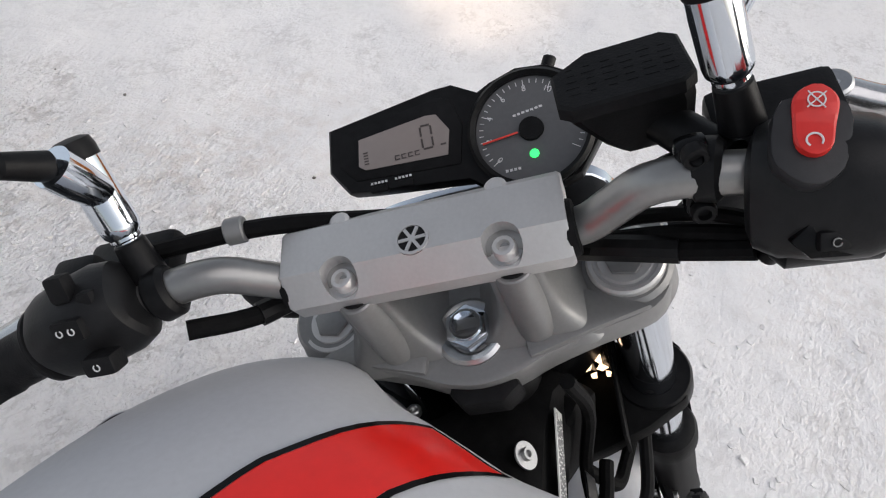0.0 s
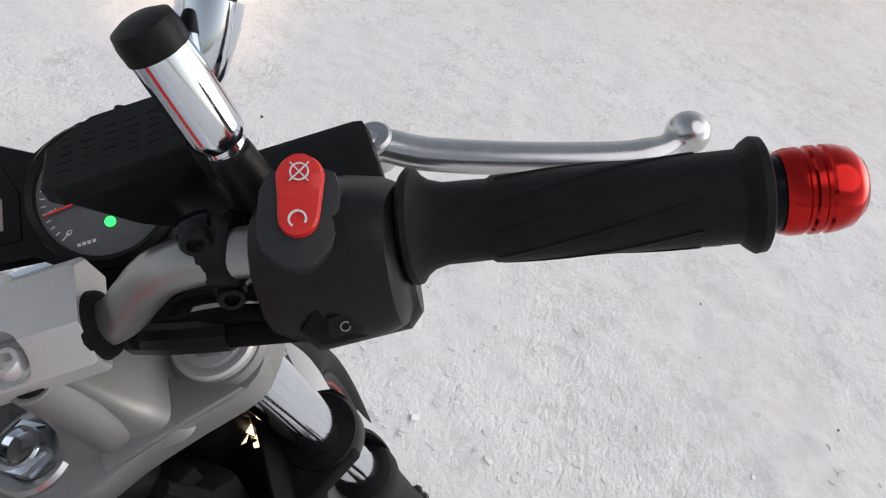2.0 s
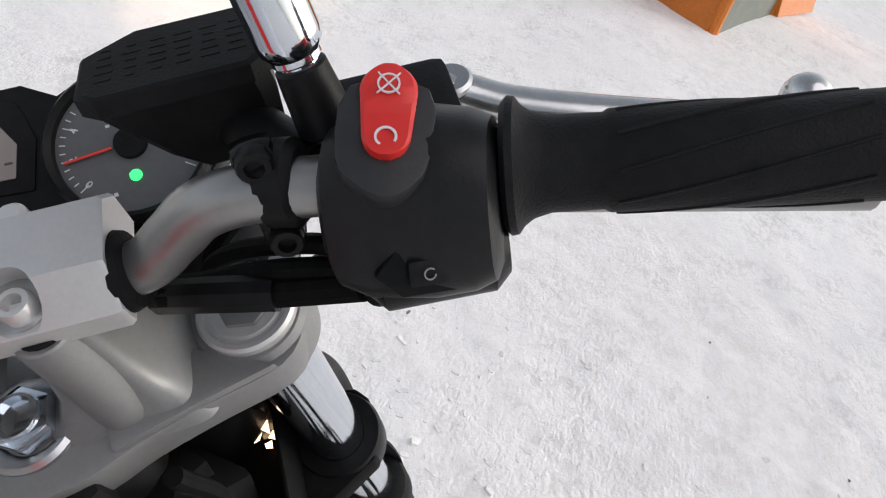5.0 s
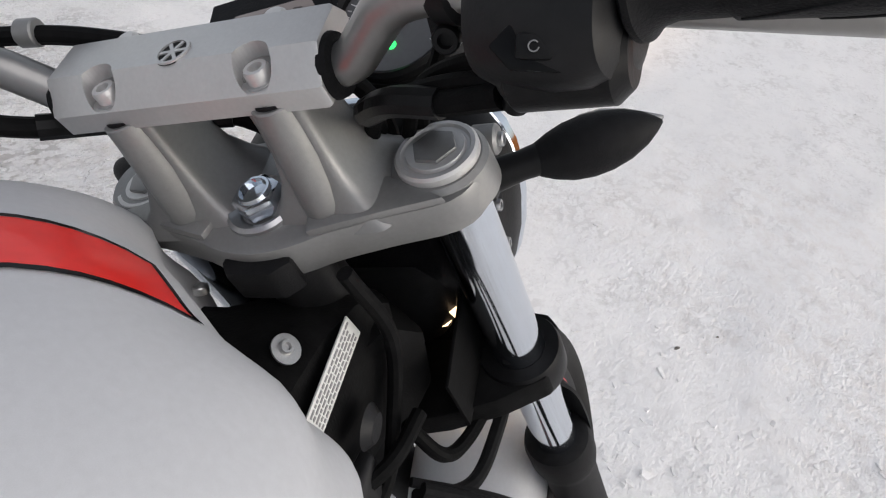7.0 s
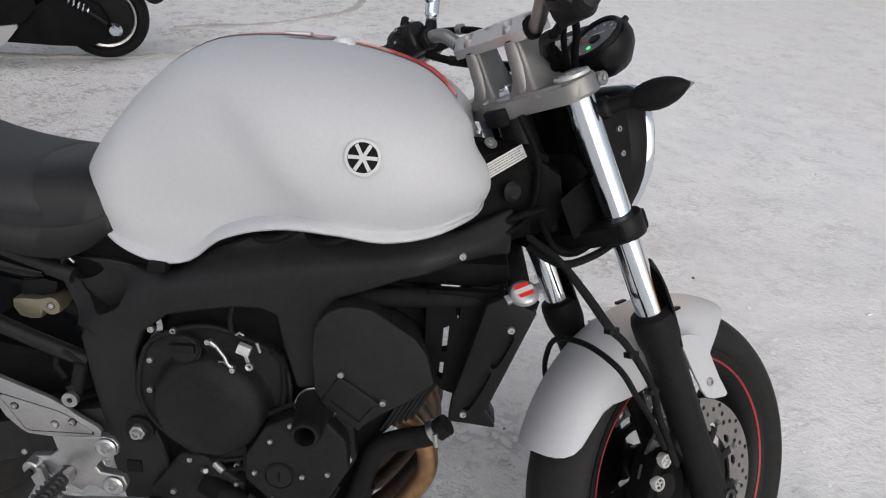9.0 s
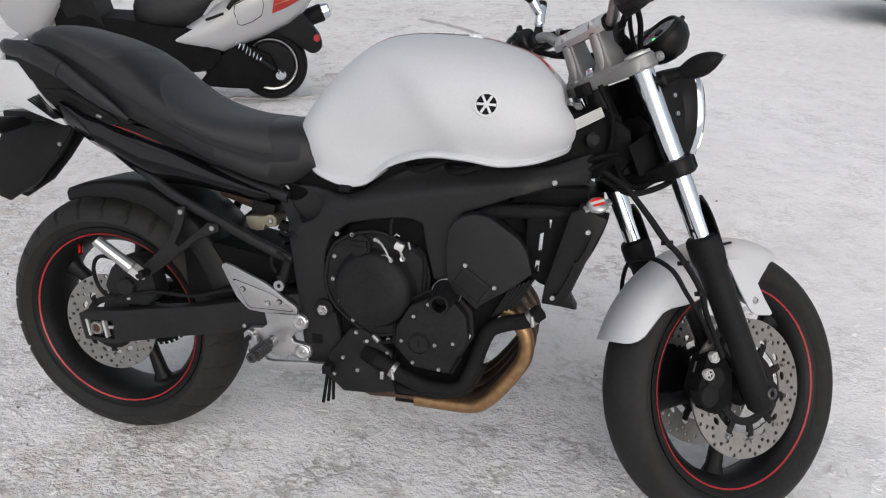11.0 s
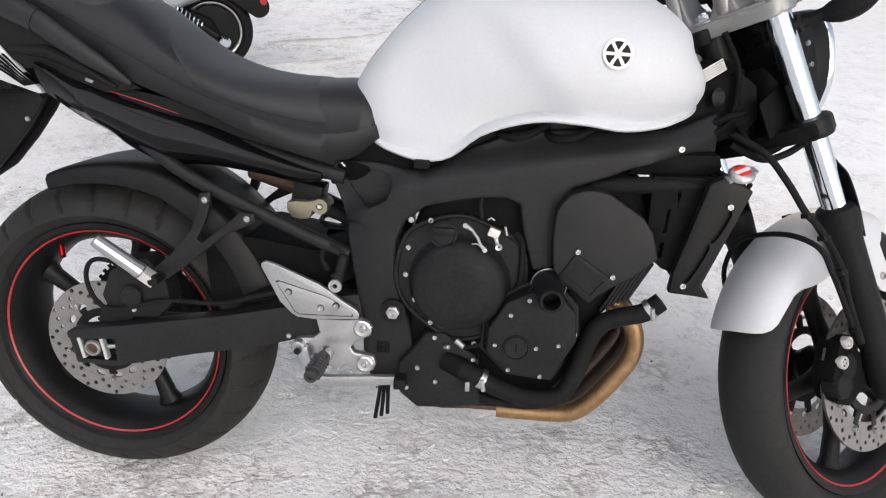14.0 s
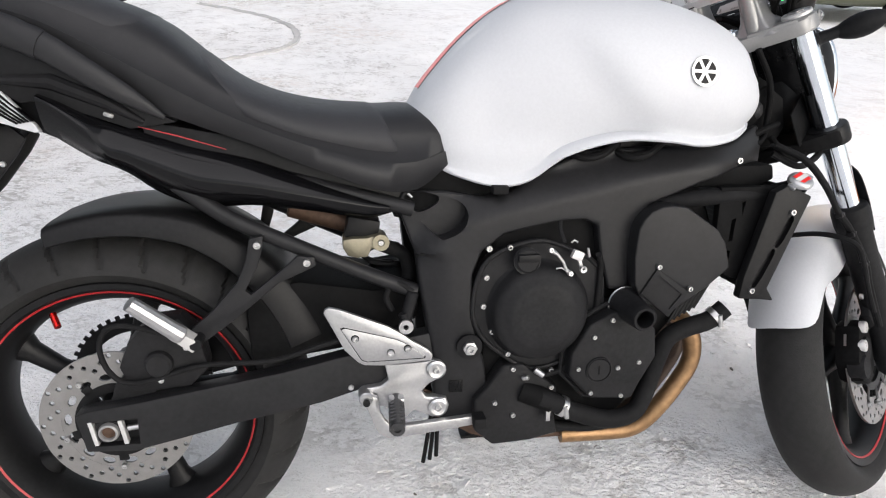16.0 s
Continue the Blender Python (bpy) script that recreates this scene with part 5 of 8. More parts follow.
def tank_half(x, n=18):
    """Right half section from the crown to the flanged lower lip."""
    zt, yw, zw, zl, yl = (tank_at(x, k) for k in ("top", "wide", "zw", "low", "lowy"))
    pts = []
    for k in range(n + 1):
        a = math.pi / 2 * k / n
        pts.append((-yw * math.sin(a) ** 0.92, zw + (zt - zw) * math.cos(a) ** 0.86))
    for k in range(1, 7):
        t = k / 6 * 0.86
        pts.append((-(yw + (yl - 0.006 - yw) * (k / 6) ** 2), zw + (zl - zw) * t))
    pts = [(min(-0.001, y + knee(x, z)) if k > 4 else y, z) for k, (y, z) in enumerate(pts)]
    pts.append((-(yl - 0.005), zl + (zw - zl) * 0.10))
    pts.append((-(yl + 0.001), zl + 0.004))
    pts.append((-(yl + 0.002), zl))
    pts.append((-(yl - 0.001), zl - 0.003))
    pts.append((-(yl - 0.014), zl - 0.002))
    return pts


def tank_top(x, y):
    """Height of the tank's skin at (x, y)."""
    p = tank_half(x, 40)
    for (y0, z0), (y1, z1) in zip(p, p[1:]):
        if -y0 <= abs(y) <= -y1 and y1 != y0:
            return z0 + (z1 - z0) * (abs(y) + y0) / (y0 - y1)
    return p[0][1]


def tank_nose(x, z):
    """The tank's front edge waves in under the yoke and out again above its lip."""
    return ease(1.00, 1.08, x) * (0.008 * math.sin((z - 0.800) / 0.075 * math.pi) if z < 0.875 else -0.008 * math.sin((z - 0.875) / 0.05 * math.pi) * (z < 0.925))


def tank_notch(x, y):
    """The front of the tank is hollowed in the middle to clear the steering."""
    return 0.024 * ease(0.96, 1.08, x) * (1 - ease(0.035, 0.115, abs(y)))


rings = []
for k in range(57):
    x = 0.480 + (1.080 - 0.480) * (0.5 - 0.5 * math.cos(math.pi * k / 56)) ** 0.98
    h = tank_half(x)
    rings.append([(x + tank_nose(x, z) - tank_notch(x, y), y, z) for y, z in h] + [(x + tank_nose(x, z) - tank_notch(x, y), -y * 0.94, z) for y, z in reversed(h[1:])])
tank = b("fuel_tank", loft(rings), SILVER, None, "glossy silver fuel tank with a red stripe", 50)
b("tank_mount", box((0.622, -0.140, 0.706), (0.026, 0.022, 0.014), 0.003), RUBBER, tank)


def stripe(x0, x1, ya, yb, lift, n=40, w=8):
    """A decal that follows the tank's crown; ya(x), yb(x) are its edges."""
    bm = bmesh.new()
    rows = []
    for i in range(n + 1):
        x = x0 + (x1 - x0) * i / n
        rows.append([bm.verts.new((x - tank_notch(x, y), y, tank_top(x, y) + lift)) for y in [ya(x) + (yb(x) - ya(x)) * j / w for j in range(w + 1)]])
    for r0, r1 in zip(rows, rows[1:]):
        for j in range(w):
            bm.faces.new((r0[j], r0[j + 1], r1[j + 1], r1[j]))
    return bm


def edge_l(x):
    return 0.032 - 0.28 * max(0.0, x - 0.93)


def edge_r(x):
    return -0.022 - 0.30 * max(0.0, x - 0.955)


b("tank_stripe", stripe(0.505, 1.038, edge_r, edge_l, 0.0012), RED, tank, "red racing stripe")
b("stripe_border", stripe(0.505, 1.040, lambda x: edge_l(x), lambda x: edge_l(x) + 0.004, 0.0014, w=2), BLACK_GLOSS, tank)
b("stripe_border", stripe(0.505, 1.040, lambda x: edge_r(x) - 0.004, lambda x: edge_r(x), 0.0014, w=2), BLACK_GLOSS, tank)
# an oval mark on the stripe and a lump of crusted snow across it
ring_pts = [(0.886 + 0.021 * math.cos(a), 0.006 + 0.0060 * math.sin(a)) for a in [2 * math.pi * k / 28 for k in range(29)]]
b("stripe_border", stripe(1.038, 1.0415, lambda x: edge_r(x) - 0.004, lambda x: edge_l(x) + 0.004, 0.0014, n=2), BLACK_GLOSS, tank)
b("stripe_oval", tube([(x, y, tank_top(x, y) + 0.0020) for x, y in ring_pts], 0.0009, 6), LABEL, tank, "pale oval outline decal")
crust = []
lump = random.Random(3)
for i in range(9):
    x = 0.846 + 0.030 * i / 8
    row = []
    for j in range(13):
        y = -0.036 + 0.072 * j / 12 + 0.004 * math.sin(i * 1.7)
        edge = min(1.0, min(i, 8 - i) / 1.5, min(j, 12 - j) / 1.5)
        row.append((x, y, tank_top(x, y) + 0.0006 + edge * (0.0030 + 0.0035 * lump.random())))
    crust.append(row + [(p[0], p[1], tank_top(p[0], p[1]) - 0.002) for p in row[::-1]])
b("snow_crust", loft(crust), FROST, tank, "crusted white snow stuck to the tank", 60)
cap_z = tank_top(0.80, 0) - 0.0075
cap = b("fuel_cap", lathe([(0, 0.006), (0.030, 0.006), (0.034, 0.004), (0.036, 0.0065), (0.044, 0.0065), (0.050, 0.003), (0.053, 0.0), (0.053, -0.01), (0, -0.01)], 48, along((0.800, 0, cap_z), (-0.02, 0, 1))), ALLOY, tank, "round alloy fuel filler cap")
b("cap_key_cover", box((0.790, 0, cap_z + 0.009), (0.040, 0.022, 0.006), 0.003), STEEL, cap)
for k in range(5):
    a = 2 * math.pi * k / 5
    bolt(cap, (0.80 + 0.040 * math.cos(a), 0.040 * math.sin(a), cap_z + 0.005), (0, 0, 1), 0.5)
# round badges on the tank's flanks
for sgn in (-1, 1):
    e = along((0.916, sgn * 0.2085, 0.893), Vector((0.06, sgn, 0.20)))
    round_emblem(e, 0.0225, tank, STEEL, BLACK_GLOSS, STEEL)

# ---- seat ----
SX = [-0.175, -0.15, -0.09, -0.03, 0.04, 0.11, 0.17, 0.21, 0.25, 0.30, 0.36, 0.43, 0.49, 0.535, 0.556]
SEATD = {
    "top": [0.985, 1.005, 1.014, 1.004, 0.986, 0.956, 0.908, 0.878, 0.858, 0.843, 0.834, 0.831, 0.832, 0.815, 0.775],
    "low": [0.970, 0.955, 0.940, 0.915, 0.872, 0.830, 0.806, 0.792, 0.778, 0.757, 0.734, 0.708, 0.706, 0.735, 0.755],
    "half": [0.050, 0.075, 0.095, 0.110, 0.122, 0.130, 0.134, 0.138, 0.144, 0.150, 0.150, 0.142, 0.128, 0.112, 0.095],
}


SEAT_LINES = {q: np.array(spline(list(zip(SX, SEATD[q])), 6)) for q in SEATD}


def seat_at(x, key):
    """A smooth read of the seat's measures along x."""
    return float(np.interp(x, SEAT_LINES[key][:, 0], SEAT_LINES[key][:, 1]))


def seat_ring(x, k=1.0, lift=0.0):
    zt, zl, hw = (seat_at(x, q) for q in ("top", "low", "half"))
    ring = []
    for i in range(25):
        a = -math.pi / 2 + math.pi * i / 24
        y = hw * math.copysign(abs(math.sin(a)) ** 0.75, math.sin(a)) * k
        z = zl + (zt - zl) * math.cos(a) ** 0.42 + lift
        if abs(y) > 0.97 * hw * k:
            z = min(z, zl + (zt - zl) * 0.35)
        ring.append((x, y, z))
    return ring + [(x, hw * 0.8, zl - 0.004), (x, -hw * 0.8, zl - 0.004)]


xs = [p[0] for p in spline([(q, 0, 0) for q in SX], 4)]
seat = b("seat", loft([seat_ring(x) for x in xs]), SEAT, None, "dark grey two-person vinyl seat", 88)


def seat_patch(x0, x1, half, lift, n=28, w=24):
    """A panel of other cloth sewn over the seat; x0(a), x1(a) are its ends round the section."""
    rows = []
    for i in range(n + 1):
        row, under = [], []
        for j in range(w + 1):
            a = -half + 2 * half * j / w
            x = x0(a) + (x1(a) - x0(a)) * i / n
            zt, zl, hw = (seat_at(x, q) for q in ("top", "low", "half"))
            p = (x, hw * math.copysign(abs(math.sin(a)) ** 0.75, math.sin(a)) * 1.006, zl + (zt - zl) * math.cos(a) ** 0.42 + lift)
            rim = min(i, n - i, j, w - j)
            p = (p[0], p[1] * (0.985 if rim == 0 else 1.0), p[2] - (0.003 if rim == 0 else 0.0))
            row.append(p)
            under.append((p[0], p[1] * 0.96, p[2] - 0.006))
        rows.append(row + under[::-1])
    return loft(rows)


b("seat_panel", seat_patch(lambda a: 0.155 + 0.085 * (abs(a) / 1.4) ** 2, lambda a: 0.425 + 0.035 * abs(a) / 1.4, 1.36, 0.0015), SEAT_TOP, seat, "lighter grey rider's panel", 60)
b("seat_panel", seat_patch(lambda a: -0.150 + 0.03 * (abs(a) / 1.2) ** 3, lambda a: 0.100 - 0.05 * (abs(a) / 1.2) ** 4, 1.22, 0.0015), SEAT_TOP, seat, "lighter grey pillion panel", 60)

# ---- tail ----
def plate_loft(pts, lean):
    """A side panel: an outline in x, z with y from lean(x, z)."""
    bm = prism(pts, -0.006, 0.006, 0.0015)
    for v in bm.verts:
        v.co.y += lean(v.co.x, v.co.z)
    return bm


for sgn in (-1, 1):
    def bow(y0):
        return lambda x, z: sgn * (y0 + 0.010 * math.sin((x + 0.05) * 6.3))

    stations = [(-0.050, 0.852, 0.848, 0.800), (-0.023, 0.842, 0.832, 0.779), (0.011, 0.828, 0.802, 0.756), (0.037, 0.818, 0.772, 0.745), (0.061, 0.810, 0.766, 0.732), (0.089, 0.803, 0.755, 0.709), (0.119, 0.795, 0.742, 0.692), (0.157, 0.783, 0.727, 0.679), (0.204, 0.768, 0.720, 0.681), (0.247, 0.752, 0.714, 0.682), (0.331, 0.721, 0.697, 0.672), (0.408, 0.694, 0.682, 0.660), (0.446, 0.681, 0.677, 0.668)]
    rings = []
    for x, zt, zc, zb in spline(stations, 4):
        y0 = 0.131 + 0.010 * math.sin((x + 0.05) * 6.3)
        out = [(zt, -0.75), (zt - 0.25 * (zt - zc), -0.42), (zt - 0.55 * (zt - zc), -0.17), (zc + 0.15 * (zt - zc), -0.03), (zc - 0.05 * (zc - zb), 0.0), (zc - 0.30 * (zc - zb), -0.12), (zc - 0.65 * (zc - zb), -0.38), (zb, -0.75)]
        wide = (zt - zb) * 0.55
        ring = [(x, sgn * (y0 + k * wide), z) for z, k in out]
        rings.append(ring + [(px, py - sgn * 0.008, pz) for px, py, pz in ring[::-1]])
    sp = b("side_cover", loft(rings), PANEL_GLOSS, None, "glossy black swept side cover under the seat", 50)
    b("red_pinstripe", tube([(0.085, sgn * 0.136, 0.8065), (0.14, sgn * 0.140, 0.793), (0.205, sgn * 0.141, 0.7735)], [0.0005, 0.0010, 0.0005], 8), RIM_RED, sp, "thin red pinstripe")
    inner = [(0.135, 0.812), (0.07, 0.802), (-0.01, 0.830), (-0.045, 0.842), (-0.075, 0.838), (-0.110, 0.862), (-0.13, 0.89), (-0.165, 0.935), (-0.15, 0.960), (-0.08, 0.93), (0.0, 0.885), (0.08, 0.84)]
    tl = b("tail_panel", plate_loft(inner, lambda x, z: sgn * (0.108 + 0.04 * (x + 0.1))), BLACK, None, "black plastic tail side panel")
    b("panel_rib", tube([(-0.10, sgn * 0.112, 0.870), (-0.03, sgn * 0.117, 0.868), (0.04, sgn * 0.120, 0.840), (0.09, sgn * 0.121, 0.812)], [0.006, 0.012, 0.010, 0.004], 10), BLACK_MATT, tl)
    b("seat_catch", box((0.042, sgn * 0.121, 0.822), (0.014, 0.006, 0.006), 0.002, Matrix.Rotation(radians(20), 3, "Y")), ALLOY, tl, "small grey seat catch")
    rail = spline([(0.120, 0.130, 0.819, 0.004), (0.085, 0.134, 0.843, 0.012), (0.05, 0.138, 0.866, 0.0165), (0.0, 0.138, 0.899, 0.0185), (-0.03, 0.134, 0.917, 0.0195), (-0.09, 0.122, 0.941, 0.0205), (-0.150, 0.106, 0.956, 0.0185), (-0.205, 0.086, 0.962, 0.0165), (-0.238, 0.045, 0.964, 0.0150), (-0.245, 0.0, 0.964, 0.0150)], 5)
    rr = tube_rings([(x, sgn * y, z) for x, y, z, r in rail], [r for *_, r in rail], 16)
    rr = [[(q[0], c[1] + (q[1] - c[1]) * 0.6, q[2]) for q in ring] for ring, c in zip(rr, [(x, sgn * y, z) for x, y, z, r in rail])]
    gr = b("grab_rail", loft(rr), SEAT, tl, "black rubber-wrapped pillion grab rail")
    wrap = tube_rings([(x, sgn * y, z) for x, y, z, r in rail[20:38]], [r + 0.0015 + 0.0006 * math.sin(k * 2.4) for k, (*_, r) in enumerate(rail[20:38])], 16)
    wrap = [[(q[0], c[1] + (q[1] - c[1]) * 0.62, q[2]) for q in ring] for ring, c in zip(wrap, [(x, sgn * y, z) for x, y, z, r in rail[20:38]])]
    b("rail_wrap", loft(wrap), SEAT, gr, "wrinkled rubber sleeve")
    cowl_pts = [(-0.058, 0.796), (-0.100, 0.806), (-0.159, 0.824), (-0.240, 0.850), (-0.262, 0.870), (-0.262, 0.898), (-0.250, 0.926), (-0.203, 0.934), (-0.149, 0.918), (-0.115, 0.875), (-0.085, 0.838)]
    hug = lambda x, z: sgn * (0.113 + 0.14 * (x + 0.1) - 1.6 * (z - 0.872) ** 2 * 2.2)
    cowl = b("tail_cowl", plate_loft(rounded(cowl_pts, 3), hug), SILVER, None, "silver painted tail cowl with black slashes")
    for k in range(5):
        x0, z0 = -0.148 + 0.0085 * k, 0.849 + 0.003 * k
        b("slash_decal", plate_loft([(x0, z0), (x0 + 0.0032, z0 + 0.0020), (x0 + 0.064 - 0.003 * k, z0 - 0.040 - 0.002 * k), (x0 + 0.061 - 0.003 * k, z0 - 0.042 - 0.002 * k)], lambda x, z: hug(x, z) + sgn * 0.0030), BLACK_GLOSS, cowl)
b("tail_core", bevelled(loft([[(x, y * hw, z0 if q < 0 else z1) for y, q in ((-1, -1), (-1, 1), (1, 1), (1, -1))] for x, hw, z0, z1 in ((0.12, 0.10, 0.74, 0.84), (0.0, 0.10, 0.77, 0.91), (-0.12, 0.085, 0.82, 0.955), (-0.24, 0.06, 0.845, 0.95))]), 0.01), BLACK, None, "black tail unit core")
b("seat_base", prism([(0.08, 0.815), (0.20, 0.792), (0.30, 0.758), (0.43, 0.712), (0.475, 0.702), (0.45, 0.664), (0.30, 0.700), (0.10, 0.74)], -0.112, 0.112, 0.004), BLACK, None, "black plastic base under the seat")
# rear mudguard and plate holder
FLANK = [(-0.13, 0.800), (-0.108, 0.779), (-0.125, 0.752), (-0.170, 0.697), (-0.225, 0.640), (-0.310, 0.588), (-0.345, 0.600), (-0.345, 0.690), (-0.300, 0.775), (-0.20, 0.800)]
rear_guard = b("rear_mudguard", bevelled(loft([[(x + d, y * hw, z) for y, d in ((-1, 0), (1, 0), (1, -0.03), (-1, -0.03))] for x, hw, z in ((-0.110, 0.020, 0.800), (-0.135, 0.020, 0.765), (-0.170, 0.022, 0.715), (-0.250, 0.030, 0.635), (-0.290, 0.032, 0.605))]), 0.004), BLACK, None, "black rear mudguard carrying the plate holder")
for y0, y1 in ((-0.032, -0.022), (0.022, 0.032)):
    b("mudguard_flank", prism(FLANK, y0, y1, 0.004), BLACK, rear_guard)
b("tail_bracket", box((-0.195, 0, 0.808), (0.12, 0.15, 0.022), 0.006), BLACK, rear_guard)
for sgn in (-1, 1):
    b("rear_indicator", tube([(-0.20, sgn * 0.06, 0.795), (-0.21, sgn * 0.13, 0.79), (-0.215, sgn * 0.20, 0.788)], [0.010, 0.02, 0.006], 14), BLACK, rear_guard, "black rear turn indicator")
    bolt(rear_guard, (-0.145, sgn * 0.032, 0.74), (0, sgn, 0), 0.8, BOLT_DARK)

# ---- subframe, hugger, swingarm ----
for sgn in (-1, 1):
    sub = b("subframe_tube", tube([(0.490, sgn * 0.118, 0.532), (0.40, sgn * 0.120, 0.570), (0.30, sgn * 0.120, 0.616), (0.20, sgn * 0.118, 0.664), (0.12, sgn * 0.110, 0.72)], 0.0125, 14, 4), FRAME_BLACK, None, "black steel subframe tube")
    b("subframe_rail", tube([(0.485, sgn * 0.118, 0.672), (0.38, sgn * 0.112, 0.700), (0.25, sgn * 0.108, 0.735), (0.1, sgn * 0.10, 0.78)], 0.0125, 12, 4), FRAME_BLACK, sub)
    tri = [(0.250, 0.640), (0.228, 0.636), (0.221, 0.600), (0.205, 0.565), (0.165, 0.520), (0.132, 0.492), (0.132, 0.472), (0.152, 0.470), (0.200, 0.505), (0.270, 0.562), (0.328, 0.588), (0.326, 0.603), (0.300, 0.606), (0.285, 0.592), (0.226, 0.545), (0.218, 0.552), (0.238, 0.590), (0.246, 0.615)]
    br = b("pillion_peg_bracket", prism(tri, sgn * 0.128, sgn * 0.140, 0.003), FRAME_BLACK, None, "black pillion footrest bracket")
    for x, z in ((0.240, 0.626), (0.314, 0.595)):
        bolt(br, (x, sgn * 0.140, z), (0, sgn, 0), 1.25)
    a0, a1 = Vector((0.123, sgn * 0.166, 0.493)), Vector((0.060, sgn * 0.194, 0.559))
    peg = b("pillion_peg", lathe([(0, 0), (0.0125, 0), (0.0146, 0.003), (0.0148, 0.010), (0.0136, 0.016), (0.0134, 0.055), (0.0124, (a1 - a0).length - 0.005), (0.0115, (a1 - a0).length), (0, (a1 - a0).length)], 12, along(a0, a1 - a0)), HANGER, None, "folded-up cast alloy pillion footrest", 25)
    rt_p = Vector((0, 0, 1)).rotation_difference(a1 - a0).to_matrix()
    b("peg_root", box(a0 - (a1 - a0).normalized() * 0.014, (0.020, 0.022, 0.030), 0.002, rt_p), CAP_STEEL, peg, "square bare steel root")
    b("peg_hinge", rod(Vector((0.142, sgn * 0.138, 0.478)), Vector((0.142, sgn * 0.172, 0.478)), 0.010, seg=18, bevel=0.002), BLACK_MATT, peg)


def hugger():
    rings = []
    for i in range(25):
        t = i / 24
        a = radians(104 - 81 * t)
        r = 0.346 + 0.030 * min(1, t / 0.45) - 0.012 * max(0, t - 0.6)
        drop = 0.030 + 0.035 * t
        ring = []
        for x, d in ((-1.02, drop), (-1.0, 0.012), (-0.9, 0.003), (-0.5, 0), (0, 0), (0.5, 0), (0.9, 0.003), (1.0, 0.012), (1.02, drop)):
            ring.append(((r - d) * math.cos(a), x * 0.100, 0.315 + (r - d) * math.sin(a)))
        for x, d in ((1.0, drop), (0.97, 0.014), (0, 0.004), (-0.97, 0.014), (-1.0, drop)):
            ring.append(((r - d - 0.003) * math.cos(a), x * 0.096, 0.315 + (r - d - 0.003) * math.sin(a)))
        rings.append(ring)
    return loft(rings)


b("rear_hugger", hugger(), BLACK, None, "black plastic rear tyre hugger", 50)
arm = [(-0.058, 0.352), (-0.046, 0.287), (0.028, 0.283), (0.10, 0.299), (0.19, 0.320), (0.327, 0.346), (0.40, 0.368), (0.56, 0.405), (0.60, 0.44), (0.56, 0.470), (0.45, 0.452), (0.376, 0.430), (0.267, 0.406), (0.126, 0.383), (0.035, 0.368), (-0.04, 0.358)]
for sgn in (-1, 1):
    sw = b("swingarm", prism(arm, sgn * 0.100, sgn * 0.136, 0.004), FRAME_BLACK, None, "satin black box-section swingarm")
    carve(sw, [prism([(-0.040, 0.338), (-0.032, 0.296), (0.036, 0.296), (0.036, 0.342)], sgn * 0.112, sgn * 0.16, 0)])
    b("axle_block", box((-0.010, sgn * 0.121, 0.319), (0.040, 0.024, 0.036), 0.004), ENGINE_BLACK, sw)
    for x in (-0.033, 0.012):
        b("adjuster_plate", box((x, sgn * 0.131, 0.319), (0.0065, 0.012, 0.043), 0.001, Matrix.Rotation(radians(-10), 3, "Y")), CLAMP, sw, "bare alloy chain adjuster plate")
    b("axle_nut", lathe([(0.0105, -0.006), (0.0105, 0.004), (0.0118, 0.006), (0.0150, 0.005), (0.0165, 0.0), (0.0165, -0.006)], 28, along((-0.010, sgn * 0.134, 0.320), (0, sgn, 0)), close=True), ALLOY, sw)
    b("axle_bore", rod((-0.010, sgn * 0.120, 0.320), (-0.010, sgn * 0.1335, 0.320), 0.0107, seg=24), BROWN, sw)
    b("adjuster_bolt", rod((0.018, sgn * 0.128, 0.322), (0.036, sgn * 0.128, 0.324), 0.005, seg=12), BOLT, sw)
    bolt(sw, (0.378, sgn * 0.136, 0.372), (0, sgn, 0), 0.8, BOLT_DARK)
b("swingarm_bridge", box((0.45, 0, 0.43), (0.09, 0.22, 0.055), 0.012), FRAME_BLACK)
# rear caliper
rc = b("rear_caliper", bevelled(prism([(0.030, 0.380), (0.012, 0.425), (0.030, 0.468), (0.060, 0.500), (0.110, 0.505), (0.140, 0.470), (0.150, 0.415), (0.120, 0.385)], -0.122, -0.070, 0.0), 0.008), ENGINE_BLACK, None, "black rear brake caliper")
b("piston_body", rod((0.075, -0.105, 0.430), (0.075, -0.136, 0.430), 0.024, 0.021, 28, 0.004), ENGINE_BLACK, rc)
b("caliper_bracket", prism([(-0.02, 0.33), (0.0, 0.39), (0.05, 0.44), (0.08, 0.40), (0.03, 0.33)], -0.108, -0.098, 0.003), ENGINE_BLACK, rc)
b("rear_brake_hose", tube([(0.10, -0.125, 0.478), (0.02, -0.128, 0.500), (-0.010, -0.125, 0.470), (0.0, -0.125, 0.42), (0.04, -0.128, 0.40), (0.14, -0.13, 0.425), (0.25, -0.134, 0.428), (0.33, -0.135, 0.45), (0.42, -0.13, 0.47)], 0.0045, 10, 6), RUBBER, rc)
for x, z in ((0.075, 0.400), (0.118, 0.455)):
    bolt(rc, (x, -0.122, z), (0, -1, 0), 0.8, BOLT_DARK)
b("inner_guard", prism([(0.21, 0.54), (0.215, 0.405), (0.40, 0.43), (0.50, 0.48), (0.49, 0.54), (0.42, 0.53), (0.30, 0.55)], -0.098, 0.098, 0.01), DEEP, None, "black plastic inner mudguard")

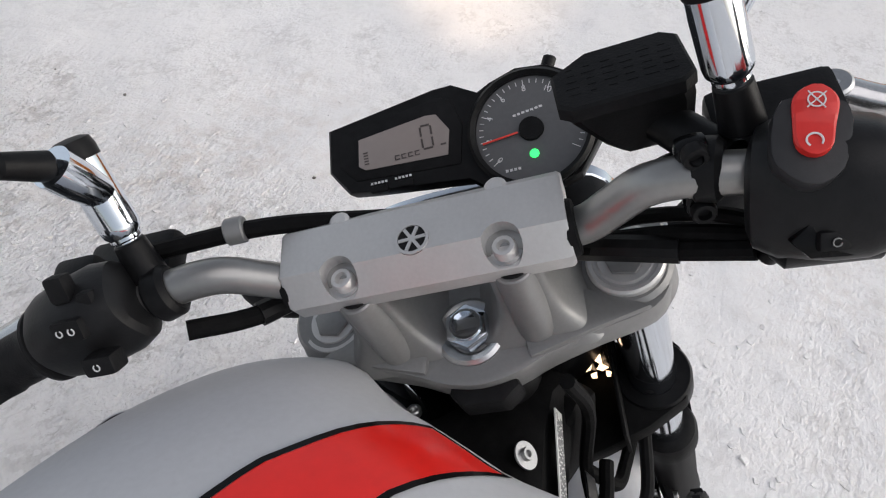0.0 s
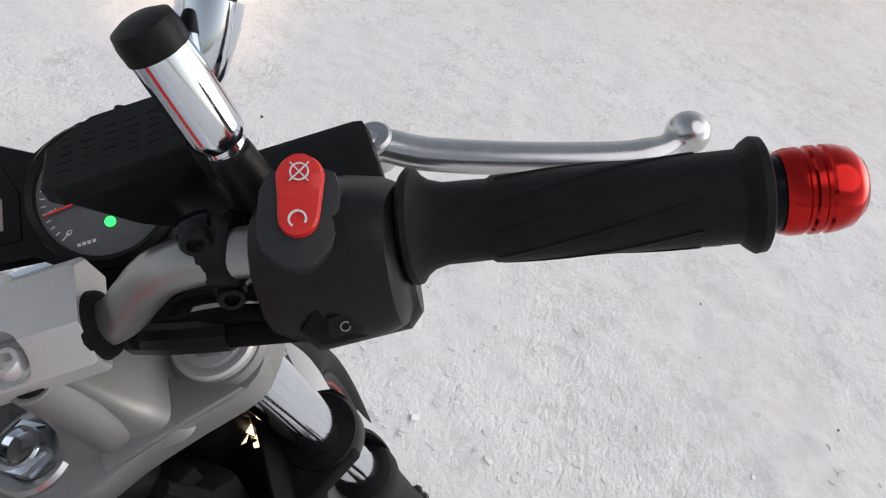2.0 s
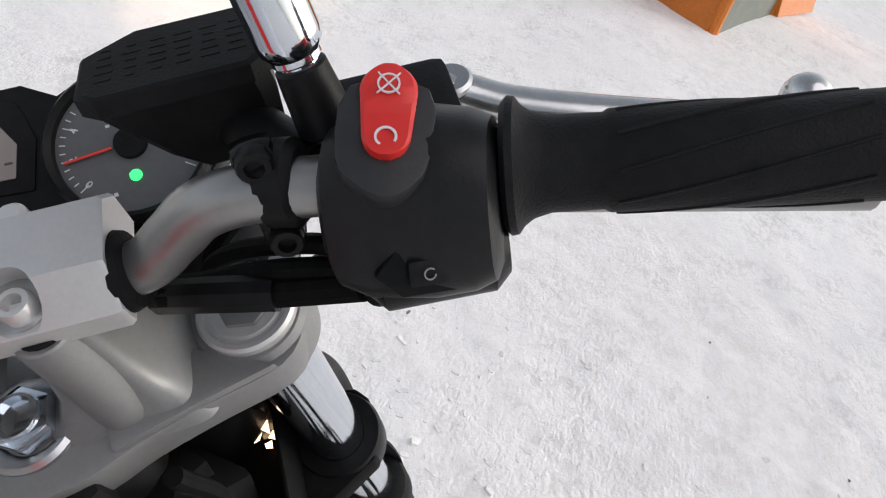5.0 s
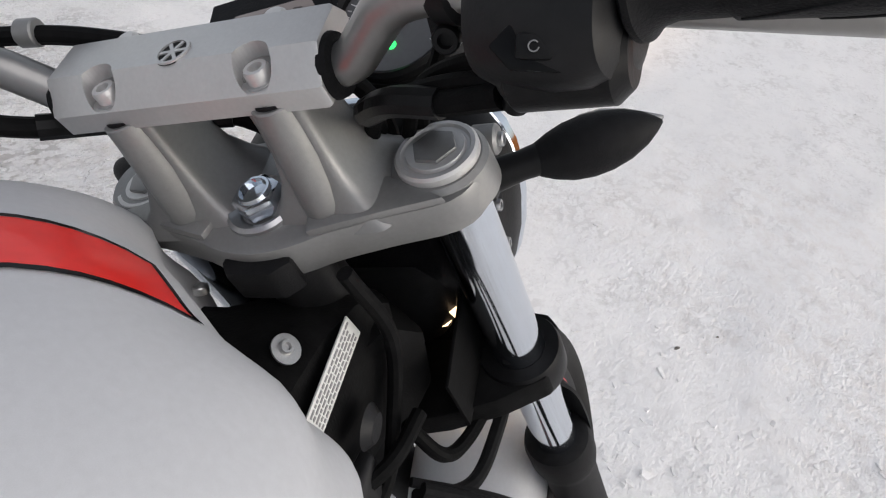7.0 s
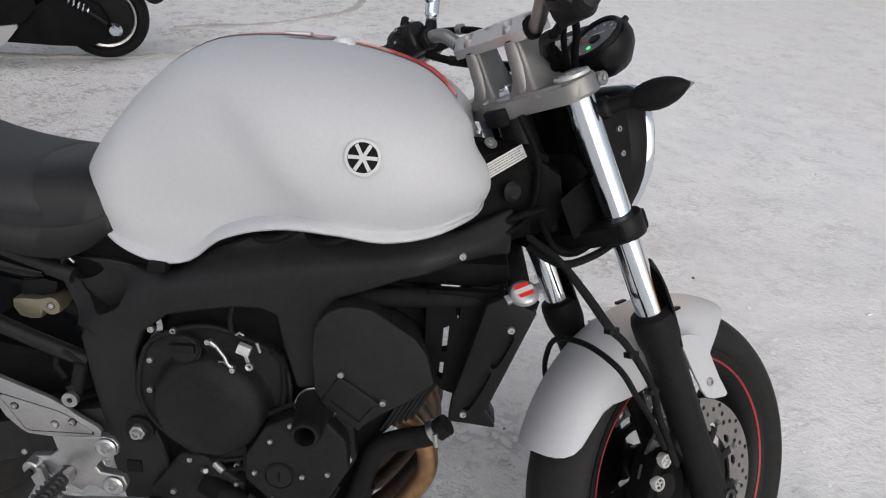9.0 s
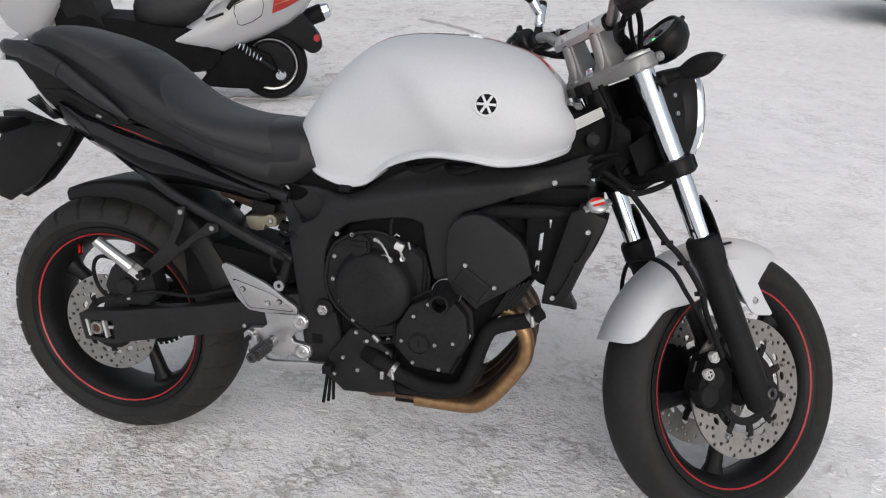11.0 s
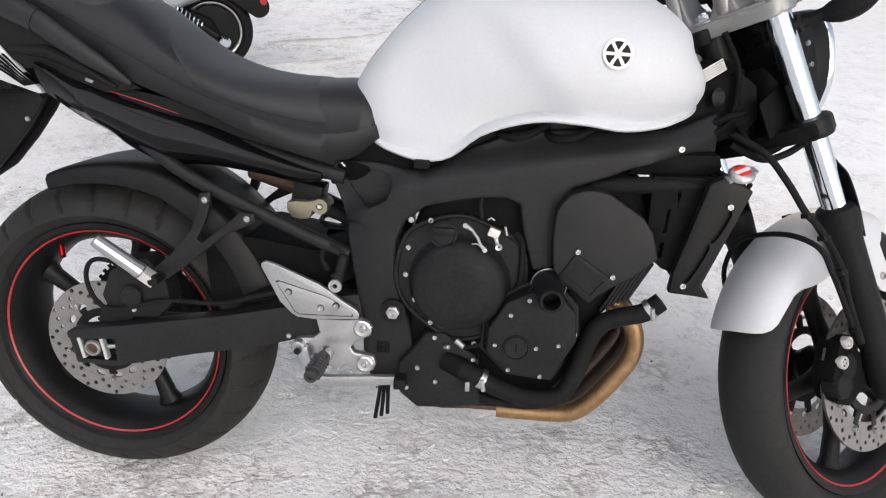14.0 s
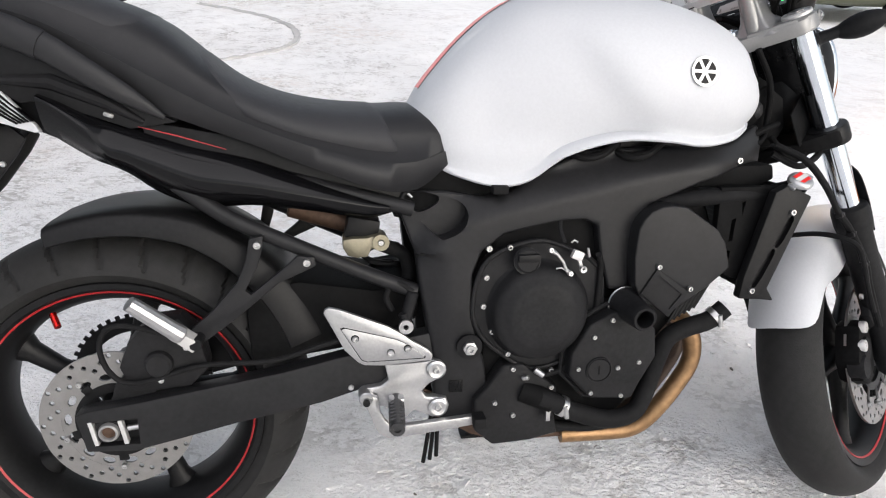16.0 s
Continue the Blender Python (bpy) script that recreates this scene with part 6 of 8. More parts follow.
# ---- engine ----
case = [(0.600, 0.330), (0.615, 0.275), (0.66, 0.252), (0.76, 0.245), (0.85, 0.262), (0.90, 0.330), (0.925, 0.42), (0.97, 0.475), (1.005, 0.53), (1.015, 0.62), (0.985, 0.70), (0.88, 0.715), (0.80, 0.68), (0.70, 0.655), (0.62, 0.63), (0.592, 0.55), (0.600, 0.44)]
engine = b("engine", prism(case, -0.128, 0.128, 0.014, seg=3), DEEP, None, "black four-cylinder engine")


def cover(name, pts, y0, y1, bev, label="", mat=None):
    return b(name, prism(pts, y0, y1, bev, seg=3), mat or ENGINE_BLACK, None, label or "black engine cover")


flange = rounded([(0.634, 0.608), (0.691, 0.621), (0.740, 0.606), (0.795, 0.573), (0.806, 0.502), (0.790, 0.441), (0.743, 0.405), (0.683, 0.394), (0.632, 0.424), (0.594, 0.462), (0.580, 0.512), (0.596, 0.580)], 3)
cover("clutch_flange", flange, -0.150, -0.120, 0.006, "black engine cover")
rib = [(p[0], -0.150, p[1]) for p in flange]
b("flange_rib", tube(rib + rib[:1], 0.0042, 8), ENGINE_BLACK, engine)
CL = Vector((0.692, 0.0, 0.501))
clutch = b("clutch_cover", lathe([(0, 0.0470), (0.034, 0.0465), (0.052, 0.0450), (0.0600, 0.0425), (0.0640, 0.0395), (0.0690, 0.0375), (0.0765, 0.0335), (0.0815, 0.025), (0.0845, 0.012), (0.0880, 0.005), (0.0960, 0.0), (0, 0.0)], 64, along(CL + Vector((0, -0.146, 0)), (0, -1, 0))), ENGINE_BLACK, None, "round black clutch cover")
filler = b("oil_filler", lathe([(0, 0.014), (0.0175, 0.014), (0.0205, 0.011), (0.0205, 0.0), (0, 0.0)], 32, along((0.664, -0.165, 0.594), (0, -1, 0.1))), ENGINE_BLACK, engine, "black oil filler cap")
b("filler_ring", lathe([(0.0195, 0.0), (0.0225, 0.0), (0.0225, 0.0060), (0.0195, 0.0060)], 36, along((0.664, -0.167, 0.593), (0, -1, 0.1)), close=True), FRAME_BLACK, filler)
b("filler_grip", box((0.664, -0.182, 0.601), (0.036, 0.009, 0.013), 0.003), BLACK, filler)
for x, z in ((0.640, 0.612), (0.602, 0.562), (0.598, 0.512), (0.614, 0.466), (0.643, 0.424), (0.722, 0.388)):
    bolt(engine, (x, -0.152, z), (0, -1, 0), 0.95)
# clutch arm and cable holder
b("clutch_arm", tube([(0.700, -0.178, 0.613), (0.712, -0.180, 0.605), (0.722, -0.182, 0.592), (0.727, -0.182, 0.580), (0.734, -0.180, 0.573)], [0.0050, 0.0026, 0.0024, 0.0026, 0.0046], 10), BOLT, engine, "zinc-plated clutch release arm")
b("arm_spring", tube([(0.712, -0.176, 0.580), (0.720, -0.179, 0.582), (0.728, -0.181, 0.577), (0.736, -0.181, 0.570)], 0.0014, 8), BOLT, engine)
b("cable_bracket", box((0.748, -0.174, 0.601), (0.019, 0.010, 0.015), 0.002, Matrix.Rotation(radians(22), 3, "Y")), CAP_STEEL, engine, "small bright cable bracket")
b("bracket_tongue", box((0.753, -0.176, 0.587), (0.006, 0.004, 0.018), 0.0012, Matrix.Rotation(radians(-18), 3, "Y")), BOLT, engine)
b("cable_nipple", lathe([(0.002, 0.0), (0.0056, 0.0), (0.0062, 0.002), (0.0056, 0.005), (0.002, 0.004)], 20, along((0.757, -0.178, 0.578), (0, -1, 0.1)), close=True), BOLT, engine)
b("spring_clip", tube([(0.737, -0.172, 0.622), (0.742, -0.172, 0.626), (0.748, -0.172, 0.622)], 0.0016, 8), BOLT, engine)
b("cable_end", rod((0.766, -0.172, 0.612), (0.770, -0.171, 0.596), 0.0024, seg=12, bevel=0.0006), BOLT, engine)
for p in ((0.700, -0.181, 0.613), (0.734, -0.184, 0.573)):
    bolt(engine, p, (0, -1, 0.2), 0.85)
b("clutch_cable", tube([(0.786, -0.170, 0.600), (0.798, -0.155, 0.570), (0.792, -0.155, 0.48), (0.750, -0.158, 0.40), (0.70, -0.15, 0.375)], 0.005, 10, 6), RUBBER, engine)
b("clutch_cable", tube([(0.728, -0.165, 0.62), (0.724, -0.150, 0.645), (0.735, -0.13, 0.68)], 0.004, 8, 6), RUBBER, engine)

# ignition cover and its inspection plug
stator = [(0.775, 0.480), (0.812, 0.500), (0.862, 0.503), (0.894, 0.466), (0.899, 0.416), (0.875, 0.372), (0.860, 0.339), (0.785, 0.345), (0.744, 0.388), (0.746, 0.431)]
st_cover = cover("pickup_cover", stator, -0.184, -0.120, 0.005, "black ignition pickup cover")
wide = [(0.820 + (x - 0.820) * 1.10, -0.158, 0.418 + (z - 0.418) * 1.09) for x, z in stator]
cover("pickup_flange", [(x, z) for x, y, z in wide], -0.156, -0.120, 0.004, "black engine cover")
b("pickup_rib", tube(wide[5:] + wide[:3], 0.0040, 8), ENGINE_BLACK, st_cover)
b("pickup_plug", lathe([(0, 0.0030), (0.0195, 0.0030), (0.0205, 0.0006), (0.0212, 0.0036), (0.0228, 0.0036), (0.0235, 0.0), (0, 0.0)], 36, along((0.796, -0.1835, 0.399), (0, -1, 0))), ENGINE_BLACK, st_cover)
b("plug_slot", box((0.796, -0.1868, 0.399), (0.0025, 0.002, 0.016), 0.0005), BLACK_GLOSS, st_cover)
for x, z in ((0.784, 0.459), (0.814, 0.488), (0.759, 0.402), (0.830, 0.400), (0.868, 0.408), (0.784, 0.356), (0.840, 0.347)):
    bolt(st_cover, (x, -0.184, z), (0, -1, 0), 0.8)
bolt(engine, (0.893, -0.160, 0.420), (0.4, -1, 0), 1.4)

# plastic shield over the cylinders
shield = [(0.845, 0.596), (0.848, 0.643), (0.856, 0.658), (0.868, 0.671), (0.886, 0.679), (0.905, 0.681), (0.930, 0.677), (0.989, 0.638), (1.006, 0.614), (1.018, 0.571), (0.982, 0.539), (0.947, 0.516), (0.917, 0.493), (0.863, 0.519), (0.849, 0.548)]
sh = cover("cylinder_shield", shield, -0.182, -0.120, 0.004, "matt black cylinder side shield", FRAME_BLACK)
low_plate = b("shield_lower", prism([(0.885, 0.576), (0.946, 0.533), (0.913, 0.488), (0.858, 0.533)], -0.1865, -0.15, 0.003), ENGINE_BLACK, sh)
carve(low_plate, [prism([(0.888, 0.565), (0.933, 0.529), (0.913, 0.503), (0.872, 0.535)], -0.1835, -0.2, 0)])
for x, z in ((0.887, 0.579), (0.947, 0.538)):
    bolt(sh, (x, -0.185, z), (0, -1, 0), 0.95)
# cooling fins seen below the shield
for k in range(6):
    b("cooling_fin", box((0.958 + 0.009 * k, -0.09, 0.492 + 0.005 * k), (0.005, 0.10, 0.075), 0.0008, Matrix.Rotation(radians(28), 3, "Y")), ENGINE_BLACK, engine)

# crash slider
b("slider_washer", lathe([(0.0290, 0.0), (0.0312, 0.0), (0.0314, 0.002), (0.0305, 0.0030), (0.0290, 0.0028)], 44, along((0.8455, -0.158, 0.507), (0, -1, 0)), close=True), STEEL, engine, "bright steel slider washer")
b("crash_slider", lathe([(0.0, 0.040), (0.0140, 0.040), (0.0148, 0.078), (0.0190, 0.078), (0.0212, 0.074), (0.0220, 0.060), (0.0250, 0.012), (0.0295, 0.006), (0.0295, 0.0), (0, 0.0)], 36, along((0.8455, -0.157, 0.507), (0.01, -1, 0))), BLACK_MATT, engine, "black nylon crash slider")

# lower crankcase, sump and water pipes
low = rounded([(0.635, 0.404), (0.670, 0.406), (0.733, 0.357), (0.731, 0.306), (0.739, 0.267), (0.687, 0.256), (0.621, 0.253), (0.588, 0.282), (0.586, 0.340), (0.607, 0.364)], 1)
pump = cover("water_pump", low, -0.158, -0.11, 0.006, "black water pump housing")
b("pump_snout", tube([(0.672, -0.150, 0.352), (0.700, -0.162, 0.343), (0.722, -0.168, 0.334)], [0.020, 0.0195, 0.0185], 20), DEEP, pump)
for x, z in ((0.652, 0.398), (0.722, 0.359), (0.622, 0.336), (0.655, 0.310), (0.602, 0.295)):
    bolt(pump, (x, -0.159, z), (0, -1, 0), 0.9)
b("drain_bolt", rod((0.670, -0.158, 0.379), (0.678, -0.166, 0.383), 0.0045, seg=12, bevel=0.001), BOLT, pump)
b("drain_union", rod((0.690, -0.160, 0.395), (0.705, -0.166, 0.385), 0.006, seg=12, bevel=0.001), BOLT, pump)
hs_path = [(0.700, -0.166, 0.344), (0.727, -0.171, 0.334), (0.762, -0.172, 0.315), (0.827, -0.168, 0.293), (0.880, -0.158, 0.298), (0.904, -0.150, 0.335), (0.920, -0.147, 0.390), (0.938, -0.146, 0.432), (0.972, -0.146, 0.450), (1.013, -0.148, 0.463), (1.040, -0.15, 0.486)]
wh = b("water_hose", tube(hs_path, 0.0165, 18, 7), RUBBER, None, "thick black coolant hose")
for i in (1, 9):
    p, q = Vector(hs_path[i]), Vector(hs_path[i + 1])
    c = p.lerp(q, 0.35)
    d = (q - p).normalized() * 0.005
    b("hose_clamp", rod(c - d, c + d, 0.0182, seg=28), BOLT, wh, "steel hose clamp")
    b("clamp_screw", rod(c + Vector((0, -0.017, 0.008)), c + Vector((0.004, -0.017, -0.014)), 0.0042, seg=10), BOLT, wh)
b("drain_clip", box((0.714, -0.172, 0.313), (0.008, 0.006, 0.022), 0.001), BOLT, pump)
b("sump", prism([(0.62, 0.275), (0.655, 0.232), (0.72, 0.220), (0.84, 0.222), (0.86, 0.262)], -0.085, 0.085, 0.008), ENGINE_BLACK, engine)
lo = b("lower_hose", tube([(0.700, -0.135, 0.288), (0.76, -0.140, 0.268), (0.84, -0.135, 0.262), (0.90, -0.125, 0.285), (0.925, -0.120, 0.34)], 0.008, 12, 6), RUBBER, engine)

# ---- exhaust ----
for k, y in enumerate((-0.106, -0.045, 0.030, 0.10)):
    pth = [(0.935, y, 0.475), (0.975, y, 0.458), (1.003, y, 0.425), (1.013, y, 0.392), (1.010, y, 0.360), (0.994, y, 0.328), (0.963, y, 0.282), (0.934, y * 0.97, 0.247), (0.908, y * 0.93, 0.229), (0.870, y * 0.90, 0.2235), (0.77, y * 0.85, 0.2225)]
    b("exhaust_header", tube(pth, 0.0168, 20, 5), BRONZE if k == 0 else PIPE_DARK, None, "bronze-tinted steel exhaust header" if k == 0 else "dark brown steel exhaust header")
b("exhaust_collector", bevelled(loft([[(x, y * hw, z + q * hz) for y, q in ((-1, -1), (-1, 1), (1, 1), (1, -1))] for x, hw, hz, z in ((0.76, 0.085, 0.020, 0.238), (0.66, 0.085, 0.028, 0.240), (0.60, 0.07, 0.026, 0.252), (0.50, 0.045, 0.022, 0.30))]), 0.012), BROWN, None, "heat-stained exhaust collector under the engine")
b("heat_strip", box((0.80, -0.085, 0.222), (0.16, 0.012, 0.010), 0.003), BROWN)

# ---- radiator ----
rd = Vector((1.133, 0, 0.700)) - Vector((1.066, 0, 0.520))
rt = Matrix.Rotation(math.atan2(rd.x, rd.z), 3, "Y")
rc0 = Vector((1.100, 0, 0.612))
rad = b("radiator", box(rc0, (0.034, 0.33, 0.19), 0.004, rt), BLACK_MATT, None, "black radiator in front of the engine")
for k in range(22):
    b("radiator_fin", add_box(bmesh.new(), rc0 + rt @ Vector((0.0, 0, -0.088 + 0.0083 * k)), (0.037, 0.30, 0.002), rt), ENGINE_BLACK, rad)
for sgn in (-1, 1):
    side = b("radiator_side", prism([(1.105, 0.712), (1.150, 0.692), (1.092, 0.532), (1.108, 0.508), (1.078, 0.512), (1.040, 0.515), (1.044, 0.552), (1.082, 0.700)], sgn * 0.166, sgn * 0.186, 0.004), BLACK, rad, "black plastic radiator cover")
    carve(side, [prism(rounded([(xa - 0.0055, za), (xa + 0.0045, za - 0.004), (xb + 0.0055, zb), (xb - 0.0045, zb + 0.004)], 3), sgn * 0.178, sgn * 0.20, 0) for xa, za, xb, zb in ((1.066, 0.542, 1.090, 0.594), (1.099, 0.612, 1.117, 0.652))])
    for x, z in ((1.117, 0.666), (1.061, 0.530)):
        bolt(rad, (x, sgn * 0.186, z), (0, sgn, 0), 1.05)
rcap = b("radiator_cap", lathe([(0, 0.011), (0.014, 0.011), (0.0185, 0.008), (0.0205, 0.005), (0.0205, 0.001), (0.015, -0.004), (0, -0.004)], 36, along((1.130, -0.176, 0.714), (-0.1, -0.48, 0.87))), BOLT, rad, "zinc radiator cap with red and white label")
for sg in (-1, 1):
    k = box((0.020 * sg, 0.002, 0), (0.014, 0.006, 0.014), 0.002)
    bmesh.ops.transform(k, matrix=along((1.130, -0.176, 0.714), (-0.1, -0.48, 0.87)) @ Matrix.Rotation(0.3, 4, "Y"), verts=k.verts)
    b("cap_ear", k, BOLT, rcap)
CM = along((1.130, -0.176, 0.714), (-0.1, -0.48, 0.87)) @ Matrix.Rotation(0.3, 4, "Y")
for zc, mt, hz in ((0.0075, RED, 0.0030), (0.0, LABEL, 0.0036), (-0.0075, RED, 0.0030)):
    k = prism([(-0.0135 + abs(zc) * 0.35, zc - hz), (0.0135 - abs(zc) * 0.35, zc - hz), (0.0135 - abs(zc) * 0.55, zc + hz), (-0.0135 + abs(zc) * 0.55, zc + hz)], 0.0108, 0.0116, 0)
    bmesh.ops.transform(k, matrix=CM, verts=k.verts)
    b("cap_label", k, mt, rcap)
b("filler_neck", rod((1.130, -0.168, 0.706), (1.118, -0.13, 0.690), 0.014, seg=20), BLACK, rad)
b("top_hose", tube([(1.118, -0.14, 0.688), (1.07, -0.145, 0.690), (1.0, -0.148, 0.688), (0.93, -0.140, 0.680), (0.87, -0.11, 0.665)], 0.014, 14, 6), RUBBER, rad)
b("overflow_hose", tube([(1.150, -0.165, 0.700), (1.146, -0.150, 0.672), (1.128, -0.14, 0.62), (1.10, -0.12, 0.56)], 0.004, 8, 6), RUBBER, rad)
b("radiator_lug", prism([(1.070, 0.545), (1.092, 0.532), (1.110, 0.500), (1.074, 0.508)], -0.160, -0.120, 0.003), BLACK, rad)
# Added dark plate fills the bright gap behind the radiator; slits left open.
shroud = b("radiator_gap_fill", prism([(1.000, 0.705), (1.125, 0.705), (1.068, 0.535), (1.030, 0.548), (1.000, 0.575)], -0.158, -0.140, 0.003), DEEP, rad, "dark filler plate closing the gap behind the radiator")
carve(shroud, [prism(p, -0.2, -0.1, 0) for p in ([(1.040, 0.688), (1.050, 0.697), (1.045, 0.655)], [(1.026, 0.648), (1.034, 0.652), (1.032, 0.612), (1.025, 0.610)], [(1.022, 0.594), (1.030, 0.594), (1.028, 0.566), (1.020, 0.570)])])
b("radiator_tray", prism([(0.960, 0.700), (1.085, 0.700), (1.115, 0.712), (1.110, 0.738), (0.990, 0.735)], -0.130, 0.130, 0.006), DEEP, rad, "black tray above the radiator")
# Added dark block stands in for the shaded interior under the tank's rear.
b("tank_dark_fill", prism([(0.455, 0.655), (0.455, 0.705), (0.500, 0.765), (0.600, 0.765), (0.670, 0.700), (0.600, 0.655)], -0.105, 0.105, 0.006), DEEP, None, "dark filler for the shaded space under the rear of the tank")
# dark airbox and hoses that fill the space under the tank
b("airbox", prism([(0.56, 0.72), (0.60, 0.655), (0.80, 0.655), (1.00, 0.71), (1.04, 0.80), (0.80, 0.82), (0.62, 0.80)], -0.095, 0.095, 0.01), BLACK, None, "black airbox under the tank")
for x in (0.66, 0.74, 0.82):
    b("intake_hose", tube([(x, -0.10, 0.765), (x + 0.02, -0.13, 0.755), (x + 0.05, -0.135, 0.758), (x + 0.09, -0.11, 0.775)], 0.007, 10, 5), RUBBER)

# ---- rider's footrest and brake pedal ----
heel = [(0.337, 0.512), (0.339, 0.518), (0.346, 0.521), (0.362, 0.517), (0.440, 0.484), (0.462, 0.470), (0.480, 0.456), (0.508, 0.438), (0.514, 0.430), (0.512, 0.420), (0.434, 0.415), (0.400, 0.418), (0.390, 0.424), (0.369, 0.446)]
rearset = b("footrest_hanger", prism(heel, -0.1515, -0.143, 0.0014), HANGER, None, "bare cast alloy footrest hanger with heel plate")
groove = [(0.362, 0.485), (0.368, 0.487), (0.452, 0.462), (0.468, 0.454), (0.503, 0.428), (0.502, 0.4235), (0.404, 0.4225), (0.395, 0.427)]
carve(rearset, [prism(groove, -0.1507, -0.17, 0)])
b("heel_relief", prism([(0.4315 + (x - 0.4315) * 0.965, 0.449 + (z - 0.449) * 0.93) for x, z in groove], -0.1519, -0.1500, 0.0004), HANGER, rearset)
b("heel_groove", prism([(0.4315 + (x - 0.4315) * 0.996, 0.449 + (z - 0.449) * 0.992) for x, z in groove], -0.1509, -0.1500, 0), BLACK_MATT, rearset)
arm_pts = [(0.434, 0.416), (0.488, 0.416), (0.514, 0.419), (0.530, 0.416), (0.538, 0.405), (0.534, 0.388), (0.509, 0.376), (0.497, 0.363), (0.503, 0.352), (0.539, 0.347), (0.544, 0.332), (0.538, 0.318), (0.516, 0.312), (0.483, 0.328), (0.468, 0.314), (0.431, 0.340), (0.408, 0.341), (0.392, 0.350), (0.391, 0.366), (0.403, 0.375), (0.427, 0.377), (0.440, 0.388)]
b("hanger_arm", prism(arm_pts, -0.150, -0.132, 0.0035, seg=3), HANGER, rearset)
for x, z in ((0.520, 0.403), (0.524, 0.333)):
    b("hanger_washer", lathe([(0.006, 0), (0.0155, 0), (0.0165, 0.002), (0.0165, 0.005), (0.013, 0.007), (0.006, 0.006)], 28, along((x, -0.151, z), (0, -1, 0)), close=True), STEEL, rearset)
    bolt(rearset, (x, -0.156, z), (0, -1, 0), 1.2)
for x, z, me in ((0.386, 0.466, BOLT_ME), (0.472, 0.444, BOLT_ME), (0.444, 0.438, BOLT_DARK)):
    b("bolt_seat", lathe([(0.0, 0.0), (0.0066, 0.0), (0.0066, 0.0006), (0.0, 0.0006)], 20, along((x, -0.1517, z), (0, -1, 0))), BLACK_MATT, rearset)
    bolt(rearset, (x, -0.1528, z), (0, -1, 0), 0.95, me)
b("hanger_eye", lathe([(0.0045, 0), (0.011, 0), (0.012, 0.002), (0.012, 0.008), (0.0045, 0.008)], 24, along((0.470, -0.141, 0.480), (0, -1, 0)), close=True), HANGER, rearset)
peg = b("rider_peg", tube([(0.452, -0.150, 0.350), (0.450, -0.185, 0.349), (0.446, -0.235, 0.346)], [0.013, 0.0125, 0.0125], 20), PEG, rearset, "dark grey ribbed rider footrest")
b("peg_end", lathe([(0.006, 0), (0.012, 0), (0.0125, 0.002), (0.012, 0.005), (0.006, 0.005)], 24, along((0.446, -0.234, 0.346), (-0.08, -1, -0.06)), close=True), PEG, rearset)
pr = bmesh.new()
for k in range(6):
    add_box(pr, (0.450 - 0.0007 * k, -0.178 - 0.0095 * k, 0.3488 - 0.0005 * k), (0.026, 0.004, 0.026))
many(b("peg_ribs", bevelled(pr, 0.003, 1), PEG, rearset))
b("peg_bracket", box((0.452, -0.160, 0.351), (0.026, 0.020, 0.022), 0.004), HANGER, rearset)
b("pedal_pivot", rod((0.402, -0.132, 0.362), (0.402, -0.166, 0.362), 0.0125, seg=24, bevel=0.002), HANGER, rearset)
b("pivot_cap", rod((0.402, -0.165, 0.357), (0.402, -0.170, 0.357), 0.006, seg=18), BLACK, rearset)
pedal = b("brake_pedal", prism(rounded([(0.397, 0.366), (0.408, 0.330), (0.418, 0.304), (0.434, 0.290), (0.455, 0.288), (0.585, 0.301), (0.585, 0.317), (0.462, 0.308), (0.440, 0.313), (0.426, 0.334), (0.420, 0.364)], 2), -0.166, -0.154, 0.002), HANGER, None, "cast alloy rear brake pedal")
b("pedal_pad", box((0.592, -0.170, 0.311), (0.022, 0.030, 0.020), 0.004), RUBBER, pedal)
bolt(pedal, (0.600, -0.150, 0.292), (0, -1, 0), 1.0)
b("brake_switch", rod((0.466, -0.135, 0.50), (0.474, -0.135, 0.478), 0.008, seg=14), BLACK_MATT, rearset)
b("master_cylinder", rod((0.484, -0.128, 0.535), (0.470, -0.130, 0.480), 0.010, seg=18, bevel=0.002), BLACK_MATT, rearset)
b("master_hose", tube([(0.484, -0.128, 0.535), (0.455, -0.125, 0.55), (0.44, -0.12, 0.525), (0.45, -0.118, 0.50)], 0.005, 10, 6), RUBBER, rearset)

# ---- rear shock with its reservoir ----
shock = b("rear_shock", rod((0.285, -0.03, 0.665), (0.420, -0.03, 0.622), 0.020, seg=24, bevel=0.003), BROWN, None, "rear shock absorber with gold linkage")
b("shock_body", box((0.405, -0.055, 0.630), (0.055, 0.055, 0.040), 0.006, Matrix.Rotation(radians(12), 3, "Y")), BLACK, shock)
b("shock_clamp", prism(rounded([(0.372, 0.618), (0.410, 0.620), (0.436, 0.625), (0.448, 0.612), (0.440, 0.598), (0.418, 0.602), (0.412, 0.588), (0.380, 0.590)], 2), -0.098, -0.050, 0.003), GOLD, shock, "gold-coloured plated clamp")
b("clamp_eye", lathe([(0.006, 0), (0.014, 0), (0.014, 0.006), (0.006, 0.006)], 24, along((0.434, -0.098, 0.613), (0, -1, 0)), close=True), GOLD, shock)
bolt(shock, (0.434, -0.102, 0.613), (0, -1, 0), 0.8, BOLT_DARK)
b("shock_hose", tube([(0.44, -0.07, 0.60), (0.475, -0.06, 0.58), (0.485, -0.06, 0.54), (0.465, -0.06, 0.50)], 0.012, 12, 6), RUBBER, shock)
coil = []
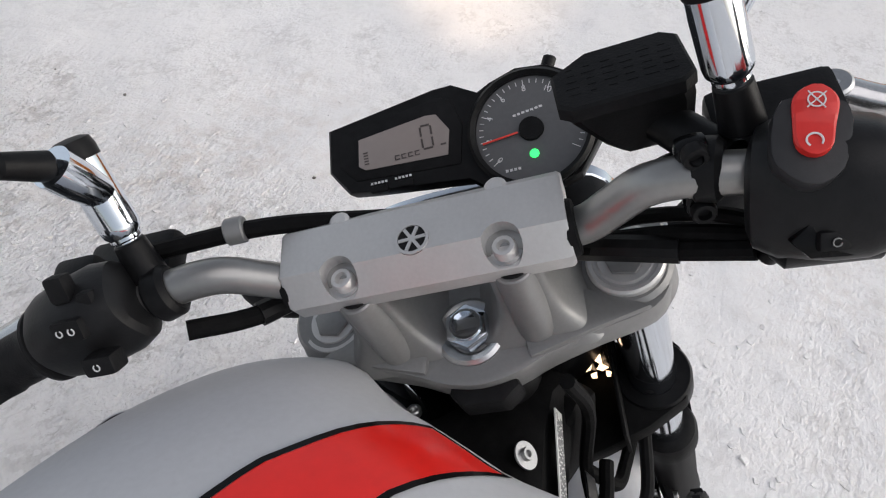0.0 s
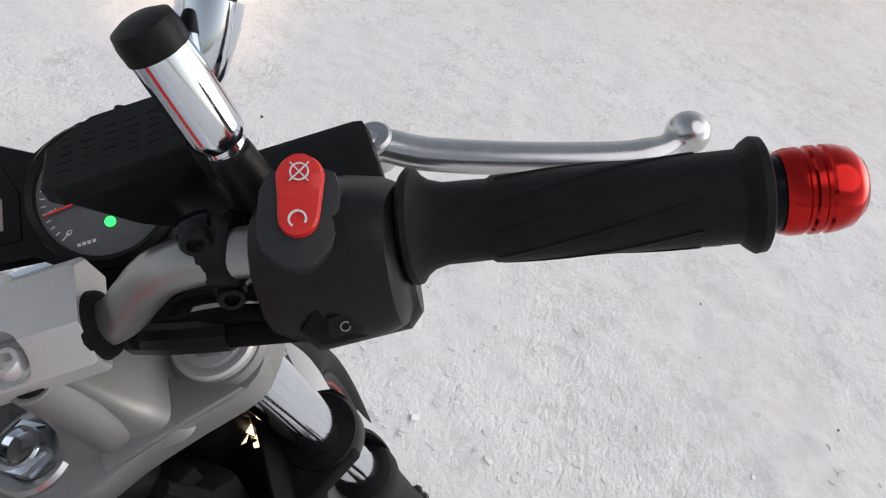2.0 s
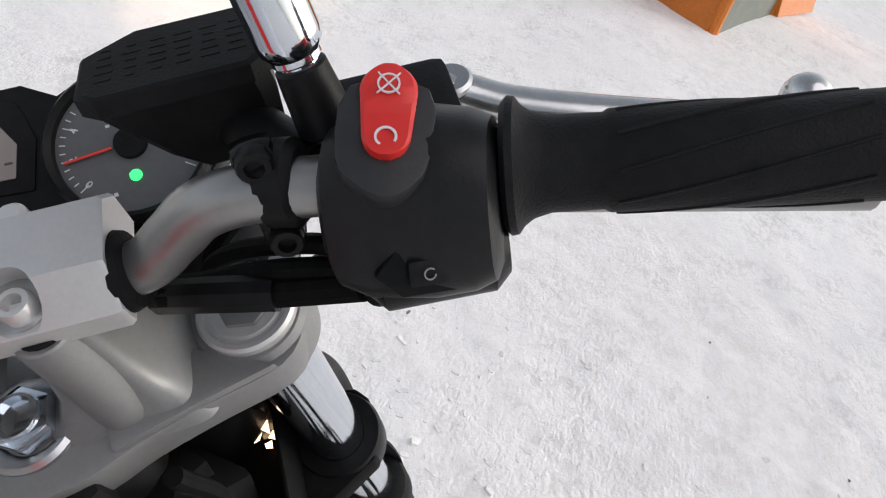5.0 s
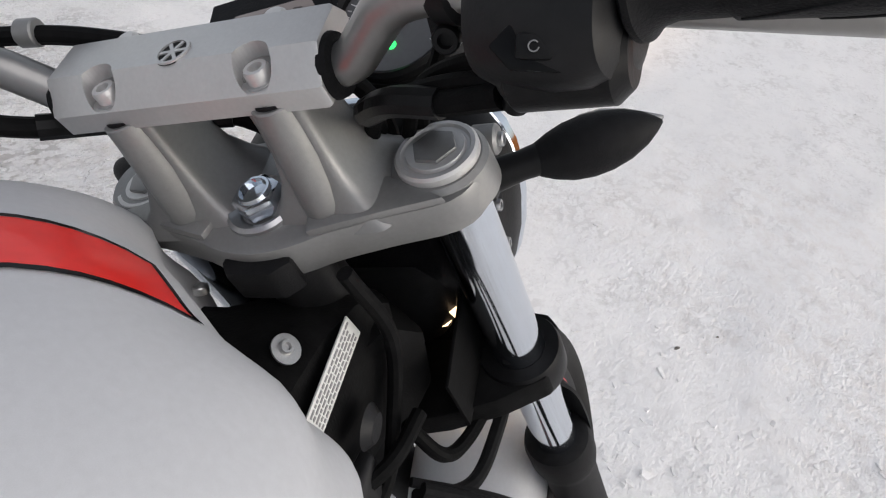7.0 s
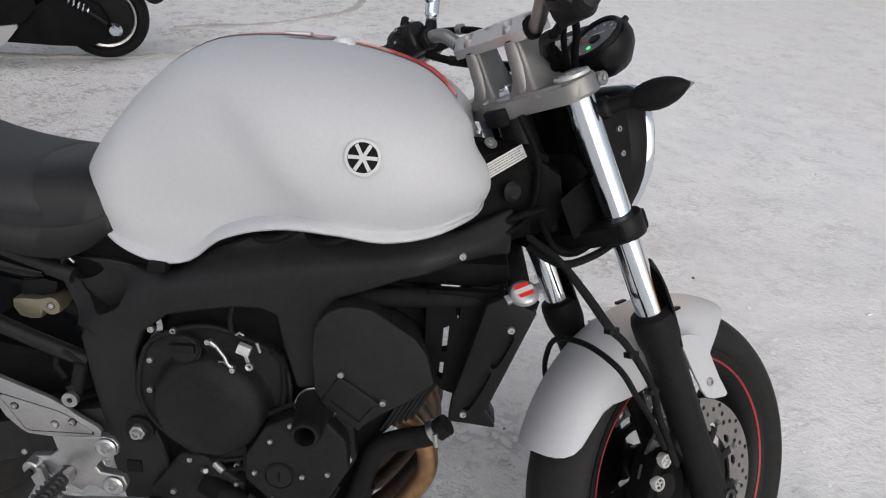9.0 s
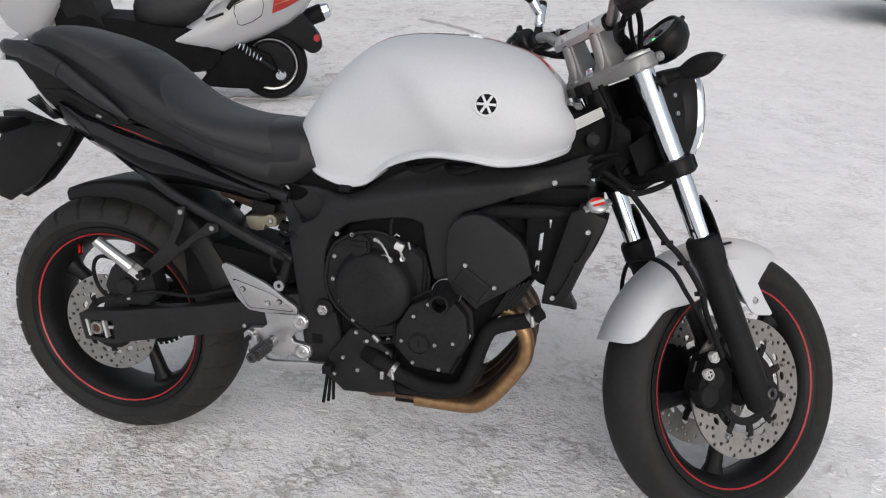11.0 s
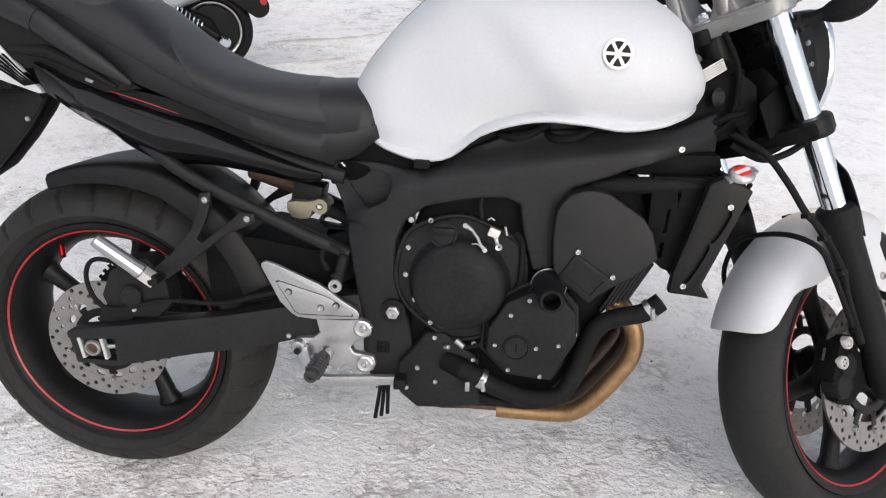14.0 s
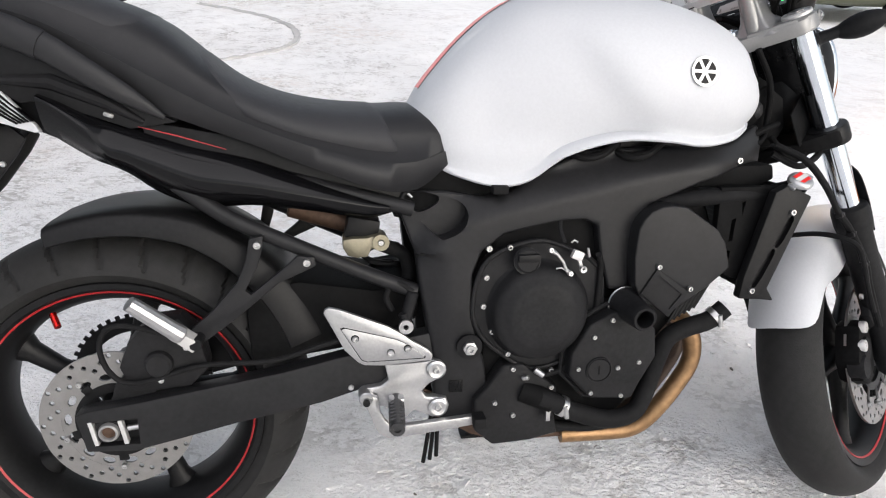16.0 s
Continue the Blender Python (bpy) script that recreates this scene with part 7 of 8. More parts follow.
for k in range(90):
    a = 2 * math.pi * k / 13
    t = k / 89
    coil.append((0.44 + 0.03 * t + 0.032 * math.cos(a), 0.032 * math.sin(a), 0.58 - 0.22 * t))
b("shock_spring", tube(coil, 0.0055, 8), ENGINE_BLACK, shock)

# ---- side stand and breather tubes ----
st = b("side_stand", tube([(0.640, 0.095, 0.285), (0.650, 0.150, 0.180), (0.665, 0.215, 0.056)], [0.013, 0.0125, 0.011], 14), BLACK_MATT, None, "black side stand leg")
b("stand_foot", box((0.670, 0.222, 0.050), (0.060, 0.040, 0.008), 0.003), BLACK_MATT, st)
for k in range(3):
    b("breather_tube", tube([(0.540 + 0.006 * k, -0.02, 0.30), (0.530 + 0.008 * k, -0.02, 0.22), (0.518 + 0.013 * k, -0.02, 0.140 + 0.006 * k)], 0.0042, 8, 4), RUBBER)

# ---- silver scooter behind ----
def scooter(m):
    """A maxi scooter: x ahead, y to its left, z up, from the rear tyre's contact."""
    top = tagged(new("scooter"), "silver maxi scooter with dark seat parked on the snow", "scooter")
    top.matrix_world = m

    def q(name, bm, mat, label="", parent=None):
        return part(name, bm, mat, parent or top, label)

    for name, x, r in (("rear_wheel", 0.0, 0.265), ("front_wheel", 1.55, 0.265)):
        at = Matrix.Translation((x, 0, r))
        ring, hub, spokes_bm = rim(r * 0.66, 0.040, 3, 0.045, 0.06)
        w = part(name, ring, STEEL, top, "grey three-spoke alloy wheel", at)
        for nm, piece in [("hub", hub)] + [("spoke", k) for k in spokes_bm]:
            part(nm, piece, STEEL if nm == "hub" else BLACK, w, "", at)
        part("tyre", tyre(r, 0.066, r * 0.66, 20, 0.040), RUBBER, w, "", at)
    body = []
    for x, z0, z1, hw in ((-0.40, 0.80, 0.86, 0.06), (-0.36, 0.74, 0.90, 0.12), (-0.28, 0.635, 0.93, 0.165), (-0.16, 0.555, 0.94, 0.20), (0.03, 0.475, 0.905, 0.225), (0.19, 0.425, 0.835, 0.235), (0.32, 0.385, 0.755, 0.235), (0.45, 0.405, 0.645, 0.228), (0.58, 0.445, 0.565, 0.215), (0.69, 0.49, 0.51, 0.20)):
        body.append([(x, hw * math.copysign(abs(math.cos(a)) ** 0.6, math.cos(a)), (z0 + z1) / 2 + (z1 - z0) / 2 * math.copysign(abs(math.sin(a)) ** 0.75, math.sin(a))) for a in [2 * math.pi * k / 32 for k in range(32)]])
    shell = q("body_panel", loft(body), SCOOTER_SILVER, "silver rear bodywork")
    for sgn in (-1, 1):
        lens_y = lambda x, z: sgn * (0.234 + 0.22 * min(0.0, x + 0.03))
        q("tail_light", plate_loft([(-0.055, 0.655), (-0.075, 0.745), (-0.18, 0.835), (-0.30, 0.800), (-0.25, 0.730), (-0.16, 0.690)], lens_y), TAIL_RED, "red tail light lens", shell)
        q("light_bar", plate_loft([(-0.075, 0.708), (-0.075, 0.714), (-0.26, 0.765), (-0.262, 0.757)], lambda x, z: lens_y(x, z) + sgn * 0.002), AMBER, "", shell)
        flap = rounded([(0.19, 0.625), (0.165, 0.585), (0.02, 0.645), (0.01, 0.775), (0.19, 0.725)], 2)
        q("filler_flap", plate_loft(flap, lambda x, z: sgn * 0.2265), SCOOTER_SILVER, "", shell)
        q("flap_gap", tube([(x, sgn * 0.2325, z) for x, z in flap + flap[:1]], 0.0026, 6), BLACK, "", shell)
        q("grab_handle", tube([(0.40, sgn * 0.232, 0.665), (0.33, sgn * 0.240, 0.735), (0.25, sgn * 0.240, 0.775), (0.10, sgn * 0.235, 0.835), (-0.10, sgn * 0.21, 0.915), (-0.28, sgn * 0.16, 0.96)], [0.010, 0.018, 0.020, 0.020, 0.018, 0.015], 10), SCOOTER_SILVER, "", shell)
        q("handle_shadow_slot", tube([(0.24, sgn * 0.236, 0.70), (0.20, sgn * 0.236, 0.745), (0.10, sgn * 0.232, 0.785)], [0.014, 0.016, 0.006], 8), BLACK, "", shell)
        q("vent_slot", box((0.335, sgn * 0.236, 0.652), (0.13, 0.01, 0.018), 0.004, Matrix.Rotation(radians(17), 3, "Y")), BLACK, "", shell)
    seat_r = []
    for x, z0, z1, hw in ((-0.28, 0.92, 0.98, 0.10), (-0.10, 0.90, 1.02, 0.15), (0.12, 0.84, 0.99, 0.175), (0.28, 0.72, 0.96, 0.185), (0.36, 0.64, 0.88, 0.19), (0.55, 0.55, 0.84, 0.19), (0.72, 0.50, 0.84, 0.17), (0.84, 0.52, 0.82, 0.14), (0.88, 0.62, 0.74, 0.10)):
        seat_r.append([(x, hw * math.copysign(abs(math.cos(a)) ** 0.7, math.cos(a)), (z0 + z1) / 2 + (z1 - z0) / 2 * math.sin(a)) for a in [2 * math.pi * k / 24 for k in range(24)]])
    q("seat", loft(seat_r), SEAT, "dark vinyl stepped seat")
    slab = lambda rows: bevelled(loft([[(x, y * hw, z0 if k < 0 else z1) for y, k in ((-1, -1), (-1, 1), (1, 1), (1, -1))] for x, hw, z0, z1 in rows]), 0.02)
    q("lower_body", slab(((0.34, 0.17, 0.36, 0.46), (0.42, 0.205, 0.29, 0.56), (0.7, 0.21, 0.27, 0.60), (0.95, 0.20, 0.27, 0.66), (1.15, 0.20, 0.30, 0.68), (1.38, 0.15, 0.45, 0.80))), DEEP, "dark plastic foot area")
    q("sill", slab(((0.46, 0.19, 0.255, 0.275), (0.55, 0.215, 0.165, 0.275), (0.75, 0.225, 0.150, 0.285), (1.15, 0.225, 0.17, 0.30))), SCOOTER_SILVER, "silver lower sill")
    front = []
    for x, z0, z1, hw in ((1.30, 0.74, 1.02, 0.24), (1.38, 0.64, 1.06, 0.26), (1.48, 0.56, 1.08, 0.25), (1.60, 0.52, 1.04, 0.20), (1.70, 0.60, 0.98, 0.13), (1.78, 0.76, 0.88, 0.05)):
        front.append([(x, hw * math.copysign(abs(math.cos(a)) ** 0.8, math.cos(a)), (z0 + z1) / 2 + (z1 - z0) / 2 * math.sin(a)) for a in [2 * math.pi * k / 24 for k in range(24)]])
    q("front_fairing", loft(front), SCOOTER_SILVER, "silver front fairing")
    q("leg_shield", bevelled(loft([[(x, y * hw, z) for y in (-1, 1)] + [(x + 0.22, y * hw * 0.8, z) for y in (1, -1)] for x, hw, z in ((1.06, 0.20, 0.60), (1.10, 0.23, 0.80), (1.18, 0.22, 1.02))]), 0.01), BLACK_MATT, "dark inner leg shield")
    q("front_mudguard", loft([[(1.55 + r * math.cos(a), y, 0.265 + r * math.sin(a)) for r, y in ((0.29, -0.07), (0.32, 0), (0.29, 0.07), (0.28, 0.06), (0.31, 0), (0.28, -0.06))] for a in [radians(15 + 140 * k / 14) for k in range(15)]]), SCOOTER_SILVER)
    q("windscreen", loft([[(1.40 - 0.30 * t, y * (0.20 - 0.05 * t), 1.06 + 0.36 * t + 0.02 * (1 - y * y)) for y in (-1, -0.5, 0, 0.5, 1)] + [(1.392 - 0.30 * t, y * (0.20 - 0.05 * t), 1.06 + 0.36 * t + 0.02 * (1 - y * y)) for y in (1, 0.5, 0, -0.5, -1)] for t in (0, 0.5, 1)]), SMOKE, "smoke windscreen")
    q("engine_case", bevelled(prism([(-0.07, 0.18), (0.10, 0.11), (0.30, 0.13), (0.58, 0.17), (0.54, 0.24), (0.42, 0.33), (0.20, 0.46), (0.0, 0.36)], 0.08, 0.16, 0), 0.02), DEEP, "black drive case")
    q("engine_case", bevelled(prism([(-0.07, 0.18), (0.10, 0.11), (0.30, 0.13), (0.58, 0.17), (0.54, 0.24), (0.42, 0.33), (0.20, 0.46), (0.0, 0.36)], -0.12, 0.0, 0), 0.02), BLACK_MATT)
    for sgn in (-1, 1):
        sh = q("shock", rod((-0.02, sgn * 0.175, 0.255), (0.12, sgn * 0.175, 0.375), 0.019, seg=16), BLACK, "rear shock with chrome spring")
        cl = [Vector((0.07, sgn * 0.175, 0.332)).lerp(Vector((0.25, sgn * 0.175, 0.487)), k / 70) + Vector((-0.015 * math.sin(k * 0.75), 0.024 * math.cos(k * 0.75), 0.019 * math.sin(k * 0.75))) for k in range(71)]
        q("shock_spring", tube(cl, 0.005, 6), CHROME, "", sh)
    q("hub_cap", lathe([(0, 0.03), (0.03, 0.026), (0.045, 0.0), (0, 0)], 24, along((-0.055, 0.165, 0.212), (0, 1, 0))), CHROME)
    q("wheel_cover", lathe([(0.02, 0.070), (0.10, 0.072), (0.164, 0.060), (0.164, 0.050), (0.02, 0.050)], 40, Matrix.Translation((0, 0, 0.265)), close=True), BLACK_MATT, "dark cover inside the rim")
    guard = rounded([(0.10, 0.52), (-0.05, 0.60), (-0.18, 0.635), (-0.27, 0.60), (-0.335, 0.52), (-0.385, 0.43), (-0.370, 0.365), (-0.305, 0.340), (-0.235, 0.385), (-0.15, 0.455), (-0.06, 0.485), (0.05, 0.490)], 3)
    q("rear_mudguard", bevelled(prism(guard, -0.095, 0.095, 0), 0.018), BLACK_MATT, "black plastic rear mudguard")
    q("reflector", lathe([(0, 0.006), (0.025, 0.004), (0.027, 0), (0, 0)], 20, along((-0.350, 0.098, 0.45), (-0.4, 1, 0.1))), RIM_RED, "round red reflector")
    sil = q("silencer", rod((-0.08, -0.20, 0.48), (-0.42, -0.20, 0.590), 0.058, 0.066, 28, 0.008), BLACK_MATT, "black silencer with chrome end cap")
    q("silencer_cap", rod((-0.41, -0.20, 0.587), (-0.475, -0.20, 0.608), 0.060, 0.052, 28, 0.010), CHROME, "", sil)
    q("handlebar", tube([(1.02, -0.33, 1.06), (1.10, -0.12, 1.10), (1.12, 0, 1.10), (1.10, 0.12, 1.10), (1.02, 0.33, 1.06)], 0.014, 10, 5), BLACK)
    return top


scooter(pose(-1.04, 3.115, 0, 0, 0, 204) @ Matrix.Scale(0.90, 4))


# ---- old green car, far ----
def car(m):
    top = tagged(new("car"), "drab green parked car seen by its tail and wheel", "car")
    top.matrix_world = m
    green = material("car_paint", (0.075, 0.085, 0.050), 0.4, 0.0, 0.15, 20, coat=0.3)

    def q(name, bm, mat, label="", parent=None):
        return part(name, bm, mat, parent or top, label)

    sec = []
    for x, z0, z1, hw in ((-0.05, 0.34, 0.78, 0.70), (0.0, 0.25, 0.90, 0.79), (0.4, 0.19, 0.96, 0.835), (1.2, 0.17, 0.98, 0.84), (2.6, 0.17, 0.98, 0.84), (3.6, 0.20, 0.92, 0.82), (4.0, 0.32, 0.80, 0.74)):
        sec.append([(x, hw * math.copysign(abs(math.cos(a)) ** 0.28, math.cos(a)), (z0 + z1) / 2 + (z1 - z0) / 2 * math.copysign(abs(math.sin(a)) ** 0.5, math.sin(a))) for a in [2 * math.pi * k / 28 for k in range(28)]])
    body = q("body", loft(sec), green, "drab green body shell")
    roof = bevelled(loft([[(0.55, -0.76, 0.95), (0.95, -0.62, 1.42), (0.95, 0.62, 1.42), (0.55, 0.76, 0.95)], [(3.0, -0.76, 0.95), (2.3, -0.62, 1.42), (2.3, 0.62, 1.42), (3.0, 0.76, 0.95)]]), 0.06)
    q("roof", roof, green)
    for sgn in (-1, 1):
        q("side_window", prism([(0.75, 1.0), (1.02, 1.34), (1.55, 1.36), (1.55, 1.0)], sgn * 0.700, sgn * 0.735, 0.004), BLACK_GLOSS, "dark side window")
        q("side_window", prism([(1.62, 1.0), (1.62, 1.36), (2.2, 1.34), (2.75, 1.0)], sgn * 0.700, sgn * 0.735, 0.004), BLACK_GLOSS)
        q("body_moulding", tube([(0.05, sgn * 0.815, 0.62), (2.0, sgn * 0.835, 0.62), (3.8, sgn * 0.80, 0.60)], 0.015, 8, 4), BLACK)
        q("tail_lamp", box((-0.045, sgn * 0.58, 0.70), (0.04, 0.20, 0.14), 0.01), RED, "red tail lamp")
        for x in (0.72, 3.15):
            at = Matrix.Translation((x, sgn * 0.72, 0.29))
            ring, hub, spokes_bm = rim(0.175, 0.06, 5, 0.05, 0.06)
            w = part("wheel", ring, BLACK_MATT, top, "", at)
            for nm, piece in [("hub", hub)] + [("spoke", k) for k in spokes_bm]:
                part(nm, piece, BLACK_MATT, w, "", at)
            part("tyre", tyre(0.29, 0.085, 0.175, 20, 0.06), RUBBER, w, "", at)
    bump = q("bumper", tube([(0.05, -0.84, 0.48), (-0.10, -0.70, 0.48), (-0.12, 0, 0.48), (-0.10, 0.70, 0.48), (0.05, 0.84, 0.48)], 0.06, 12, 5), BLACK_MATT, "black bumper")
    return top


car(pose(3.87, 7.37, 0, 0, 0, -12))


# ---- orange plough at the snow bank ----
ORANGE = material("orange_paint", (0.62, 0.17, 0.012), 0.5, 0.0, 0.2, 20)
GREYGREEN = material("grey_paint", (0.15, 0.17, 0.145), 0.55, 0.0, 0.25, 25)
plough = tagged(new("snow_plough"), "orange snow plough with grey-green side half buried in a snow bank", "snow plough")
plough.matrix_world = pose(6.04, -0.355, 0.0)


def blade(a, c, z0, height, mat, name, label, bow):
    """A plate standing from a to c on the ground, bowed in its height."""
    a, c = Vector((*a, 0)), Vector((*c, 0))
    d = (c - a).normalized()
    nrm = Vector((-d.y, d.x, 0))
    rings = []
    for k in range(9):
        t = k / 8
        o = nrm * bow * (1 - (2 * t - 1) ** 2)
        z = Vector((0, 0, z0 + height * t))
        rings.append([a + o + z, c + o + z, c + o + z + nrm * 0.05, a + o + z + nrm * 0.05])
    return part(name, bevelled(loft(rings), 0.012), mat, plough, label)


blade((0.0, 0.0), (0.75, 1.20), 0.0, 1.0, ORANGE, "plough_blade", "orange curved plough blade", -0.12)
blade((1.15, -0.42), (0.05, -0.02), -0.04, 1.0, GREYGREEN, "plough_side", "grey-green side plate", -0.05)
blade((1.90, -0.80), (1.10, -0.45), 0.06, 1.0, ORANGE, "plough_wing", "orange wing plate", -0.10)
for x, y in ((0.0, -0.02), (1.12, -0.44)):
    part("blade_rib", tube([(x, y, -0.02), (x + 0.05, y + 0.02, 0.25), (x + 0.07, y + 0.03, 0.50), (x + 0.05, y + 0.02, 0.75), (x, y, 1.0)], 0.045, 10, 4), ORANGE, plough)
part("cutting_edge", tube([(0.0, 0.0, 0.01), (0.6, -0.22, 0.0), (1.1, -0.42, 0.0)], 0.03, 8, 3), BROWN, plough)
part("plough_frame", box((1.1, 0.35, 0.45), (0.90, 0.60, 0.16), 0.03), GREYGREEN, plough)

# ---- ground ----
def snow_material():
    m = bpy.data.materials.new("trodden_snow")
    m.use_nodes = True
    n, l = m.node_tree.nodes, m.node_tree.links
    bs = n["Principled BSDF"]
    bs.inputs["Roughness"].default_value = 0.9
    bs.inputs["Specular IOR Level"].default_value = 0.08
    co = n.new("ShaderNodeTexCoord")

    def noise_at(scale, detail, rough=0.55, stretch=None, w=0.0, twist=0.0):
        t = n.new("ShaderNodeTexNoise")
        t.inputs["Scale"].default_value, t.inputs["Detail"].default_value, t.inputs["Roughness"].default_value = scale, detail, rough
        t.inputs["Distortion"].default_value = twist
        src = co.outputs["Object"]
        if stretch:
            mp = n.new("ShaderNodeMapping")
            mp.inputs["Scale"].default_value, mp.inputs["Rotation"].default_value = stretch, (0, 0, w)
            l.new(src, mp.inputs["Vector"])
            src = mp.outputs[0]
        l.new(src, t.inputs["Vector"])
        return t.outputs["Fac"]

    def ramp(src, a, c, v0=0.0, v1=1.0):
        r = n.new("ShaderNodeMapRange")
        r.interpolation_type = "SMOOTHSTEP"
        for k, v in (("From Min", a), ("From Max", c), ("To Min", v0), ("To Max", v1)):
            r.inputs[k].default_value = v
        l.new(src, r.inputs["Value"])
        return r.outputs[0]

    def mul(a, c):
        x = n.new("ShaderNodeMath")
        x.operation = "MULTIPLY"
        l.new(a, x.inputs[0])
        l.new(c, x.inputs[1])
        return x.outputs[0]

    def mix(f, a, c):
        x = n.new("ShaderNodeMix")
        x.data_type = "RGBA"
        for i, v in ((6, a), (7, c)):
            if isinstance(v, tuple):
                x.inputs[i].default_value = (*v, 1)
            else:
                l.new(v, x.inputs[i])
        l.new(f, x.inputs[0])
        return x.outputs[2]

    def crumbs(scale, stretch, w, twist):
        """Broken lumps: cells pushed about by noise."""
        mp = n.new("ShaderNodeMapping")
        mp.inputs["Scale"].default_value, mp.inputs["Rotation"].default_value = stretch, (0, 0, w)
        l.new(co.outputs["Object"], mp.inputs["Vector"])
        wob = n.new("ShaderNodeTexNoise")
        wob.inputs["Scale"].default_value, wob.inputs["Detail"].default_value = scale * 0.6, 5
        l.new(mp.outputs[0], wob.inputs["Vector"])
        push = n.new("ShaderNodeVectorMath")
        push.operation = "MULTIPLY_ADD"
        push.inputs[1].default_value = (twist, twist, twist)
        l.new(wob.outputs["Color"], push.inputs[0])
        l.new(mp.outputs[0], push.inputs[2])
        vo = n.new("ShaderNodeTexVoronoi")
        vo.feature = "SMOOTH_F1"
        vo.inputs["Scale"].default_value, vo.inputs["Smoothness"].default_value = scale, 0.35
        l.new(push.outputs[0], vo.inputs["Vector"])
        return vo.outputs["Distance"]

    big = noise_at(9.0, 10, 0.68, (1.0, 1.4, 1), 0.5, 0.4)
    lumps = crumbs(34.0, (1.0, 1.5, 1), 0.6, 0.07)
    small = crumbs(85.0, (1.0, 1.3, 1), -0.4, 0.03)
    fine = noise_at(150.0, 5, 0.65)
    axes = n.new("ShaderNodeSeparateXYZ")
    l.new(co.outputs["Object"], axes.inputs[0])
    wander = n.new("ShaderNodeMath")
    wander.operation = "MULTIPLY_ADD"
    wander.inputs[1].default_value = 1.6
    l.new(noise_at(0.8, 4, 0.6), wander.inputs[0])
    l.new(axes.outputs["X"], wander.inputs[2])
    smooth = ramp(wander.outputs[0], 1.75, 3.0, 1.0, 0.36)
    trod = mul(ramp(noise_at(1.4, 6, 0.62), 0.36, 0.62, 0.30, 1.0), smooth)
    clean = mix(ramp(noise_at(0.7, 6), 0.35, 0.65), (0.885, 0.872, 0.862), (0.93, 0.92, 0.913))
    grey = mix(ramp(noise_at(5.0, 9, 0.7), 0.48, 0.72), clean, (0.845, 0.835, 0.83))
    # Grey in pits, between lumps and on flake rims: shade put into colour.
    pit_shade = mix(mul(mul(ramp(big, 0.53, 0.40), ramp(noise_at(60.0, 7, 0.75, (1.0, 1.5, 1), 0.4), 0.50, 0.56)), trod), grey, (0.64, 0.615, 0.595))
    gap_shade = mix(mul(mul(ramp(lumps, 0.46, 0.62), ramp(noise_at(6.0, 5, 0.65), 0.47, 0.60)), trod), pit_shade, (0.56, 0.54, 0.52))
    flake = noise_at(17.0, 4, 0.55, (1.0, 1.5, 1), 0.5, 0.9)
    rim_line = mul(ramp(flake, 0.489, 0.497), ramp(flake, 0.506, 0.499))
    split = mix(mul(mul(rim_line, ramp(noise_at(9.0, 5, 0.7), 0.53, 0.56)), trod), gap_shade, (0.36, 0.34, 0.325))
    brown = mix(mul(mul(ramp(noise_at(0.55, 3), 0.44, 0.64), ramp(noise_at(14.0, 7, 0.7), 0.42, 0.66)), smooth), split, (0.74, 0.68, 0.635))
    speck = ramp(noise_at(75.0, 4, 0.5), 0.70, 0.78)
    col = mix(mul(speck, ramp(noise_at(2.2, 3), 0.45, 0.65)), brown, (0.22, 0.21, 0.20))
    l.new(col, bs.inputs["Base Color"])
    last = None
    for src, strength, dist in ((mul(big, smooth), 0.7, 0.024), (mul(lumps, trod), 0.6, -0.012), (mul(small, trod), 0.85, -0.007), (mul(fine, smooth), 0.8, 0.0036)):
        bp = n.new("ShaderNodeBump")
        bp.invert = dist < 0
        bp.inputs["Strength"].default_value, bp.inputs["Distance"].default_value = strength, abs(dist)
        l.new(src, bp.inputs["Height"])
        if last is not None:
            l.new(last, bp.inputs["Normal"])
        last = bp.outputs[0]
    l.new(last, bs.inputs["Normal"])
    return m


SNOW = snow_material()


TABLES = {}


def value_noise(x, y, seed):
    """Smooth noise on arrays, -1 to 1."""
    if seed not in TABLES:
        TABLES[seed] = np.random.RandomState(seed).rand(256, 256) * 2 - 1
    tab = TABLES[seed]
    xi, yi = np.floor(x).astype(int), np.floor(y).astype(int)
    fx, fy = x - xi, y - yi
    fx, fy = fx * fx * (3 - 2 * fx), fy * fy * (3 - 2 * fy)
    p = lambda i, j: tab[(xi + i) % 256, (yi + j) % 256]
    return (p(0, 0) * (1 - fx) + p(1, 0) * fx) * (1 - fy) + (p(0, 1) * (1 - fx) + p(1, 1) * fx) * fy


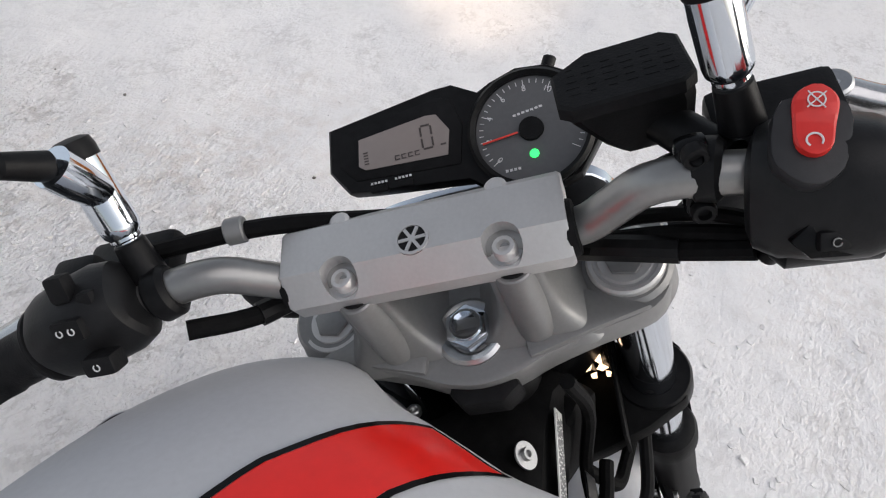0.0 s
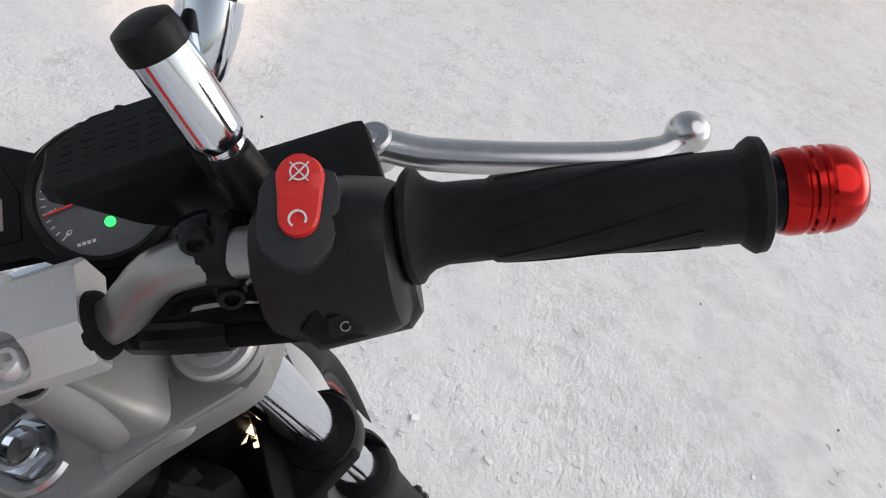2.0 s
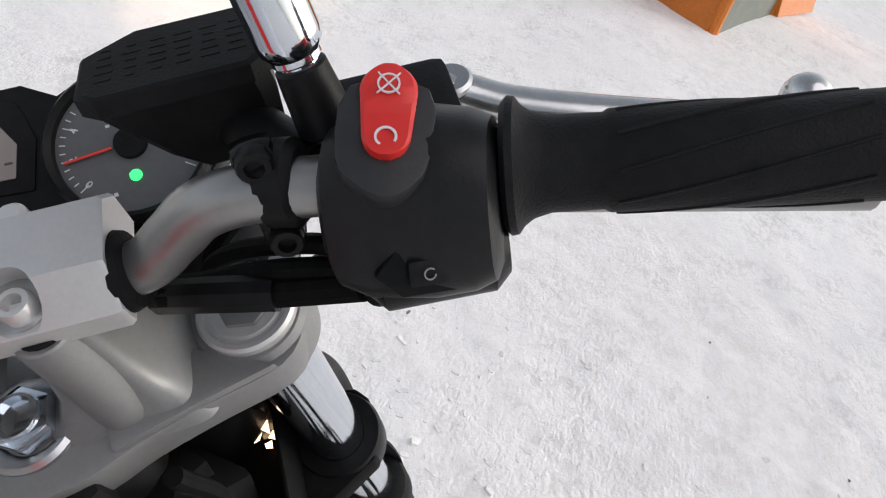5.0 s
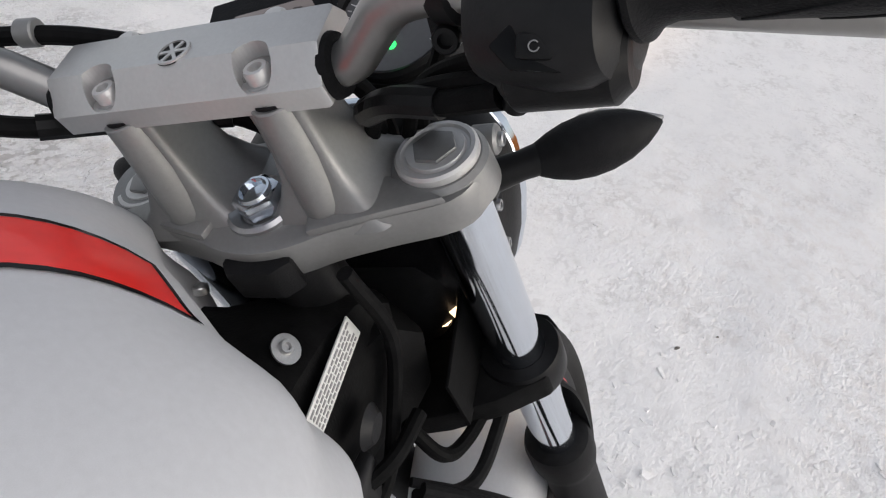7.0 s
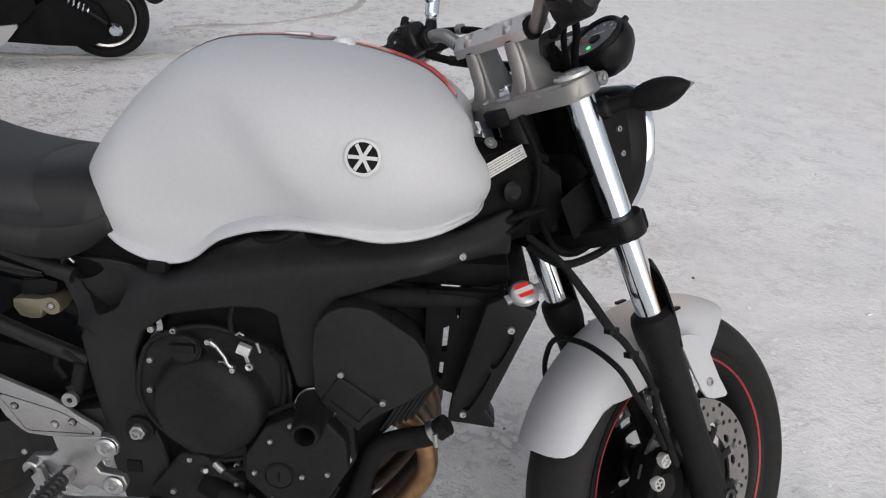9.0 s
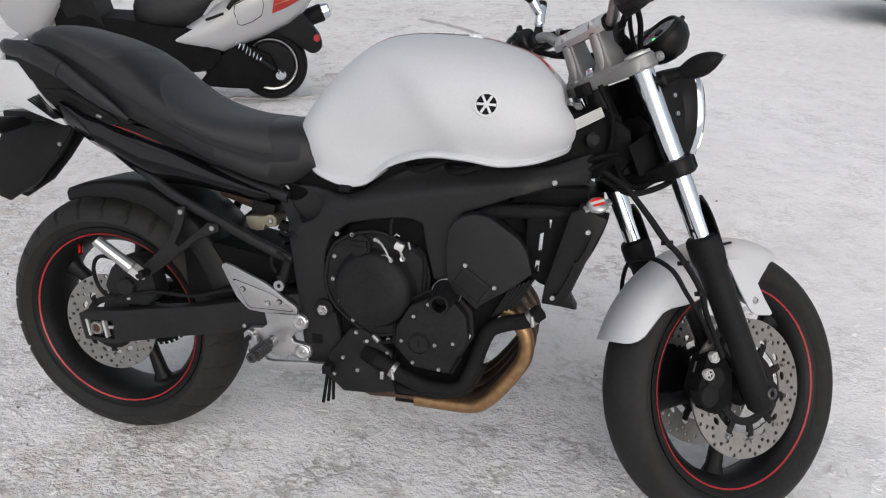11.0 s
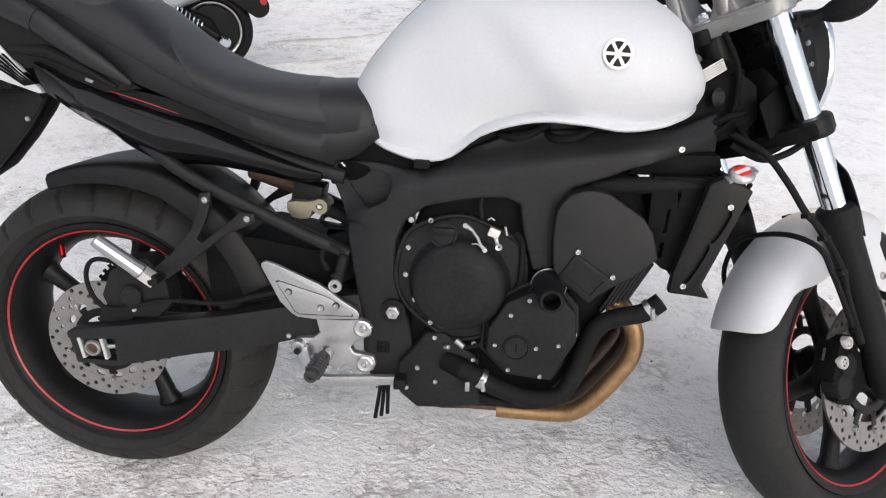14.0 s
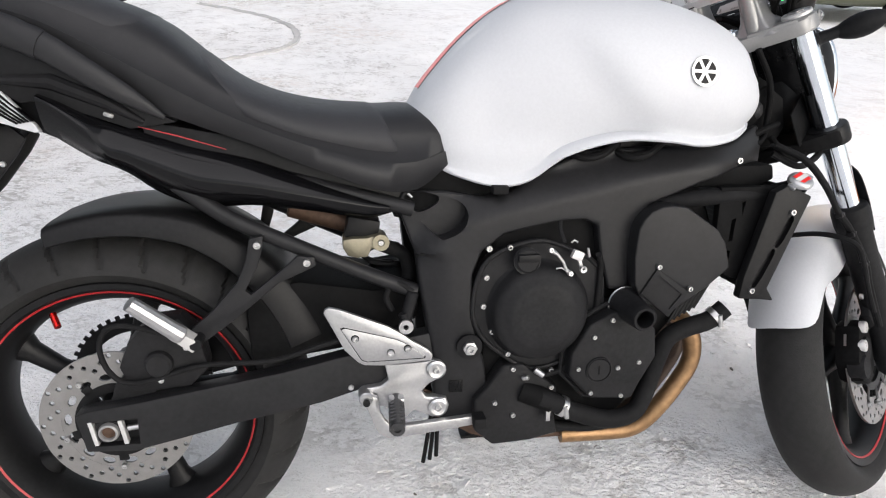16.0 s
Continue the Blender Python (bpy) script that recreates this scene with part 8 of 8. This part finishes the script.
def snow_height(x, y):
    """Height of the trodden snow; a bank rises behind the machine."""
    h = 0.010 * value_noise(x * 0.9, y * 0.9, 1) + 0.006 * value_noise(x * 3.1, y * 3.1, 2) + 0.004 * value_noise(x * 9.0 + 0.3 * y, y * 7.0, 3) + 0.0028 * value_noise(x * 22.0, y * 16.0, 4)
    clod = np.maximum(0, value_noise(x * 13.0, y * 10.0, 5) - 0.55) * np.maximum(0, value_noise(x * 1.1, y * 1.1, 6) + 0.2)
    h = h + 0.02 * clod
    flat = np.exp(-((x**2 + y**2) / 0.35**2)) + np.exp(-(((x - 1.49) ** 2 + y**2) / 0.30**2))
    bank = 0.07 * np.exp(-(((x - 7.2) / 0.8) ** 2 + ((y + 0.5) / 1.6) ** 2)) * (1 + 0.5 * value_noise(x * 2.0, y * 2.0, 8))
    rim_h = np.where(np.hypot(x, y) > 25, 0.3 * (np.hypot(x, y) - 25) / 40, 0.0)
    return h * (1 - np.minimum(1, flat)) + bank + np.minimum(rim_h, 1.5) - 0.004


def spaced(lo, hi, near, step, grow):
    out, c = [0.0], step
    while out[-1] < hi:
        c = step if out[-1] < near else c * grow
        out.append(out[-1] + c)
    neg, c = [0.0], step
    while neg[-1] > lo:
        c = step if -neg[-1] < near else c * grow
        neg.append(neg[-1] - c)
    return np.array(neg[::-1][:-1] + out)


gx, gy = spaced(-900, 900, 2.6, 0.022, 1.06) + 0.9, spaced(-900, 900, 2.4, 0.022, 1.06) + 0.5
GX, GY = np.meshgrid(gx, gy, indexing="ij")
GZ = snow_height(GX, GY)
nx, ny = GX.shape
ids = np.arange(nx * ny).reshape(nx, ny)
quads = np.stack([ids[:-1, :-1], ids[1:, :-1], ids[1:, 1:], ids[:-1, 1:]], -1).reshape(-1, 4)
me = bpy.data.meshes.new("ground")
me.from_pydata(np.stack([GX, GY, GZ], -1).reshape(-1, 3).tolist(), [], quads.tolist())
me.polygons.foreach_set("use_smooth", np.ones(len(me.polygons), bool))
me.materials.append(SNOW)
tagged(new("ground", me), "trodden dirty snow over a wide yard", "ground", kind="structure")


# ---- snow chips and clods thrown up round the wheels ----
def scatter(name, count, seed, box_xy, size, mat, label, flat, tilt):
    """Loose flakes: thin, uneven plates lying tilted and half sunk in the snow."""
    rng = np.random.RandomState(seed)
    n = count * 5
    x, y = rng.uniform(box_xy[0], box_xy[1], n), rng.uniform(box_xy[2], box_xy[3], n)
    keep = 0.5 + 0.5 * value_noise(x * 1.7, y * 1.7, 11) + 0.25 * value_noise(x * 6.0, y * 6.0, 12)
    mx, my = (box_xy[0] + box_xy[1]) / 2, (box_xy[2] + box_xy[3]) / 2
    fade = np.exp(-((((x - mx) / (box_xy[1] - mx)) ** 4 + ((y - my) / (box_xy[3] - my)) ** 4) * 1.6))
    ok = rng.rand(n) < np.clip(keep, 0.05, 1) ** 1.6 * fade
    x, y = x[ok][:count], y[ok][:count]
    n = len(x)
    z = snow_height(x, y)
    r = size * rng.uniform(0.35, 1.0, n)
    turn, lean, lean_to = rng.uniform(0, 6.28, n), tilt * rng.rand(n), rng.uniform(0, 6.28, n)
    long = rng.uniform(1.0, 1.9, n)
    a = np.arange(6) * math.pi / 3
    rad = rng.uniform(0.40, 1.25, (n, 6))
    px, py = np.cos(a) * rad * long[:, None], np.sin(a) * rad
    dx = (px * np.cos(turn)[:, None] - py * np.sin(turn)[:, None]) * r[:, None]
    dy = (px * np.sin(turn)[:, None] + py * np.cos(turn)[:, None]) * r[:, None]
    lift = (dx * np.cos(lean_to)[:, None] + dy * np.sin(lean_to)[:, None]) * np.tan(lean)[:, None] + 0.0015
    top = np.stack([x[:, None] + dx * 0.86, y[:, None] + dy * 0.86, z[:, None] + lift + flat * r[:, None]], -1)
    low = np.stack([x[:, None] + dx, y[:, None] + dy, z[:, None] + lift - 0.35 * r[:, None]], -1)
    verts = np.concatenate([top, low], 1).reshape(-1, 3)
    cell = [tuple(range(6))] + [(k, 6 + k, 6 + (k + 1) % 6, (k + 1) % 6) for k in range(6)]
    faces = [tuple(12 * i + v for v in f) for i in range(n) for f in cell]
    me = bpy.data.meshes.new(name)
    me.from_pydata(verts.tolist(), [], faces)
    me.materials.append(mat)
    return tagged(new(name, me), label, "snow", kind="stuff")


scatter("snow_chips", 1600, 21, (-1.2, 2.4, -1.6, 1.8), 0.012, SNOW, "loose flakes of trodden snow crust lying on the ground", 0.16, 0.35)
DIRT = material("dirt_crumb", (0.16, 0.145, 0.13), 0.8, 0.0, 0.4, 60)
scatter("dirt_crumbs", 60, 22, (-1.2, 3.0, -1.6, 2.4), 0.006, DIRT, "dark dirt crumbs scattered over the snow", 0.6, 0.4)


# ---- tyre tracks ----
def track(points, width, name):
    path = spline(points, 10)
    rings = []
    rng = np.random.RandomState(5)
    for i, p in enumerate(path):
        q = path[min(i + 1, len(path) - 1)] - path[max(i - 1, 0)]
        d = Vector((q[0], q[1], 0)).normalized()
        nrm = Vector((-d.y, d.x, 0))
        w = width * (0.6 + 0.4 * rng.rand())
        z = float(snow_height(np.array([p[0]]), np.array([p[1]]))[0])
        ring = []
        for u, h in ((-1, -0.010), (-0.7, 0.014), (-0.2, 0.006), (0.3, 0.009), (0.8, 0.015), (1, -0.010)):
            ring.append((p[0] + nrm.x * w * u, p[1] + nrm.y * w * u, z + h * (0.7 + 0.5 * rng.rand())))
        rings.append(ring)
    return part(name, loft(rings), TRACK_SNOW)


TRACK_SNOW = material("track_snow", (0.46, 0.45, 0.44), 0.8, 0.0, 0.3, 30, 0.8, 60)
tagged(track([(-0.95, 3.82), (-0.31, 4.09), (0.09, 4.55), (0.15, 5.05), (0.02, 5.55), (-0.33, 6.05), (-0.85, 6.5)], 0.038, "tyre_track"), "curved grey tyre track pressed into the snow", "track", kind="structure")
tagged(track([(-1.9, 2.98), (-1.35, 3.07), (-0.85, 3.20), (-0.3, 3.45)], 0.025, "tyre_track"), "thin grey tyre track pressed into the snow", "track", kind="structure")
